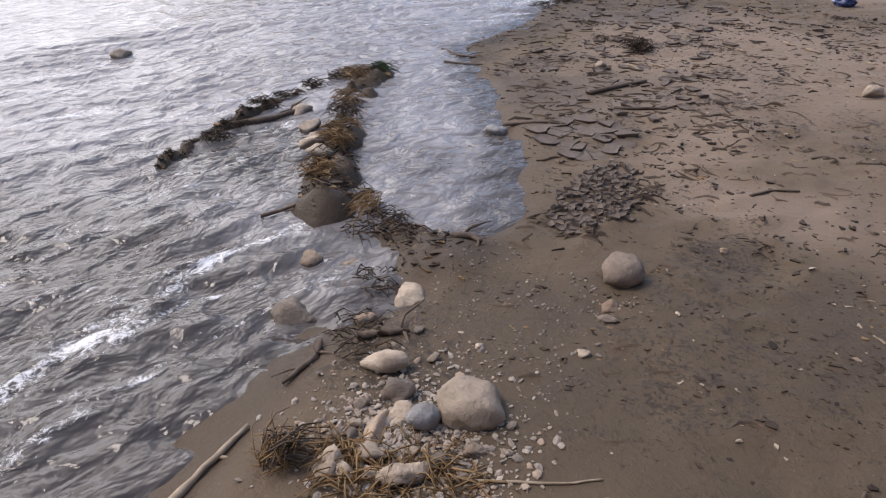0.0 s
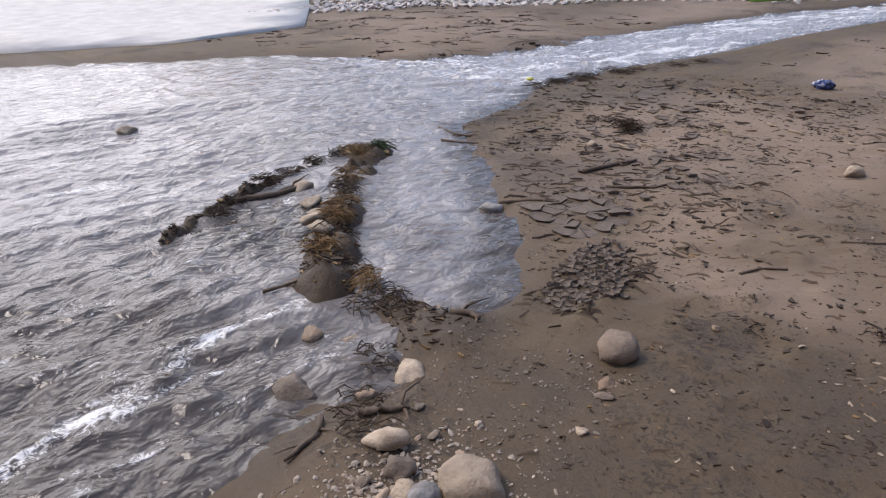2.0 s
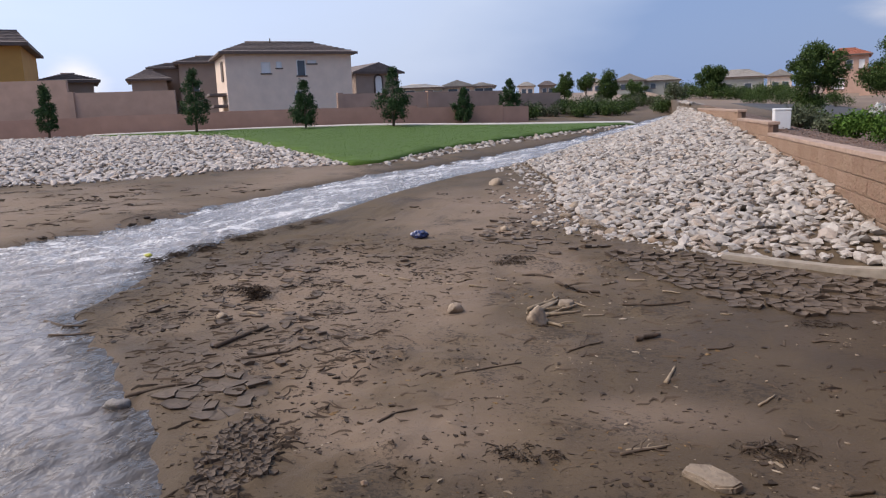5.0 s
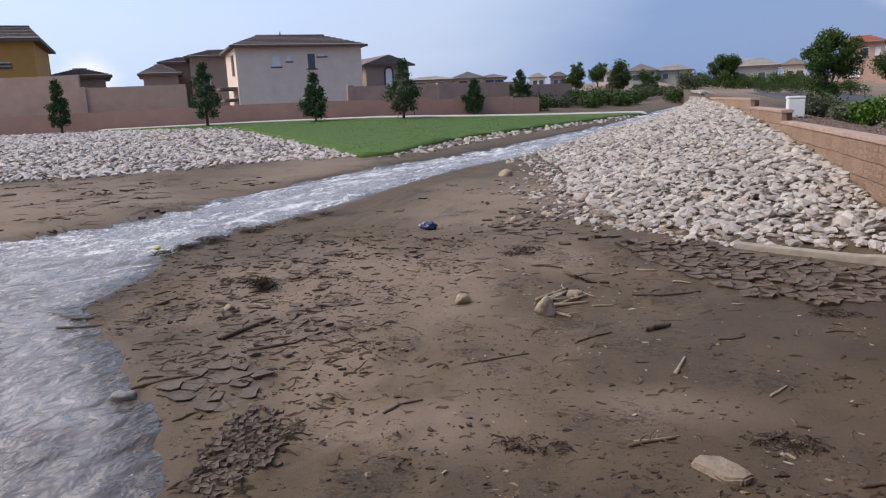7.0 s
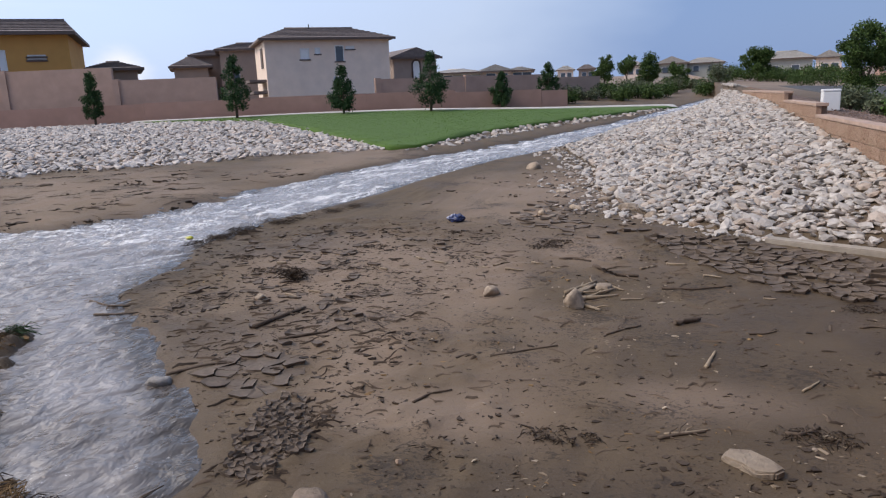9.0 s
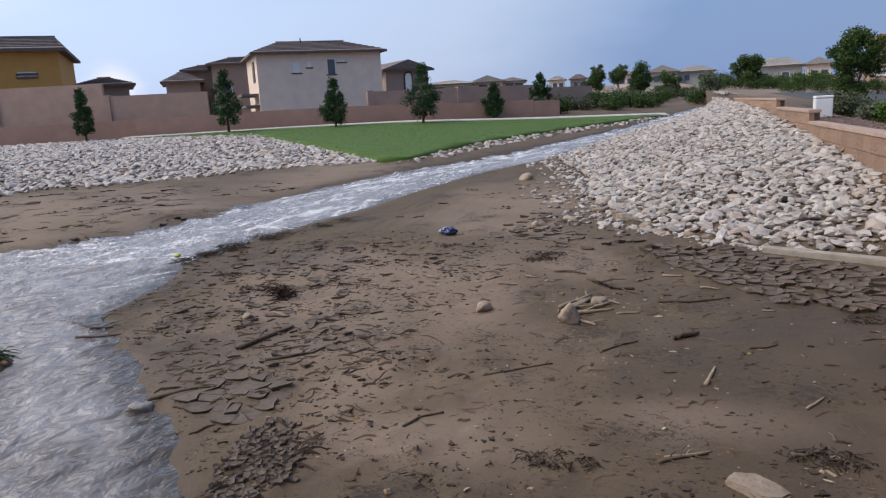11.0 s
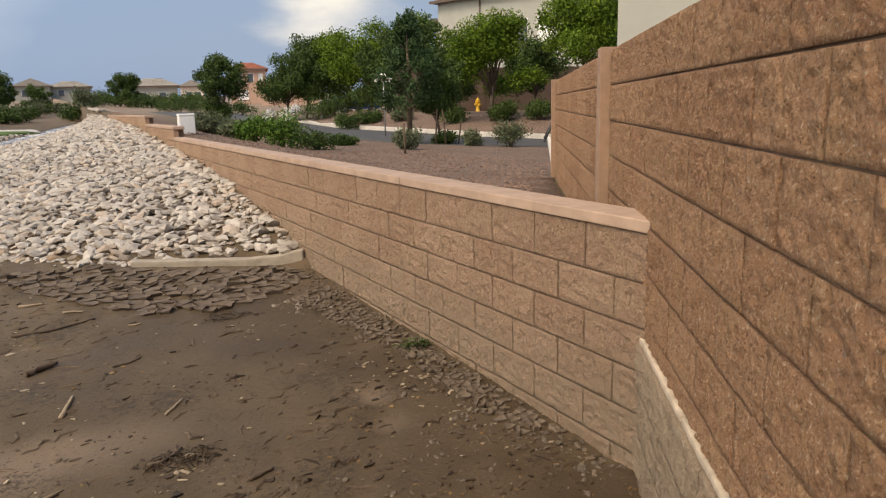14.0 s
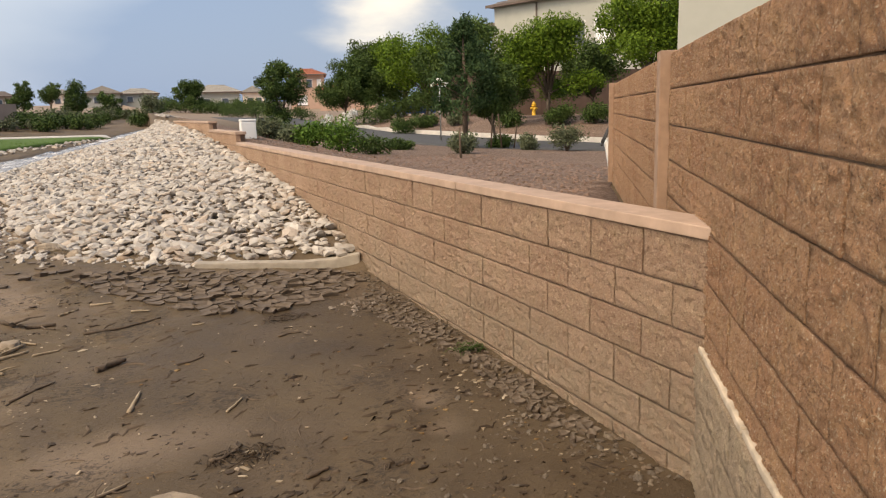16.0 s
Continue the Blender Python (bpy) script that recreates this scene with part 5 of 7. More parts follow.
# white oleander flowers
for k, (yw, el, r) in enumerate(((15.7, -0.35, 17.5), (15.3, -0.7, 17.3), (17.1, -0.3, 17.2), (17.6, 0.0, 17.4), (17.0, -0.9, 17.0), (16.6, -0.7, 17.6))):
    x, y = from_eye(yw, r)
    z = 1.73 + math.tan(radians(el)) * r
    f = thing("flower_head", (x, y, gz1(x, y)), "white oleander flower head on a green stem", "flower", "white flowers behind the low wall")
    part("stem", tube([(0, 0, 0), (0.03, 0.02, (z - gz1(x, y)) * 0.6), (0, 0, z - gz1(x, y))], [0.012, 0.008, 0.005], 5), SHRUB, f)
    c = new("blossom", leaf_cloud("blossom", [(0, 0, z - gz1(x, y)), (0.05, 0.03, z - gz1(x, y) - 0.04)], [0.09, 0.07], 90, 0.06, PETAL, 1300 + k, 0.8))
    c.parent = f

# ---------------------------------------------------------------- street things
x, y = from_eye(9.55, 16.0)
ub = thing("utility_box", (x, y, gz1(x, y)), "white plastic utility box behind the low wall", "utility box")
part("body", box(0.31, 0.28, 1.60 - gz1(x, y), 0.02), WHITE, ub)
part("lid", box(0.325, 0.295, 0.05, 0.02, (0, 0, 1.60 - gz1(x, y))), WHITE, ub)
x, y = from_eye(31.8, 40)
hy = thing("fire_hydrant", (x, y, gz1(x, y)), "yellow fire hydrant at the street kerb", "hydrant")
part("barrel", tube([(0, 0, -0.05), (0, 0, 0.05), (0, 0, 0.06), (0, 0, 0.52), (0, 0, 0.54), (0, 0, 0.60)], [0.15, 0.15, 0.11, 0.11, 0.14, 0.14], 12), YELLOW, hy)
part("bonnet", tube([(0, 0, 0.60), (0, 0, 0.68), (0, 0, 0.74), (0, 0, 0.79)], [0.13, 0.11, 0.06, 0.03], 12), YELLOW, hy)
for s in (-1, 1):
    part("nozzle", tube([(0, 0, 0.42), (s * 0.2, 0, 0.42)], [0.06, 0.06], 10), YELLOW, hy)
part("pumper_nozzle", tube([(0, 0, 0.40), (0, -0.2, 0.40)], [0.075, 0.075], 10), YELLOW, hy)
x, y = from_eye(24.45, 29)
sg = thing("street_sign", (x, y, gz1(x, y)), "street name sign on a galvanised post", "street sign")
part("post", tube([(0, 0, -0.1), (0, 0, 2.45)], [0.03, 0.03], 8), POST, sg)
part("blade", box(0.75, 0.03, 0.17, 0.01, (0, 0, 2.14)), WHITE, sg, "white street name blade with bars")
part("blade", box(0.03, 0.6, 0.17, 0.01, (0, 0, 2.33)), WHITE, sg, "white street name blade with bars")
part("lettering", box(0.5, 0.036, 0.06, 0, (0, 0, 2.195)), ROOF_RED, sg)
# parked car under the trees
x, y = from_eye(21.9, 55)
car = thing("parked_car", (x, y, gz1(x, y) + 0.15), "blue hatchback parked under street trees", "car", rz=15)
prof = [(-2.1, 0.35), (-2.1, 0.85), (-1.7, 0.98), (-1.1, 1.42), (0.3, 1.46), (1.0, 1.02), (1.95, 0.85), (2.1, 0.6), (2.1, 0.35)]
bm = bmesh.new()
lft = [bm.verts.new((u, -0.85 + (0.12 if z > 1.1 else 0), z)) for u, z in prof]
rgt = [bm.verts.new((u, 0.85 - (0.12 if z > 1.1 else 0), z)) for u, z in prof]
bm.faces.new(lft)
bm.faces.new(rgt[::-1])
for k in range(len(prof)):
    bm.faces.new((lft[k], rgt[k], rgt[(k + 1) % len(prof)], lft[(k + 1) % len(prof)]))
bmesh.ops.recalc_face_normals(bm, faces=bm.faces[:])
bmesh.ops.bevel(bm, geom=bm.edges[:], offset=0.06, segments=2, affect="EDGES")
part("body", bm, BLUE, car)
for u in (-1.3, 1.3):
    for s in (-0.8, 0.8):
        w = part("wheel", tube([(u, s - 0.1, 0.32), (u, s + 0.1, 0.32)], [0.32, 0.32], 14), DARK, car)
        part("rim", tube([(u, s - 0.11, 0.32), (u, s + 0.11, 0.32)], [0.19, 0.19], 10), POST, w)
for s in (-1, 1):
    part("side_window", box(1.5, 0.02, 0.32, 0.01, (-0.35, s * 0.80, 1.04)), GLASS, car)
for s in (-0.6, 0.6):
    part("headlight", box(0.06, 0.3, 0.14, 0.02, (2.07, s, 0.66)), GLASS_SKY, car)
# stakes beside the young trees
for k, (yw, r, h, ln) in enumerate(((26.0, 17.0, 0.75, 0.0), (28.4, 23.5, 1.15, 0.1), (29.3, 23.5, 1.15, -0.12), (30.2, 24.2, 0.8, 0.15))):
    x, y = from_eye(yw, r)
    g = gz1(x, y)
    st = tube([(0, 0, -0.1), (ln, 0.02, h)], [0.03, 0.026], 6)
    me = bpy.data.meshes.new("tree_stake")
    st.to_mesh(me)
    st.free()
    me.materials.append(WOOD)
    ob = new("tree_stake", me)
    ob.location = (x, y, g)
    tagged(ob, "thin wooden tree stake in the gravel bed", "stake", "tree stakes")
# leaning board with a dark strap at the end of the tall wall
ex = TALL_P[0] + TALL_D[0] * 7.9 + 0.02 * TALL_D[1]
ey = TALL_P[1] + TALL_D[1] * 7.9 - 0.02 * TALL_D[0]
bd_ = thing("leaning_board", (ex, ey, gz1(ex, ey)), "white board with black frame leaning at the wall end", "board", rz=yaw_deg)
bm = box(0.05, 0.40, 0.62, 0.01)
bmesh.ops.transform(bm, verts=bm.verts, matrix=Matrix.Rotation(radians(-10), 4, "Y"))
part("panel", bm, WHITE, bd_)
for a_, b_ in (((-0.16, -0.18, 0.58), (-0.05, -0.1, 0.82)), ((-0.16, 0.18, 0.58), (-0.05, 0.1, 0.82)), ((-0.05, -0.1, 0.82), (-0.05, 0.1, 0.82)), ((-0.17, -0.2, 0.56), (-0.17, 0.2, 0.56))):
    part("bar", tube([a_, b_], [0.018, 0.018], 6), DARK, bd_)

# ---------------------------------------------------------------- what the flood left
def simple(name, me_or_bm, mat, at, label, category, group="", rot=(0, 0, 0), scale=1.0):
    if isinstance(me_or_bm, bmesh.types.BMesh):
        me = bpy.data.meshes.new(name)
        me_or_bm.to_mesh(me)
        me_or_bm.free()
        me.materials.append(mat)
    else:
        me = me_or_bm
    ob = new(name, me)
    ob.matrix_world = Matrix.LocRotScale(at, Euler(rot), (scale, scale, scale))
    return tagged(ob, label, category, group)


def stone(x, y, size, seed, mat, label, group, squash=(1.0, 0.8, 0.7), sink=0.36, rz=None, rounded=0.0):
    """A stone bedded in the mud; size: half its length."""
    v = rock_verts(seed, BALL3, 12, squash, rounded, 0.50)
    r = np.random.RandomState(seed)
    nrm = v / np.linalg.norm(v, axis=1)[:, None]
    v = v + nrm * (fbm(v[:, 0] * 3 + seed, v[:, 1] * 3 + v[:, 2] * 2, 1.5, 5, seed, 0.6) * 0.13)[:, None]
    me = fast_mesh("stone", v * size, BALL3[1], mat)
    z = max(gz1(x, y), float(water_level(np.array([x]), np.array([y]))[0]) - 0.03 if x < -2.0 else -9)
    return simple("stone", me, mat, (x, y, z + size * squash[2] * (1 - 2 * sink)), label, "stone", group, (r.uniform(-0.15, 0.15), r.uniform(-0.15, 0.15), r.uniform(0, 6.28) if rz is None else rz))


MUDDY_STONE = make_stone("mud_coated_stone", (0.235, 0.175, 0.125), (0.11, 0.080, 0.058), mud=0.8)
PALE_STONE = make_stone("pale_muddy_stone", (0.43, 0.335, 0.24), (0.17, 0.125, 0.088), mud=0.7)
GREY_STONE = make_stone("grey_wet_stone", (0.27, 0.255, 0.24), (0.11, 0.09, 0.07), mud=0.7)
G1 = "stones at the edge of the stream"
stone(-1.37, 1.33, 0.122, 1, PALE_STONE, "large rounded tan stone, muddy, at the stream edge", G1, (1, 0.9, 0.75), 0.32, None, 0.6)
stone(-1.78, 1.31, 0.090, 2, PALE_STONE, "long tan stone with muddy foot", G1, (1, 0.6, 0.55), 0.25, 0.6, 0.45)
stone(-1.62, 1.23, 0.075, 3, COBBLE, "brown muddy stone in the gravel", G1, (1, 0.8, 0.6))
stone(-1.55, 1.18, 0.048, 4, PALE_STONE, "small pale stone in the gravel", G1)
stone(-1.455, 1.19, 0.062, 5, GREY_STONE, "smooth grey rounded stone", G1, (1, 0.9, 0.8), 0.15, None, 0.8)
stone(-1.55, 1.06, 0.085, 6, PALE_STONE, "flat pale stone beside straw", G1, (1, 0.55, 0.4))
stone(-1.47, 0.99, 0.055, 7, PALE_STONE, "small rounded tan stone beside straw", G1)
stone(-1.53, 0.87, 0.070, 8, PALE_STONE, "tan stone half buried in straw", G1, (1, 0.75, 0.6))
stone(-1.33, 0.99, 0.105, 9, PALE_STONE, "long flat pale stone lying in straw", G1, (1, 0.42, 0.35), 0.2, 0.9, 0.3)
stone(-1.24, 1.20, 0.052, 10, PALE_STONE, "small pale wedge of stone", G1, (1, 0.7, 0.5))
stone(-1.62, 0.95, 0.045, 11, COBBLE, "small brown stone beside straw", G1)
stone(-1.70, 0.86, 0.040, 12, PALE_STONE, "small tan stone beside roots", G1)
stone(-1.45, 2.40, 0.125, 13, MUDDY_STONE, "round mud-coated stone alone on the silt", "stones on the silt", (1, 0.85, 0.75), 0.3, None, 0.5)
stone(-1.38, 2.17, 0.055, 14, MUDDY_STONE, "flat muddy stone beside the round one", "stones on the silt", (1, 0.7, 0.35))
stone(-1.34, 2.08, 0.045, 15, MUDDY_STONE, "small flat muddy stone", "stones on the silt", (1, 0.6, 0.3))
stone(-1.27, 1.83, 0.028, 16, PALE_STONE, "small pale stone on the silt", "stones on the silt")
stone(-1.23, 2.86, 0.026, 17, PALE_STONE, "small white stone on the silt", "stones on the silt")
bm = bmesh.new()
bm.faces.new([bm.verts.new((x, y, 0)) for x, y in ((-0.15, 0.06), (-0.11, 0.13), (0.01, 0.12), (0.10, 0.04), (0.15, -0.06), (0.08, -0.12), (-0.01, -0.09), (-0.08, -0.02))])
top = bmesh.ops.extrude_face_region(bm, geom=bm.faces[:])
bmesh.ops.translate(bm, verts=[g for g in top["geom"] if isinstance(g, bmesh.types.BMVert)], vec=(0.005, 0, 0.055))
bmesh.ops.recalc_face_normals(bm, faces=bm.faces[:])
bmesh.ops.bevel(bm, geom=bm.edges[:], offset=0.012, segments=2, affect="EDGES")
for v in bm.verts:
    v.co += Vector((1, 1, 0.6)) * 0.012 * noise.noise(v.co * 14.0)
simple("stone", bm, PALE_STONE, (0.37, 3.21, gz1(0.37, 3.21) - 0.012), "flat angular pale slab on the silt", "stone", "stones on the silt", (0.06, -0.05, 0.1), 0.86)
stone(-0.71, 5.46, 0.105, 19, PALE_STONE, "round pale stone beside pale roots", "stones on the silt", (1, 0.8, 0.75), 0.15)
stone(-0.54, 5.93, 0.085, 20, PALE_STONE, "pale stone beside pale roots", "stones on the silt", (1, 0.8, 0.5))
stone(-1.45, 5.66, 0.100, 21, PALE_STONE, "curved pale stone half buried in silt", "stones on the silt", (1, 0.5, 0.55))
stone(-3.44, 5.24, 0.075, 22, PALE_STONE, "pale stone among mud clods", "stones on the silt", (1, 0.7, 0.5))
for k, (x, y, s) in enumerate(((-2.66, 14.19, 0.20), (-0.86, 11.01, 0.16), (-0.53, 9.69, 0.14), (-1.22, 9.61, 0.11), (-1.64, 9.26, 0.08), (-0.25, 9.2, 0.10), (-0.9, 10.3, 0.12), (-1.7, 11.2, 0.09),
                             (0.25, 8.55, 0.10), (-0.05, 8.75, 0.08))):
    stone(x, y, s, 30 + k, PALE_STONE, "stray riprap stone fallen onto the silt", "stones fallen from the bank", (1, 0.8, 0.55), rounded=0.3)
for k, (x, y, s) in enumerate(((-4.63, 2.99, 0.11), (-4.29, 2.80, 0.12), (-3.87, 2.56, 0.095), (-3.69, 2.45, 0.10), (-4.05, 2.68, 0.07), (-2.80, 1.69, 0.085), (-2.59, 1.79, 0.06), (-2.10, 1.72, 0.085),
                               (-2.43, 1.37, 0.12), (-2.14, 1.50, 0.06), (-7.94, 3.02, 0.13), (-3.3, 1.95, 0.07))):
    stone(x, y, s, 50 + k, PALE_STONE if k not in (8, 11) else COBBLE, "wet tan stone in the debris bar" if k < 5 else "wet stone standing in the shallow stream", "stones in the stream", (1, 0.75, 0.5), 0.22 if k < 5 else 0.42)
stone(-3.15, 3.55, 0.095, 70, GREY_STONE, "dark wet stone at the pool edge", "stones in the stream", (1, 0.8, 0.6), 0.36)


def stick(pts, r, mat, label, group="driftwood on the silt", forks=0, seed=0, category="stick"):
    """A crooked tapered stick lying along points, with stubs."""
    rg = random.Random(seed)
    fine = []
    for a, b in zip(pts[:-1], pts[1:]):
        for k in range(4):
            t = k / 4
            fine.append((a[0] + (b[0] - a[0]) * t + rg.uniform(-0.25, 0.25) * r, a[1] + (b[1] - a[1]) * t + rg.uniform(-0.25, 0.25) * r))
    fine.append(pts[-1])
    n = len(fine)
    zs = [max(gz1(*p), float(water_level(np.array([p[0]]), np.array([p[1]]))[0]) if p[0] < -2.0 else -9) + r * 0.75 for p in fine]
    zs = [sum(zs[max(0, i - 2):i + 3]) / len(zs[max(0, i - 2):i + 3]) for i in range(n)]
    p3 = [(p[0], p[1], z) for p, z in zip(fine, zs)]
    t = thing("stick", p3[0], label, category, group)
    rel = [tuple(np.subtract(p, p3[0])) for p in p3]
    part("stem", tube(rel, [r * (1 - 0.5 * i / n) * rg.uniform(0.85, 1.12) for i in range(n)], 7), mat, t)
    for k in range(forks):
        i = rg.randint(2, n - 2)
        d = Vector(rel[i]) - Vector(rel[i - 1])
        d.normalize()
        s = Vector((-d.y, d.x, rg.uniform(0.0, 0.5))) * rg.choice((-1, 1))
        q = Vector(rel[i])
        ln = rg.uniform(4, 10) * r
        part("twig", tube([q, q + (s + d * 0.8) * ln * 0.5, q + (s * 0.8 + d * 1.2) * ln], [r * 0.45, r * 0.35, r * 0.12], 5), mat, t)
    return t


stick([(-1.80, 0.42), (-1.87, 0.62), (-1.935, 0.82)], 0.016, WOOD_PALE, "pale bare branch lying half in the water", seed=1, forks=1)
stick([(-1.39, 3.50), (-1.34, 3.64), (-1.22, 3.72)], 0.010, WOOD, "dark curved stick on the silt", seed=2)
stick([(-0.07, 6.07), (0.19, 6.11), (0.49, 6.26)], 0.014, WOOD, "long dark crooked stick on the silt", seed=3, forks=1)
stick([(-0.70, 6.70), (-0.48, 6.46), (-0.28, 6.42)], 0.022, WOOD, "dark broken branch on the silt", seed=4, forks=3)
stick([(-1.07, 6.95), (-0.90, 6.98), (-0.75, 6.90)], 0.014, WOOD, "dark stick on the silt", seed=5, forks=1)
stick([(0.03, 5.12), (0.12, 5.20), (0.21, 5.27)], 0.026, WOOD, "short thick piece of dark bark", seed=6)
stick([(0.21, 4.32), (0.25, 4.47), (0.28, 4.61)], 0.013, WOOD_PALE, "short pale stick on the silt", seed=7)
stick([(0.94, 3.20), (1.00, 3.23), (1.06, 3.25)], 0.014, WOOD, "short dark stick on the silt", seed=8)
stick([(0.71, 4.09), (0.77, 4.17), (0.82, 4.25)], 0.009, WOOD_PALE, "thin pale stick on the silt", seed=9)
stick([(-3.06, 4.51), (-2.98, 4.80), (-2.90, 5.04)], 0.020, WOOD, "dark muddy branch among clods", seed=10, forks=3)
stick([(-2.72, 4.30), (-2.45, 4.50), (-2.35, 4.74)], 0.012, WOOD, "dark muddy twig among clods", seed=11, forks=2)
stick([(-3.15, 3.60), (-2.95, 3.78), (-2.80, 3.85)], 0.013, WOOD, "dark twig caught on the wet stone", seed=12, forks=2)
stick([(-5.05, 4.95), (-4.75, 4.85), (-4.55, 4.88)], 0.014, WOOD, "dark stick at the waterline", seed=13, forks=2)
stick([(-4.70, 4.62), (-4.50, 4.66), (-4.32, 4.72)], 0.012, WOOD, "dark stick at the waterline", seed=14, forks=1)
stick([(-0.05, 3.38), (0.05, 3.44), (0.18, 3.50)], 0.010, WOOD, "bundle of thin dark twigs", seed=15, forks=4)
stick([(-0.02, 3.43), (0.08, 3.47), (0.20, 3.53)], 0.007, WOOD_PALE, "thin pale twig in a bundle", seed=16, forks=2)
stick([(0.55, 3.55), (0.62, 3.56), (0.72, 3.66)], 0.012, WOOD, "tangle of dark twigs and litter", seed=17, forks=5)
stick([(-0.42, 4.80), (-0.32, 4.92), (-0.20, 5.03)], 0.009, WOOD, "thin dark twig on the silt", seed=18, forks=2)
stick([(-1.12, 4.25), (-0.90, 4.42), (-0.72, 4.53)], 0.008, WOOD, "long thin twig on the silt", seed=19, forks=1)
stick([(-2.15, 1.28), (-2.05, 1.20), (-2.02, 1.02)], 0.016, WOOD, "dark sodden branch at the water's edge", seed=20, forks=2)
stick([(-2.25, 2.16), (-2.17, 2.22), (-2.10, 2.20)], 0.020, WOOD, "dark root lump at the water's edge", seed=21, forks=3)
stick([(-4.80, 2.48), (-4.66, 2.75), (-4.62, 3.0)], 0.03, WOOD, "dark log end on the debris bar", seed=22, forks=2)
stick([(-3.35, 1.78), (-3.22, 1.98), (-3.12, 2.15)], 0.011, WOOD, "dark stick across the chute", seed=23, forks=1)
stick([(-1.35, 0.98), (-1.18, 1.10), (-0.95, 1.28), (-0.88, 1.36)], 0.006, WOOD_PALE, "long thin straw stalk beside the stones", seed=24, forks=1)
stick([(1.24, 5.25), (1.34, 5.30), (1.42, 5.28)], 0.008, WOOD, "thin dark twig on the silt", seed=25, forks=1)
stick([(0.52, 5.02), (0.62, 5.04), (0.70, 5.10)], 0.008, WOOD, "thin dark twig on the silt", seed=26, forks=1)
stick([(-2.0, 1.36), (-1.92, 1.46), (-1.87, 1.52)], 0.018, WOOD, "dark sodden root at the water's edge", seed=27, forks=3)
# pale roots beside the round stone
for k in range(7):
    rg = random.Random(400 + k)
    a = (-0.80 + rg.uniform(-0.05, 0.12), 5.62 + rg.uniform(-0.05, 0.15))
    q = rg.uniform(-0.6, 1.6)
    b = (a[0] + 0.38 * math.cos(q), a[1] + 0.50 * math.sin(q))
    stick([a, ((a[0] + b[0]) / 2 + rg.uniform(-0.04, 0.04), (a[1] + b[1]) / 2 + rg.uniform(-0.06, 0.06)), b], 0.019, WOOD_PALE, "pale tan root stripped of bark", "pale roots on the silt", 1, 410 + k)
for k, (x, y) in enumerate(((-1.72, 6.52), (-1.58, 6.60), (-1.42, 6.45), (-2.46, 6.72), (-2.2, 6.59), (-0.2, 6.75), (0.05, 6.9), (0.75, 5.9), (-0.45, 6.0), (-1.25, 6.75), (-1.05, 6.62), (-3.2, 5.35), (-3.05, 5.5), (-3.5, 5.15), (-2.7, 6.3), (-3.9, 6.4), (-0.3, 5.75), (0.35, 6.5), (-1.9, 6.9))):
    rg = random.Random(430 + k)
    q, ln = rg.uniform(-0.8, 0.8), rg.uniform(0.04, 0.11)
    stick([(x - ln * math.cos(q), y - ln * math.sin(q)), (x, y + rg.uniform(-0.02, 0.02)), (x + ln * math.cos(q), y + ln * math.sin(q))], rg.uniform(0.007, 0.014), WOOD_PALE, "small pale splinter of wood", "pale splinters on the silt", 0, 440 + k)


def strands(name, centre, radius, count, length, mat, seed, label, category, lift=0.03, group="", heading=None, flat=0.5, rise=1.0):
    """A matted heap of bent stalks."""
    rg = random.Random(seed)
    bm = bmesh.new()
    for k in range(count):
        q, d = rg.uniform(0, 6.28), radius * math.sqrt(rg.random())
        a = rg.uniform(0, 6.28) if heading is None else heading + rg.gauss(0, 0.6)
        p = Vector((d * math.cos(q), d * math.sin(q) * flat, rg.uniform(0, lift)))
        dr = Vector((math.cos(a), math.sin(a), rg.uniform(-0.22, 0.10) * rise))
        ln = length * rg.uniform(0.5, 1.2)
        w = 0.0022 * rg.uniform(0.7, 1.8)
        tube([p, p + dr * ln * 0.5 + Vector((0, 0, rg.uniform(0, 0.03) * rise)), p + dr * ln + Vector((rg.uniform(-0.02, 0.02), rg.uniform(-0.02, 0.02), -0.02))], [w, w, w * 0.4], 3, bm)
    z = max(gz1(*centre), float(water_level(np.array([centre[0]]), np.array([centre[1]]))[0]) if centre[0] < -2 else -9)
    ob = simple(name, bm, mat, (centre[0], centre[1], z + 0.005), label, category, group)
    ob["kind"] = "stuff"
    return ob


GS = "matted flood straw"
strands("straw_mat", (-1.66, 0.76), 0.07, 60, 0.14, STRAW, 501, "matted heap of dead straw and roots", "straw", 0.08, GS, 2.3, 0.9)
strands("root_clump", (-1.66, 0.77), 0.06, 45, 0.12, WOOD, 502, "dark root clump under straw", "roots", 0.10, GS, 1.6, 0.9)
strands("straw_mat", (-1.42, 0.92), 0.20, 190, 0.14, STRAW, 503, "thin layer of dead straw among stones", "straw", 0.03, GS)
strands("straw_mat", (-1.25, 1.08), 0.16, 80, 0.16, STRAW, 504, "thin layer of dead straw among stones", "straw", 0.02, GS)
strands("straw_mat", (-2.90, 2.24), 0.07, 45, 0.22, STRAW, 505, "bundle of pale roots hanging on the hump", "straw", 0.10, GS, 4.6)
for k, (x, y) in enumerate(((-4.95, 3.85), (-4.7, 3.55), (-4.45, 3.25), (-4.2, 3.02), (-3.98, 2.84), (-3.75, 2.6), (-3.55, 2.42), (-3.4, 2.2))):
    strands("straw_mat", (x, y), 0.13, 120, 0.10, STRAW if k % 3 else DEBRIS, 510 + k, "sodden straw and twigs on the debris bar", "straw", 0.09, GS, 0.9, 0.8)
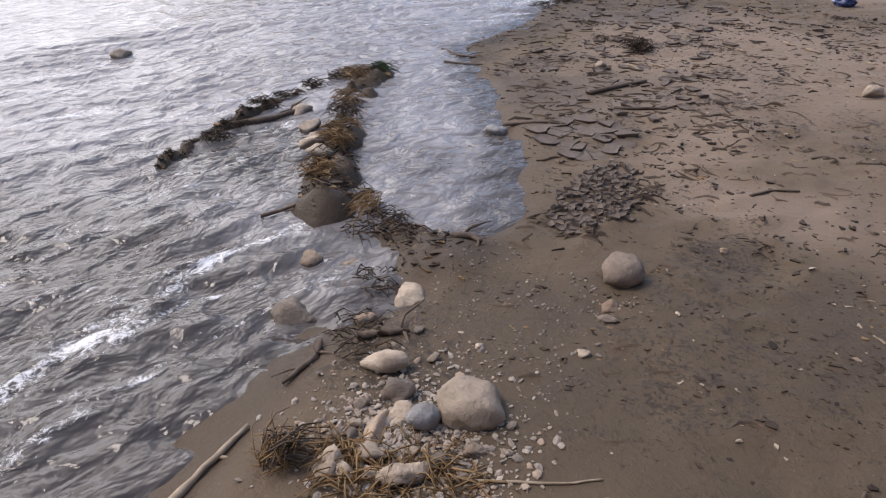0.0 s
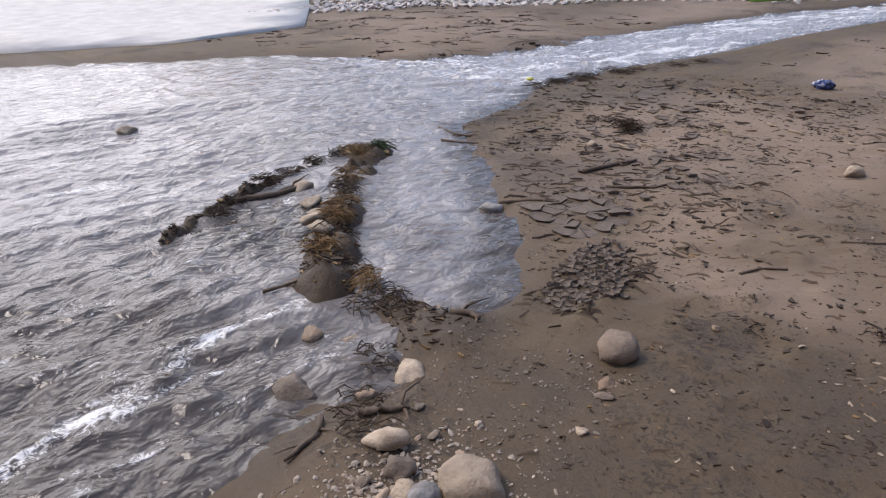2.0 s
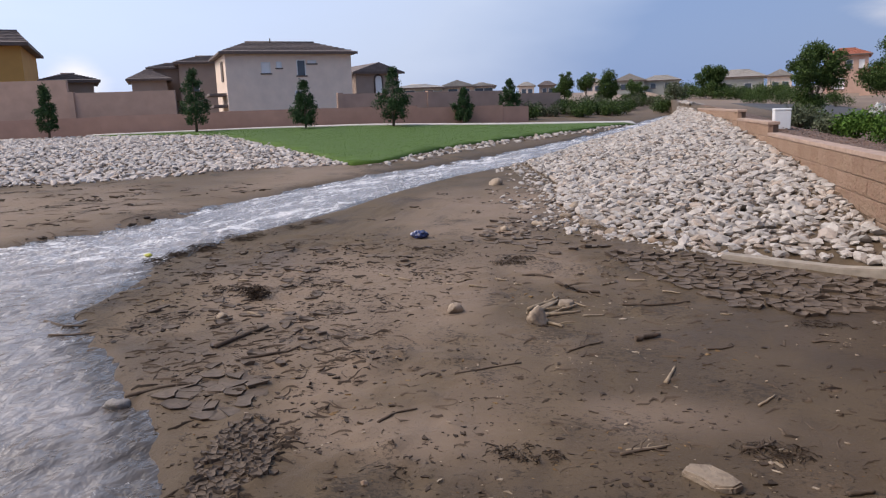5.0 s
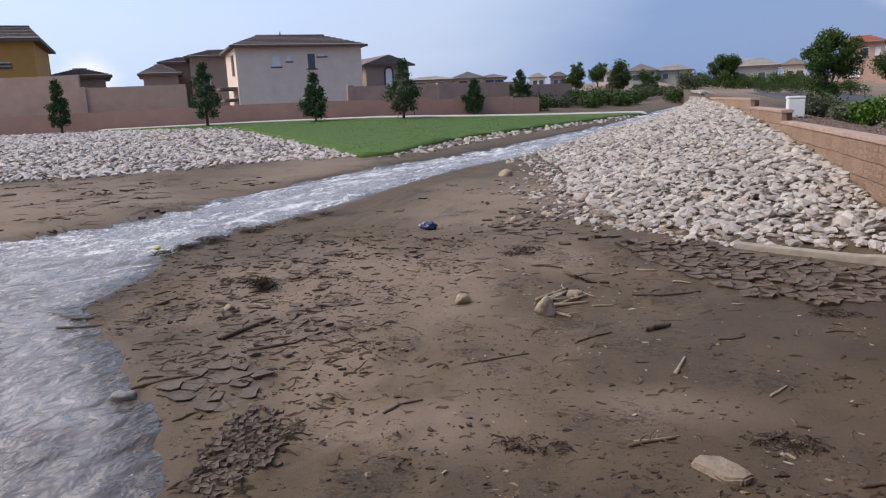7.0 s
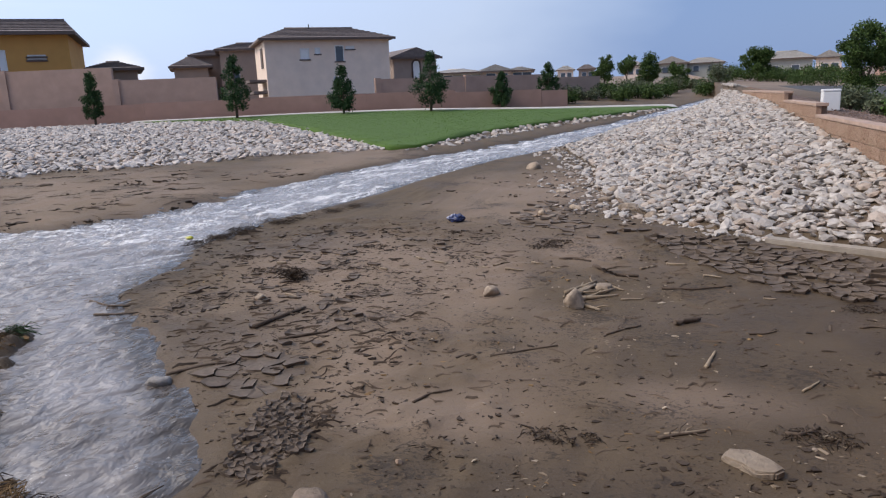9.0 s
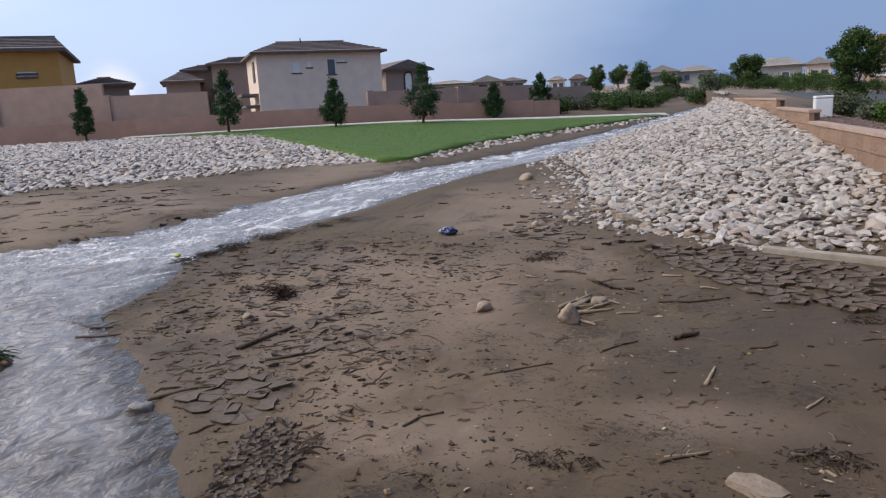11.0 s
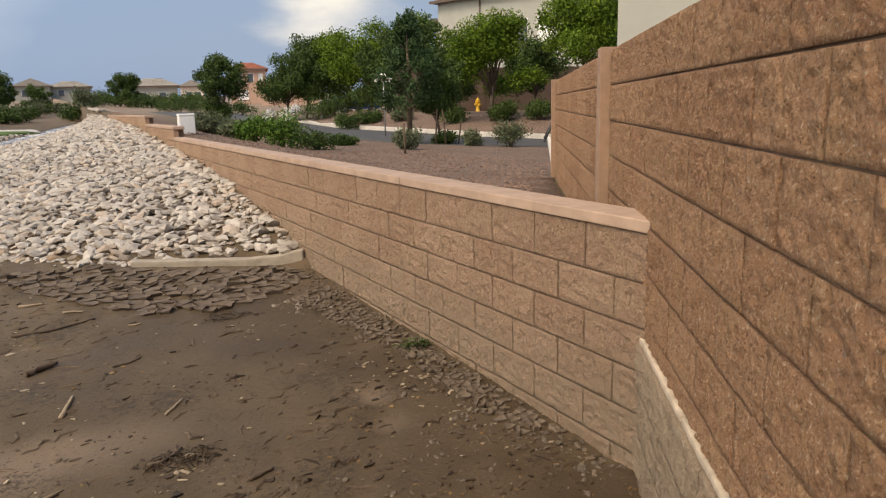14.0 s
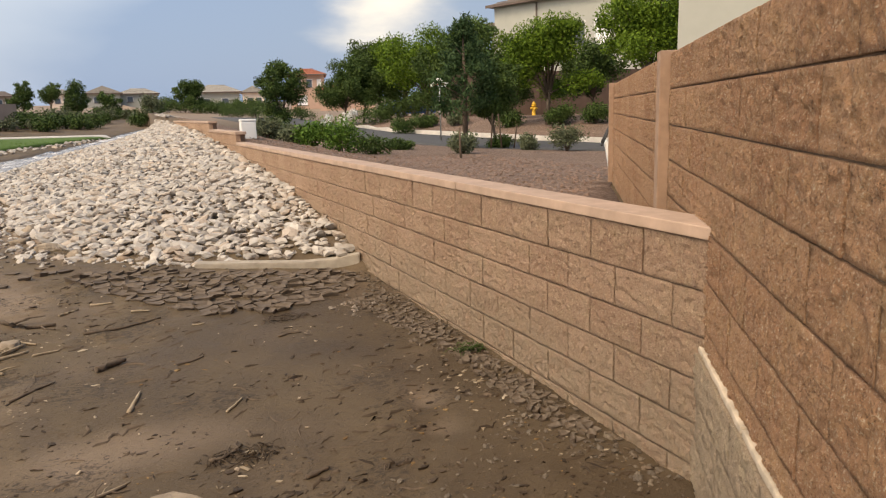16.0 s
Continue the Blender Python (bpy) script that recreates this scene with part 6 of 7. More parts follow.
for k, (x, y) in enumerate(((-4.9, 4.0), (-5.1, 3.7), (-5.1, 3.4), (-5.02, 3.1), (-4.92, 2.8), (-4.8, 2.5), (-4.7, 2.25))):
    strands("root_clump", (x, y), 0.10, 70, 0.12, DEBRIS if k else PINE, 540 + k, "dark sodden roots on the mud ridge", "roots", 0.05, GS, 1.2, 1.0)
for k, (x, y) in enumerate(((-2.75, 2.0), (-2.45, 2.05), (-2.1, 1.45), (-2.0, 1.3), (-3.22, 2.06), (-3.12, 2.20), (-2.80, 2.18), (-2.66, 2.10), (-2.32, 1.72))):
    strands("straw_mat", (x, y), 0.15, 38, 0.11, DEBRIS, 530 + k, "dark sodden roots at the water's edge", "straw", 0.02, GS, 0.7, 0.6)
for k in range(16):
    t = k / 15
    x = float(np.interp(t, [0, 0.35, 0.6, 1], [-5.63, -5.60, -5.40, -4.95])) + 0.10
    y = float(np.interp(t, [0, 0.35, 0.6, 1], [7.05, 7.8, 8.5, 9.6]))
    off = random.Random(550 + k)
    x, y = x + off.uniform(-0.10, 0.22), y + off.uniform(-0.2, 0.2)
    strands("litter_tuft", (x, y), off.uniform(0.06, 0.22), off.randint(14, 55), off.uniform(0.10, 0.28), DEBRIS if k % 3 else WOOD, 550 + k, "dark line of wet twigs at the waterline", "litter", 0.03, "flood litter along the waterline", 1.3, 1.0)
for k, (x, y, n) in enumerate(((-3.44, 5.83, 120), (-1.30, 7.45, 60), (-1.2, 7.65, 40), (-2.9, 6.3, 30), (-3.9, 6.1, 40), (-4.5, 6.6, 40), (-3.2, 7.2, 40), (-4.2, 8.2, 40), (-2.4, 8.0, 30),
                               (0.3, 2.75, 40), (1.4, 5.73, 40), (-0.5, 3.3, 50), (0.75, 2.9, 40), (-1.1, 3.0, 30), (0.7, 3.55, 60))):
    strands("litter_tuft", (x, y), 0.11 if n > 100 else 0.20, n * 2, 0.10 if n > 100 else 0.06, DEBRIS, 580 + k, "small dark tuft of roots and litter", "litter", 0.10 if n > 100 else 0.012, "small litter heaps on the silt",
            rise=1.0 if n > 100 else 0.15)
strands("grass_tuft", (2.33, 4.3), 0.12, 60, 0.07, SHRUB, 599, "sparse green grass at the wall foot", "grass", 0.05)

# a crumpled bag
v = rock_verts(77, BALL3, 18, (1, 0.75, 0.7), 0.1)
v = v * (1 + 0.35 * fbm(v[:, 0] * 2 + 5, v[:, 1] * 2 + v[:, 2] * 3, 2.2, 3, 7))[:, None]
m = Mat("crumpled_film", 0.25)
m.color(m.ramp(m.noise(14, 2), [(0.42, (0.012, 0.018, 0.06)), (0.56, (0.03, 0.05, 0.16)), (0.64, (0.5, 0.5, 0.55))]))
simple("plastic_bag", fast_mesh("plastic_bag", v * 0.105, BALL3[1], m.m, False), m.m, (-2.69, 8.73, gz1(-2.69, 8.73) + 0.035), "crumpled dark blue plastic bag on the silt", "litter")

# a scrap of yellow film at the waterline
v = rock_verts(78, BALL2, 14, (1, 0.7, 0.45), 0.1)
YELLOW_FILM = plain("yellow_film", (0.45, 0.42, 0.03), 0.4)
simple("wrapper", fast_mesh("wrapper", v * 0.06, BALL2[1], YELLOW_FILM, False), YELLOW_FILM, (-5.89, 7.52, max(gz1(-5.89, 7.52), float(water_level(np.array([-5.89]), np.array([7.52]))[0])) + 0.015),
       "crumpled yellow plastic wrapper at the waterline", "litter")

PALE_GRIT = make_stone("pale_grit", (0.40, 0.33, 0.26), (0.20, 0.15, 0.11), island=True, mud=0.5)
for k, (x, y, sz) in enumerate(((-1.58, 0.99, 0.040), (-1.42, 0.93, 0.034), (-1.62, 1.04, 0.030), (-1.30, 1.10, 0.036), (-1.20, 1.10, 0.026), (-1.52, 1.12, 0.028), (-1.68, 1.12, 0.034), (-1.47, 0.88, 0.045),
                                (-1.38, 1.08, 0.030), (-1.22, 1.36, 0.022), (-1.16, 1.26, 0.020), (-1.68, 1.46, 0.030), (-1.85, 1.55, 0.028), (-1.60, 1.62, 0.022))):
    stone(x, y, sz, 80 + k, PALE_STONE if k % 3 else COBBLE, "small pale stone in the gravel" if k % 3 else "small brown stone in the gravel", G1, (1, 0.75, 0.55), 0.25)

# ---------------------------------------------------------------- loose small stuff
def specks(name, n, seed, sampler, lo, hi, mat, label, flat=0.35, sub=0.2, clear=0.03):
    """Many tiny pieces on the ground: bark chips, leaves and grit, each with its own edges."""
    r = np.random.RandomState(seed)
    x, y = sampler(r, n)
    ok = (bank_dist(x, y) > clear) & (x < WALL_X - 0.02)
    x, y = x[ok], y[ok]
    z = ground(x, y)
    s = lo * (hi / lo) ** (r.uniform(0, 1, len(x)) ** 2.2)
    s *= r.uniform(0.6, 1.0, len(s))
    base = np.array([[-1, -0.4, 0], [0.1, -0.6, 0.1], [1, -0.2, 0], [0.8, 0.4, 0.05], [-0.2, 0.55, 0.12], [-0.9, 0.3, 0]])
    vs, fs = [], []
    for k in range(len(x)):
        q = rot_z(r.uniform(0, 6.28)) if r.rand() < 0.5 else rot_z(r.normal(0.15, 0.5))
        top = (base * (r.uniform(0.4, 1.0), r.uniform(0.15, 0.8), flat) + r.uniform(-0.3, 0.3, (6, 3)) * (1, 1, 0.4)) @ q.T * s[k]
        low = top * (0.9, 0.9, 0) - (0, 0, s[k] * sub)
        o = 12 * k
        vs.append(np.concatenate([top + (x[k], y[k], z[k] + s[k] * 0.10), low + (x[k], y[k], z[k])]))
        fs += [(o, o + 1, o + 4, o + 5), (o + 1, o + 2, o + 3, o + 4)]
        fs += [(o + i, o + 6 + i, o + 6 + (i + 1) % 6, o + (i + 1) % 6) for i in range(6)]
    ob = new(name, fast_mesh(name, np.concatenate(vs), np.array(fs), mat, False))
    return tagged(ob, label, "debris", kind="stuff")


def clumpy(cx, cy, rx, ry):
    def f(r, n):
        k = max(6, n // 12)
        px, py = cx + rx * r.uniform(-1, 1, k), cy + ry * r.uniform(-1, 1, k)
        i = r.randint(0, k, n)
        return px[i] + r.normal(0, 0.12, n), py[i] + r.normal(0, 0.10, n)
    return f


specks("bark_chips", 1700, 601, clumpy(-3.6, 6.0, 2.0, 3.0), 0.008, 0.06, DEBRIS, "dark wet bark chips and leaf litter")
specks("bark_chips", 800, 602, clumpy(-0.6, 3.4, 2.0, 1.3), 0.008, 0.045, DEBRIS, "dark wet bark chips and leaf litter")
specks("bark_chips", 600, 603, clumpy(-0.2, 6.0, 2.2, 2.0), 0.008, 0.05, DEBRIS, "dark wet bark chips and leaf litter")
specks("bark_chips", 360, 604, clumpy(-10.5, 10.5, 3.0, 3.5), 0.03, 0.14, DEBRIS, "dark wet litter on the far bank")
specks("bark_chips", 200, 605, clumpy(-2.4, 11.0, 2.0, 2.5), 0.03, 0.10, DEBRIS, "dark wet litter near the bend")
specks("bark_chips", 300, 606, clumpy(1.2, 2.6, 1.2, 0.6), 0.008, 0.04, DEBRIS, "dark crumbs of mud and bark")
def streaky(cx, cy, rx, ry, heading):
    """Litter dropped in short lines along the last current."""
    def f(r, n):
        k = max(5, n // 16)
        px, py = cx + rx * r.uniform(-1, 1, k), cy + ry * r.uniform(-1, 1, k)
        i = r.randint(0, k, n)
        u, v = r.normal(0, 0.16, n), r.normal(0, 0.025, n)
        return px[i] + u * math.cos(heading) - v * math.sin(heading), py[i] + u * math.sin(heading) + v * math.cos(heading)
    return f


specks("bark_chips", 900, 621, streaky(-0.6, 2.6, 1.3, 0.9, 0.55), 0.005, 0.030, DEBRIS, "dark crumbs of bark in short lines")
specks("bark_chips", 900, 622, streaky(-3.2, 4.9, 1.3, 1.4, 0.7), 0.006, 0.045, DEBRIS, "dark crumbs of bark in short lines")
specks("bark_chips", 700, 623, streaky(-3.6, 7.0, 1.7, 1.6, 0.3), 0.008, 0.055, DEBRIS, "dark crumbs of bark in short lines")
specks("bark_chips", 260, 624, streaky(0.6, 4.6, 1.6, 1.6, 0.5), 0.005, 0.035, DEBRIS, "dark crumbs of bark in short lines")
specks("bark_chips", 700, 631, clumpy(-0.2, 2.5, 1.3, 0.9), 0.005, 0.032, DEBRIS, "dark crumbs of bark on the silt")
specks("bark_chips", 900, 633, lambda r, n: (WALL_X - 0.03 - np.abs(r.normal(0, 0.26, n)), 2.4 + 4.6 * r.uniform(0, 1, n)), 0.008, 0.045, DEBRIS, "dark leaf litter along the wall foot")
specks("wood_chips", 220, 632, clumpy(1.6, 3.0, 0.7, 1.0), 0.006, 0.030, STRAW, "pale wood chips near the wall")
specks("bark_chips", 500, 625, streaky(1.2, 2.6, 1.1, 0.5, 0.4), 0.005, 0.030, DEBRIS, "dark crumbs of bark in short lines")
specks("bark_chips", 1300, 626, streaky(-1.2, 3.6, 2.0, 2.0, 0.35), 0.004, 0.022, DEBRIS, "dark crumbs of bark in short lines")
specks("bark_chips", 1100, 627, streaky(-0.9, 6.4, 2.6, 2.0, 0.1), 0.006, 0.040, DEBRIS, "dark crumbs of bark in short lines")
specks("bark_chips", 700, 628, streaky(-9.5, 10.5, 3.4, 3.0, 0.9), 0.02, 0.12, DEBRIS, "dark wet litter in lines on the far bank")
specks("bark_chips", 900, 629, streaky(0.2, 1.9, 1.6, 0.7, 0.4), 0.004, 0.020, DEBRIS, "dark crumbs of bark in short lines")
specks("wood_chips", 300, 630, clumpy(-0.4, 3.0, 2.2, 1.8), 0.006, 0.030, STRAW, "pale wood chips on the silt")
for k, (n, cx, cy, rx, ry) in enumerate(((900, -3.3, 4.9, 1.2, 1.2), (900, -3.4, 6.6, 1.5, 1.3), (500, -2.4, 7.6, 1.2, 1.0), (500, -2.3, 3.9, 0.7, 0.8), (500, 0.2, 2.7, 1.6, 0.7), (400, 1.8, 2.9, 0.6, 1.2))):
    specks("bark_chips", n, 640 + k, clumpy(cx, cy, rx, ry), 0.008, 0.055, DEBRIS, "dark wet bark chips and root litter")
for k, (n, cx, cy, rx, ry) in enumerate(((130, -3.2, 5.4, 1.3, 1.6), (110, -1.4, 6.6, 1.8, 1.2), (90, 0.2, 5.6, 1.4, 1.2), (120, -0.6, 2.6, 1.6, 0.8), (110, 1.9, 3.2, 0.5, 1.2))):
    specks("wood_chips", n, 650 + k, clumpy(cx, cy, rx, ry), 0.010, 0.045, PALE_CHIP, "pale splinters and dry leaves on the silt")


def along_bar(line, spread):
    """Places scattered close to a line."""
    def f(r, n):
        pts = np.array(line)
        k, t = r.randint(0, len(pts) - 1, n), r.uniform(0, 1, n)[:, None]
        q = pts[k] * (1 - t) + pts[k + 1] * t + r.normal(0, spread, (n, 2))
        return q[:, 0], q[:, 1]
    return f


for k, (line, spread) in enumerate(((BAR, 0.11), (BAR_ARC, 0.06), (BAR_NEAR, 0.14))):
    specks("bark_chips", 420, 660 + k, along_bar(line, spread), 0.012, 0.07, DEBRIS, "dark sodden bark and roots on the debris bar", 0.6, clear=-9)
    specks("wood_chips", 190 if k == 0 else 60, 670 + k, along_bar(line, spread), 0.012, 0.07, STRAW, "brown straw and wood chips on the debris bar", 0.6, clear=-9)
specks("wood_chips", 160, 607, clumpy(-2.0, 5.5, 3.0, 3.0), 0.012, 0.06, STRAW, "pale wood chips on the silt")


def pebbles(name, n, seed, sampler, lo, hi, mat, label):
    r = np.random.RandomState(seed)
    x, y = sampler(r, n)
    ok = (bank_dist(x, y) > -0.02) & (x < WALL_X - 0.01)
    x, y = x[ok], y[ok]
    z = ground(x, y)
    rad = lo * (hi / lo) ** (r.uniform(0, 1, len(x)) ** 2)
    ob = scatter_rocks(name, [(a, b, c + d * 0.15, d, int(e)) for a, b, c, d, e in zip(x, y, z, rad, r.randint(0, 9999, len(x)))], mat, label)
    ob["category"] = "pebbles"
    return ob


def at_foot(y0, y1, w):
    return lambda r, n: (WALL_X - np.abs(r.normal(0, w, n)) - 0.02, r.uniform(y0, y1, n))


pebbles("pebbles", 800, 618, lambda r, n: (r.normal(-1.45, 0.17, n), r.normal(1.08, 0.12, n)), 0.005, 0.020, PALE_GRIT, "pale grit between the stones")
pebbles("pebbles", 1100, 611, lambda r, n: (r.normal(-1.42, 0.20, n), r.normal(1.15, 0.18, n)), 0.005, 0.020, PALE_GRIT, "wet gravel around the stones")
pebbles("pebbles", 700, 612, lambda r, n: (r.uniform(-2.1, -1.2, n), r.uniform(1.2, 2.3, n)), 0.004, 0.012, PEBBLE, "scattered gravel at the stream edge")
pebbles("pebbles", 850, 613, at_foot(2.4, 6.9, 0.20), 0.008, 0.030, CRUMB, "grit and mud crumbs along the wall foot")
pebbles("pebbles", 300, 614, clumpy(1.5, 2.7, 0.9, 0.7), 0.006, 0.022, CRUMB, "grit and mud crumbs by the corner")
pebbles("pebbles", 70, 615, lambda r, n: (r.normal(2.03, 0.10, n), r.normal(5.75, 0.14, n)), 0.010, 0.035, PEBBLE, "little heap of gravel")
pebbles("pebbles", 160, 616, lambda r, n: (r.uniform(-2.5, 1.5, n), r.uniform(2.0, 8.0, n)), 0.006, 0.020, PALE_STONE, "scattered pale pebbles on the silt")
def toe(r, n):
    y = 7.6 + 11 * r.uniform(0, 1, n) ** 1.6
    return np.interp(y, EDGE_Y, EDGE_X) - np.abs(r.normal(0, 0.28, n)) * np.clip((y - 7) / 2, 0.3, 1.4), y


pebbles("pebbles", 420, 619, toe, 0.03, 0.10, RIPRAP, "loose pale stones strewn from the riprap")
pebbles("pebbles", 260, 617, lambda r, n: (r.uniform(-1.9, 0.9, n), 8.6 + r.uniform(0, 3.5, n)), 0.02, 0.07, PEBBLE, "small stones at the foot of the riprap")

# blades of grass over the front of the lawn
r = np.random.RandomState(9)
X, Y = r.uniform(-22, 0, 60000), r.uniform(17.5, 37, 60000)
ok = inside([(-23.2, 27.4), (-16.2, 26.1), (-9.9, 20.5), (-7.1, 17.8), (-6.6, 18.7), (-6.0, 22.6), (-4.1, 27.6), (-1.5, 34), (-6, 34.4), (-14, 31.0)], X, Y)
X, Y = X[ok], Y[ok]
Z = ground(X, Y, False) + 0.06
n = len(X)
a = r.uniform(0, 6.28, n)
w, h = 0.02 * r.uniform(0.6, 1.6, n), r.uniform(0.010, 0.030, n)
V = np.stack([np.stack([X - w * np.cos(a), Y - w * np.sin(a), Z], -1), np.stack([X + w * np.cos(a), Y + w * np.sin(a), Z], -1),
              np.stack([X + r.normal(0, 0.02, n), Y + r.normal(0, 0.02, n), Z + h], -1)], 1).reshape(-1, 3)
tagged(new("grass_blades", fast_mesh("grass_blades", V, np.arange(n * 3).reshape(-1, 3), GRASS, False)), "short green lawn grass blades", "grass", kind="stuff")

# ---------------------------------------------------------------- dried, curled mud plates
def clip_half(ring, px, py, nx_, ny_):
    """The part of a convex ring on the near side of a line."""
    out = []
    for (ax, ay), (bx, by) in zip(ring, ring[1:] + ring[:1]):
        da, db = (ax - px) * nx_ + (ay - py) * ny_, (bx - px) * nx_ + (by - py) * ny_
        if da <= 0:
            out.append((ax, ay))
        if da * db < 0:
            t = da / (da - db)
            out.append((ax + (bx - ax) * t, ay + (by - ay) * t))
    return out


def cracked(name, poly, cell, seed, label, curl=0.02, gap=0.94, limit=300, skip=0.12, stretch=1.0):
    """Plates of a drying crust: uneven cells, each a thin shell that has curled up off the ground at its rim."""
    t = thing(name, (0, 0, 0), label, "mud crust", kind="structure")
    px, py = [p[0] for p in poly], [p[1] for p in poly]
    rg = np.random.RandomState(seed)
    step = cell * 1.75
    X, Y = np.meshgrid(np.arange(min(px) - step, max(px) + 2 * step, step * stretch), np.arange(min(py) - step, max(py) + 2 * step, step))
    X = (X + rg.uniform(-0.42, 0.42, X.shape) * step * stretch).ravel()
    Y = (Y + rg.uniform(-0.42, 0.42, Y.shape) * step).ravel()
    made = 0
    for i in np.nonzero(inside(poly, X, Y))[0]:
        if made >= limit or rg.rand() < skip:
            continue
        x, y = X[i], Y[i]
        r = 2.2 * step
        ring = [(x - r, y - r), (x + r, y - r), (x + r, y + r), (x - r, y + r)]
        for j in np.argsort((X - x) ** 2 + (Y - y) ** 2)[1:16]:
            ring = clip_half(ring, (x + X[j]) / 2, (y + Y[j]) / 2, X[j] - x, Y[j] - y)
        # split the long sides, so that the rim bends
        fine = []
        for a, b in zip(ring, ring[1:] + ring[:1]):
            fine.append(a)
            if math.dist(a, b) > step * 0.5:
                w = math.dist(a, b) * 0.07
                fine.append(((a[0] + b[0]) / 2 + rg.uniform(-w, w), (a[1] + b[1]) / 2 + rg.uniform(-w, w)))
        n = len(fine)
        if n < 5:
            continue
        mx, my = sum(p[0] for p in fine) / n, sum(p[1] for p in fine) / n
        low, lift = 0.005 + 0.006 * rg.rand(), curl * rg.uniform(0.35, 1.25)
        phase, tx, ty = rg.uniform(0, 6.28), rg.normal(0, 0.09), rg.normal(0, 0.09)
        up = [low + lift * (0.6 + 0.4 * math.sin(phase + 2 * math.atan2(p[1] - my, p[0] - mx))) + (p[0] - mx) * tx + (p[1] - my) * ty for p in fine]
        rim = [(p[0] - mx, p[1] - my) for p in fine]
        vs = [(0, 0, low)] + [(a * 0.62, b * 0.62, low + 0.18 * (h - low)) for (a, b), h in zip(rim, up)]
        vs += [(a * gap, b * gap, h) for (a, b), h in zip(rim, up)] + [(a * gap * 0.99, b * gap * 0.99, h - 0.006) for (a, b), h in zip(rim, up)]
        vs += [(a * 0.72, b * 0.72, -0.012) for a, b in rim]
        fs = []
        for k in range(n):
            m = (k + 1) % n
            fs += [(0, 1 + k, 1 + m)] + [(1 + q * n + k, 1 + (q + 1) * n + k, 1 + (q + 1) * n + m, 1 + q * n + m) for q in range(3)]
        ob = link_mesh("mud_plate", vs, fs, CRUST, t, smooth=False)
        ob.location = (mx, my, gz1(mx, my))
        made += 1
    return t


cm_ = Mat("mud_crust", 0.75, 0, 0.3)
cc = cm_.ramp(cm_.noise(20, 5, 0.65), [(0.3, (0.10, 0.073, 0.053)), (0.7, (0.175, 0.132, 0.097))])
cm_.color(cm_.mix(cm_.math("MULTIPLY", cm_.random(), 0.4), cc, (0.085, 0.064, 0.050)))
cm_.bump(cm_.noise(80, 4), 0.4, 0.004)
CRUST = cm_.m
cracked("cracked_mud", [(0.0, 8.15), (0.75, 7.80), (1.5, 7.42), (2.35, 6.98), (2.3, 6.5), (1.9, 6.15), (1.3, 5.95), (0.85, 6.15), (0.45, 6.6), (0.05, 7.3), (-0.3, 7.9)], 0.052, 5,
        "cracked, curling mud crust below the kerb", 0.022, 0.93, 330, 0.12, 1.55)
cracked("cracked_mud", [(-2.25, 3.36), (-2.05, 3.50), (-1.86, 3.15), (-1.72, 2.86), (-1.84, 2.58), (-2.04, 2.58), (-2.16, 2.90)], 0.026, 6, "dark cracked mud crust beside the pool", 0.016, 0.9, 300, 0.10)
cracked("cracked_mud", [(-3.0, 3.62), (-2.95, 4.05), (-2.50, 4.1), (-2.2, 3.60), (-2.4, 3.40), (-2.7, 3.45)], 0.075, 7, "cracked mud crust in large plates", 0.004, 0.965, 120, 0.15)
cracked("cracked_mud", [(-4.35, 5.35), (-3.85, 4.45), (-3.1, 4.15), (-2.4, 4.2), (-2.2, 5.3), (-2.9, 6.1), (-3.9, 6.1)], 0.042, 8, "broken, half-buried mud crust among clods", 0.012, 0.9, 160, 0.86, 1.6)
cracked("cracked_mud", [(-4.9, 7.7), (-4.8, 6.5), (-3.6, 6.2), (-2.5, 6.5), (-2.3, 7.6), (-3.4, 8.2)], 0.048, 9, "broken, half-buried mud crust near the bend", 0.013, 0.9, 140, 0.88, 1.8)
cracked("cracked_mud", [(-2.1, 8.4), (-1.9, 10.5), (-1.0, 9.6), (-0.2, 8.3), (-0.9, 7.9)], 0.055, 10, "broken mud crust at the foot of the riprap", 0.014, 0.9, 100, 0.75, 1.8)

cracked("cracked_mud", [(1.98, 6.0), (2.40, 6.2), (2.44, 4.6), (2.44, 2.9), (2.22, 2.9), (2.20, 4.2)], 0.026, 11, "curled flakes of mud crust along the wall foot", 0.016, 0.88, 300, 0.35, 1.3)

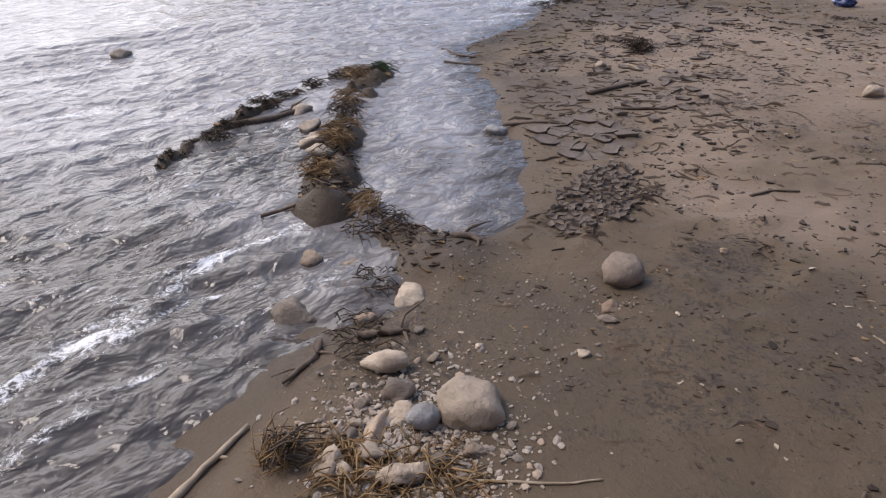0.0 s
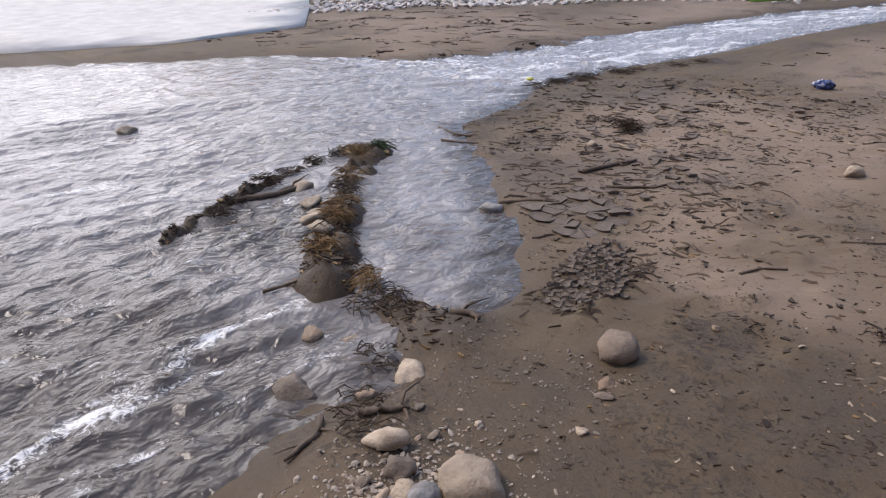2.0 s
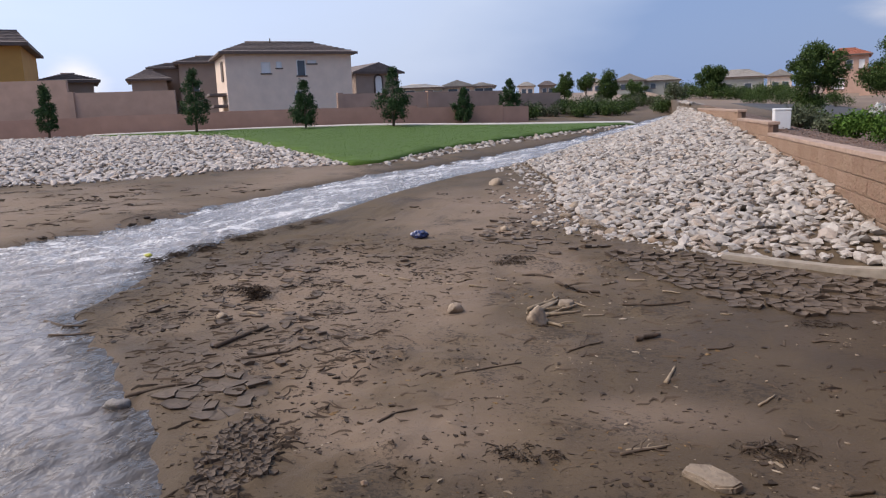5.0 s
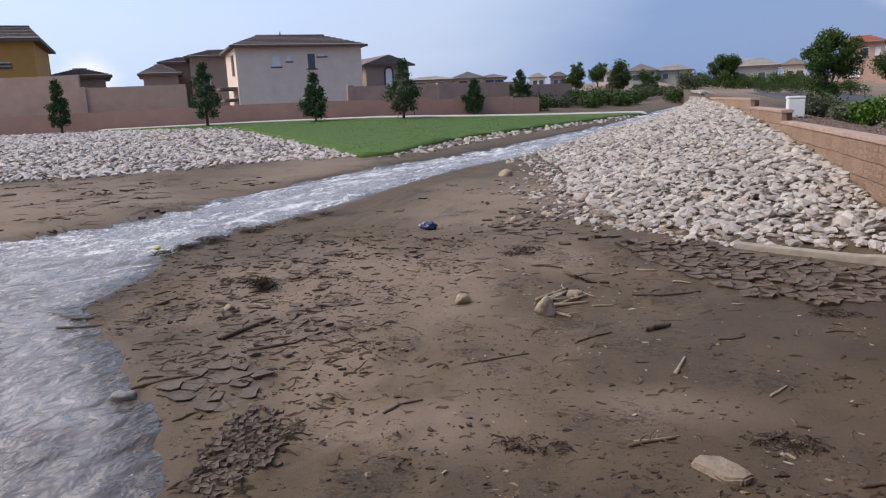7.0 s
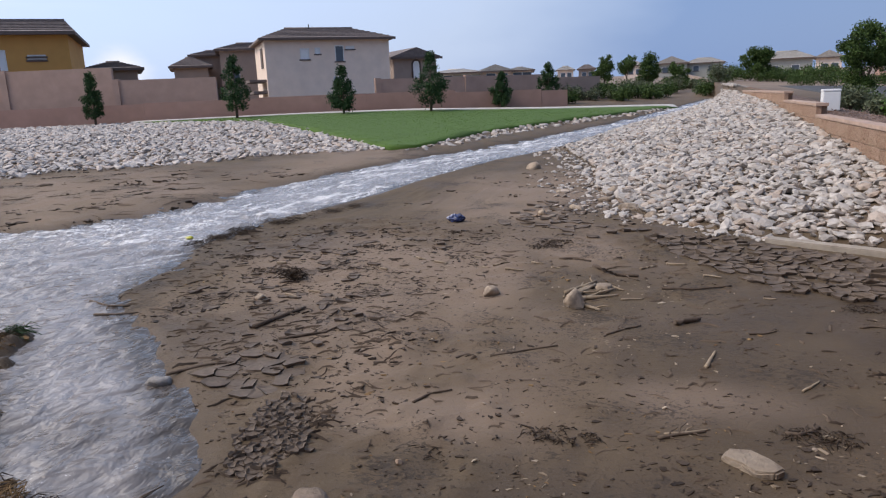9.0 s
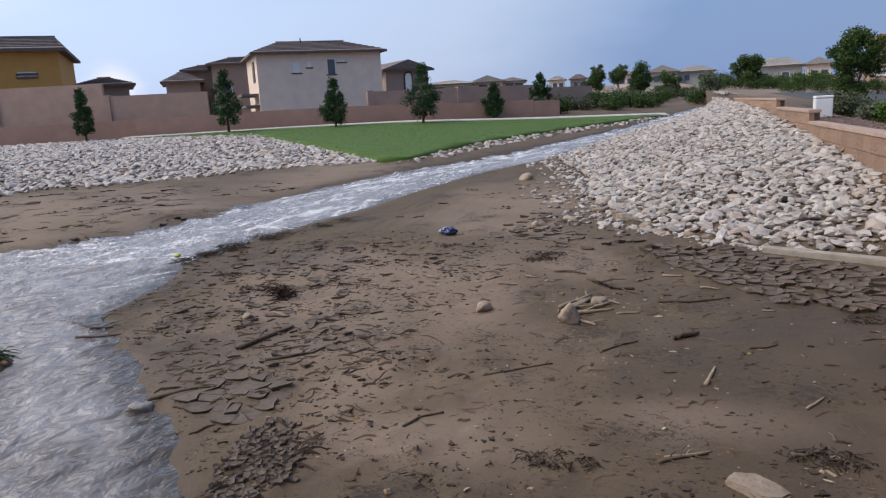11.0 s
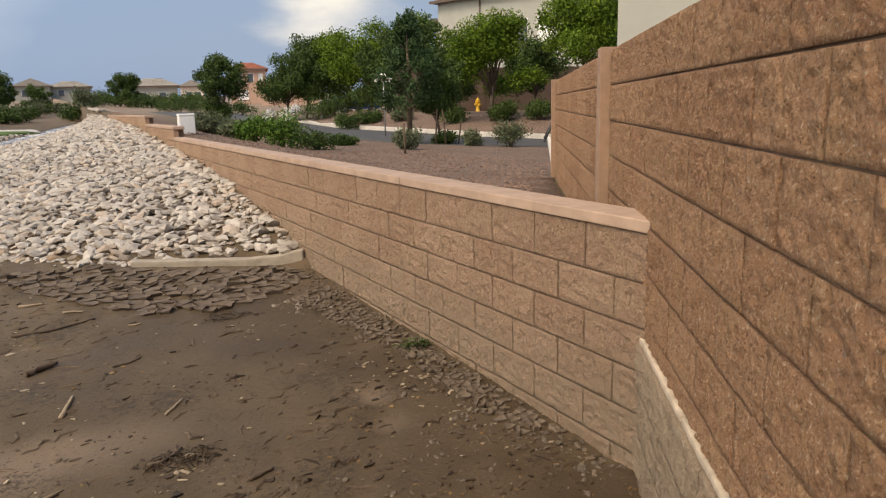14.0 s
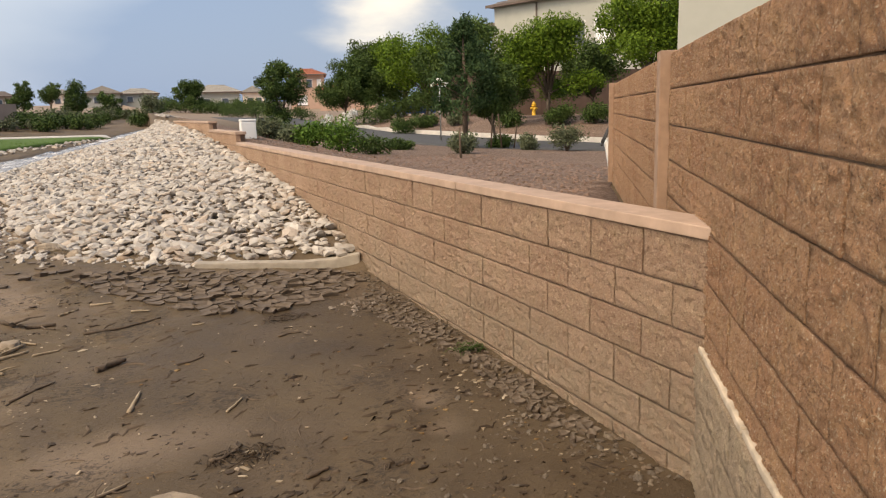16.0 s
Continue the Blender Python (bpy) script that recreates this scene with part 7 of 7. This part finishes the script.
# short dark twigs and roots pressed into the silt
def twigs(name, n, seed, cx, cy, rx, ry, length, mat, label):
    r = np.random.RandomState(seed)
    vs, fs = [], []
    X, Y = cx + rx * r.uniform(-1, 1, n), cy + ry * r.uniform(-1, 1, n)
    ok = (bank_dist(X, Y) > 0.04) & (X < WALL_X - 0.05)
    for x, y in zip(X[ok], Y[ok]):
        a = r.normal(0.25, 0.5) if r.rand() < 0.5 else r.uniform(0, 3.14)
        ln, w = length * r.uniform(0.25, 1.0), r.uniform(0.003, 0.009)
        u = np.linspace(-0.5, 0.5, 5)
        bend = r.normal(0, 0.7)
        px = x + ln * (u * math.cos(a) - bend * (u * u) * math.sin(a)) + r.normal(0, w, 5)
        py = y + ln * (u * math.sin(a) + bend * (u * u) * math.cos(a)) + r.normal(0, w, 5)
        pz = ground(px, py)
        nx_, ny_ = -math.sin(a), math.cos(a)
        o = sum(len(v) for v in vs)
        taper = np.array([0.5, 1, 1, 0.8, 0.3]) * w
        ring = []
        for k in range(5):
            ring += [(px[k] - nx_ * taper[k], py[k] - ny_ * taper[k], pz[k] - 0.002), (px[k], py[k], pz[k] + taper[k] * 1.7), (px[k] + nx_ * taper[k], py[k] + ny_ * taper[k], pz[k] - 0.002)]
        vs.append(np.array(ring))
        for k in range(4):
            b = o + 3 * k
            fs += [(b, b + 3, b + 4, b + 1), (b + 1, b + 4, b + 5, b + 2)]
    tagged(new(name, fast_mesh(name, np.concatenate(vs), np.array(fs), mat)), label, "twigs", kind="stuff")


twigs("twigs", 210, 701, -3.4, 6.0, 1.7, 2.3, 0.20, DEBRIS, "short dark twigs pressed into the silt")
twigs("twigs", 130, 702, -0.3, 6.0, 1.9, 2.2, 0.18, WOOD, "short dark twigs pressed into the silt")
twigs("twigs", 150, 703, -0.2, 3.0, 1.9, 1.5, 0.13, WOOD, "short dark twigs pressed into the silt")
twigs("twigs", 150, 704, -2.6, 4.1, 0.9, 1.1, 0.18, DEBRIS, "dark roots pressed into the mud beside the pool")
twigs("twigs", 160, 705, -10.0, 10.5, 3.0, 3.0, 0.5, WOOD, "dark twigs along the far bank")
twigs("twigs", 130, 706, 1.6, 3.4, 0.8, 1.4, 0.12, DEBRIS, "dark roots and crumbs near the wall")
twigs("twigs", 120, 707, -1.93, 2.95, 0.20, 0.42, 0.16, DEBRIS, "dark roots caught in the cracked crust")

# loose gravel over the planting bed behind the low wall
RED_PEBBLE = make_stone("red_gravel_stones", (0.27, 0.175, 0.13), (0.16, 0.10, 0.075), island=True, mud=0.6)
r = np.random.RandomState(77)
X, Y = r.uniform(2.7, 9.0, 9000), r.uniform(3.2, 17.0, 9000)
ok = inside([(2.72, 3.0), (4.2, 5.5), (6.2, 8.3), (9, 11), (9, 17), (2.72, 17)], X, Y)
X, Y = X[ok][:3600], Y[ok][:3600]
Z = ground(X, Y, False) + 0.035
ob = scatter_rocks("gravel_stones", [(a, b, c, d, int(e)) for a, b, c, d, e in zip(X, Y, Z, r.uniform(0.012, 0.035, len(X)), r.randint(0, 9999, len(X)))], RED_PEBBLE,
                   "loose reddish gravel stones on the planting bed")
ob["category"] = "gravel"
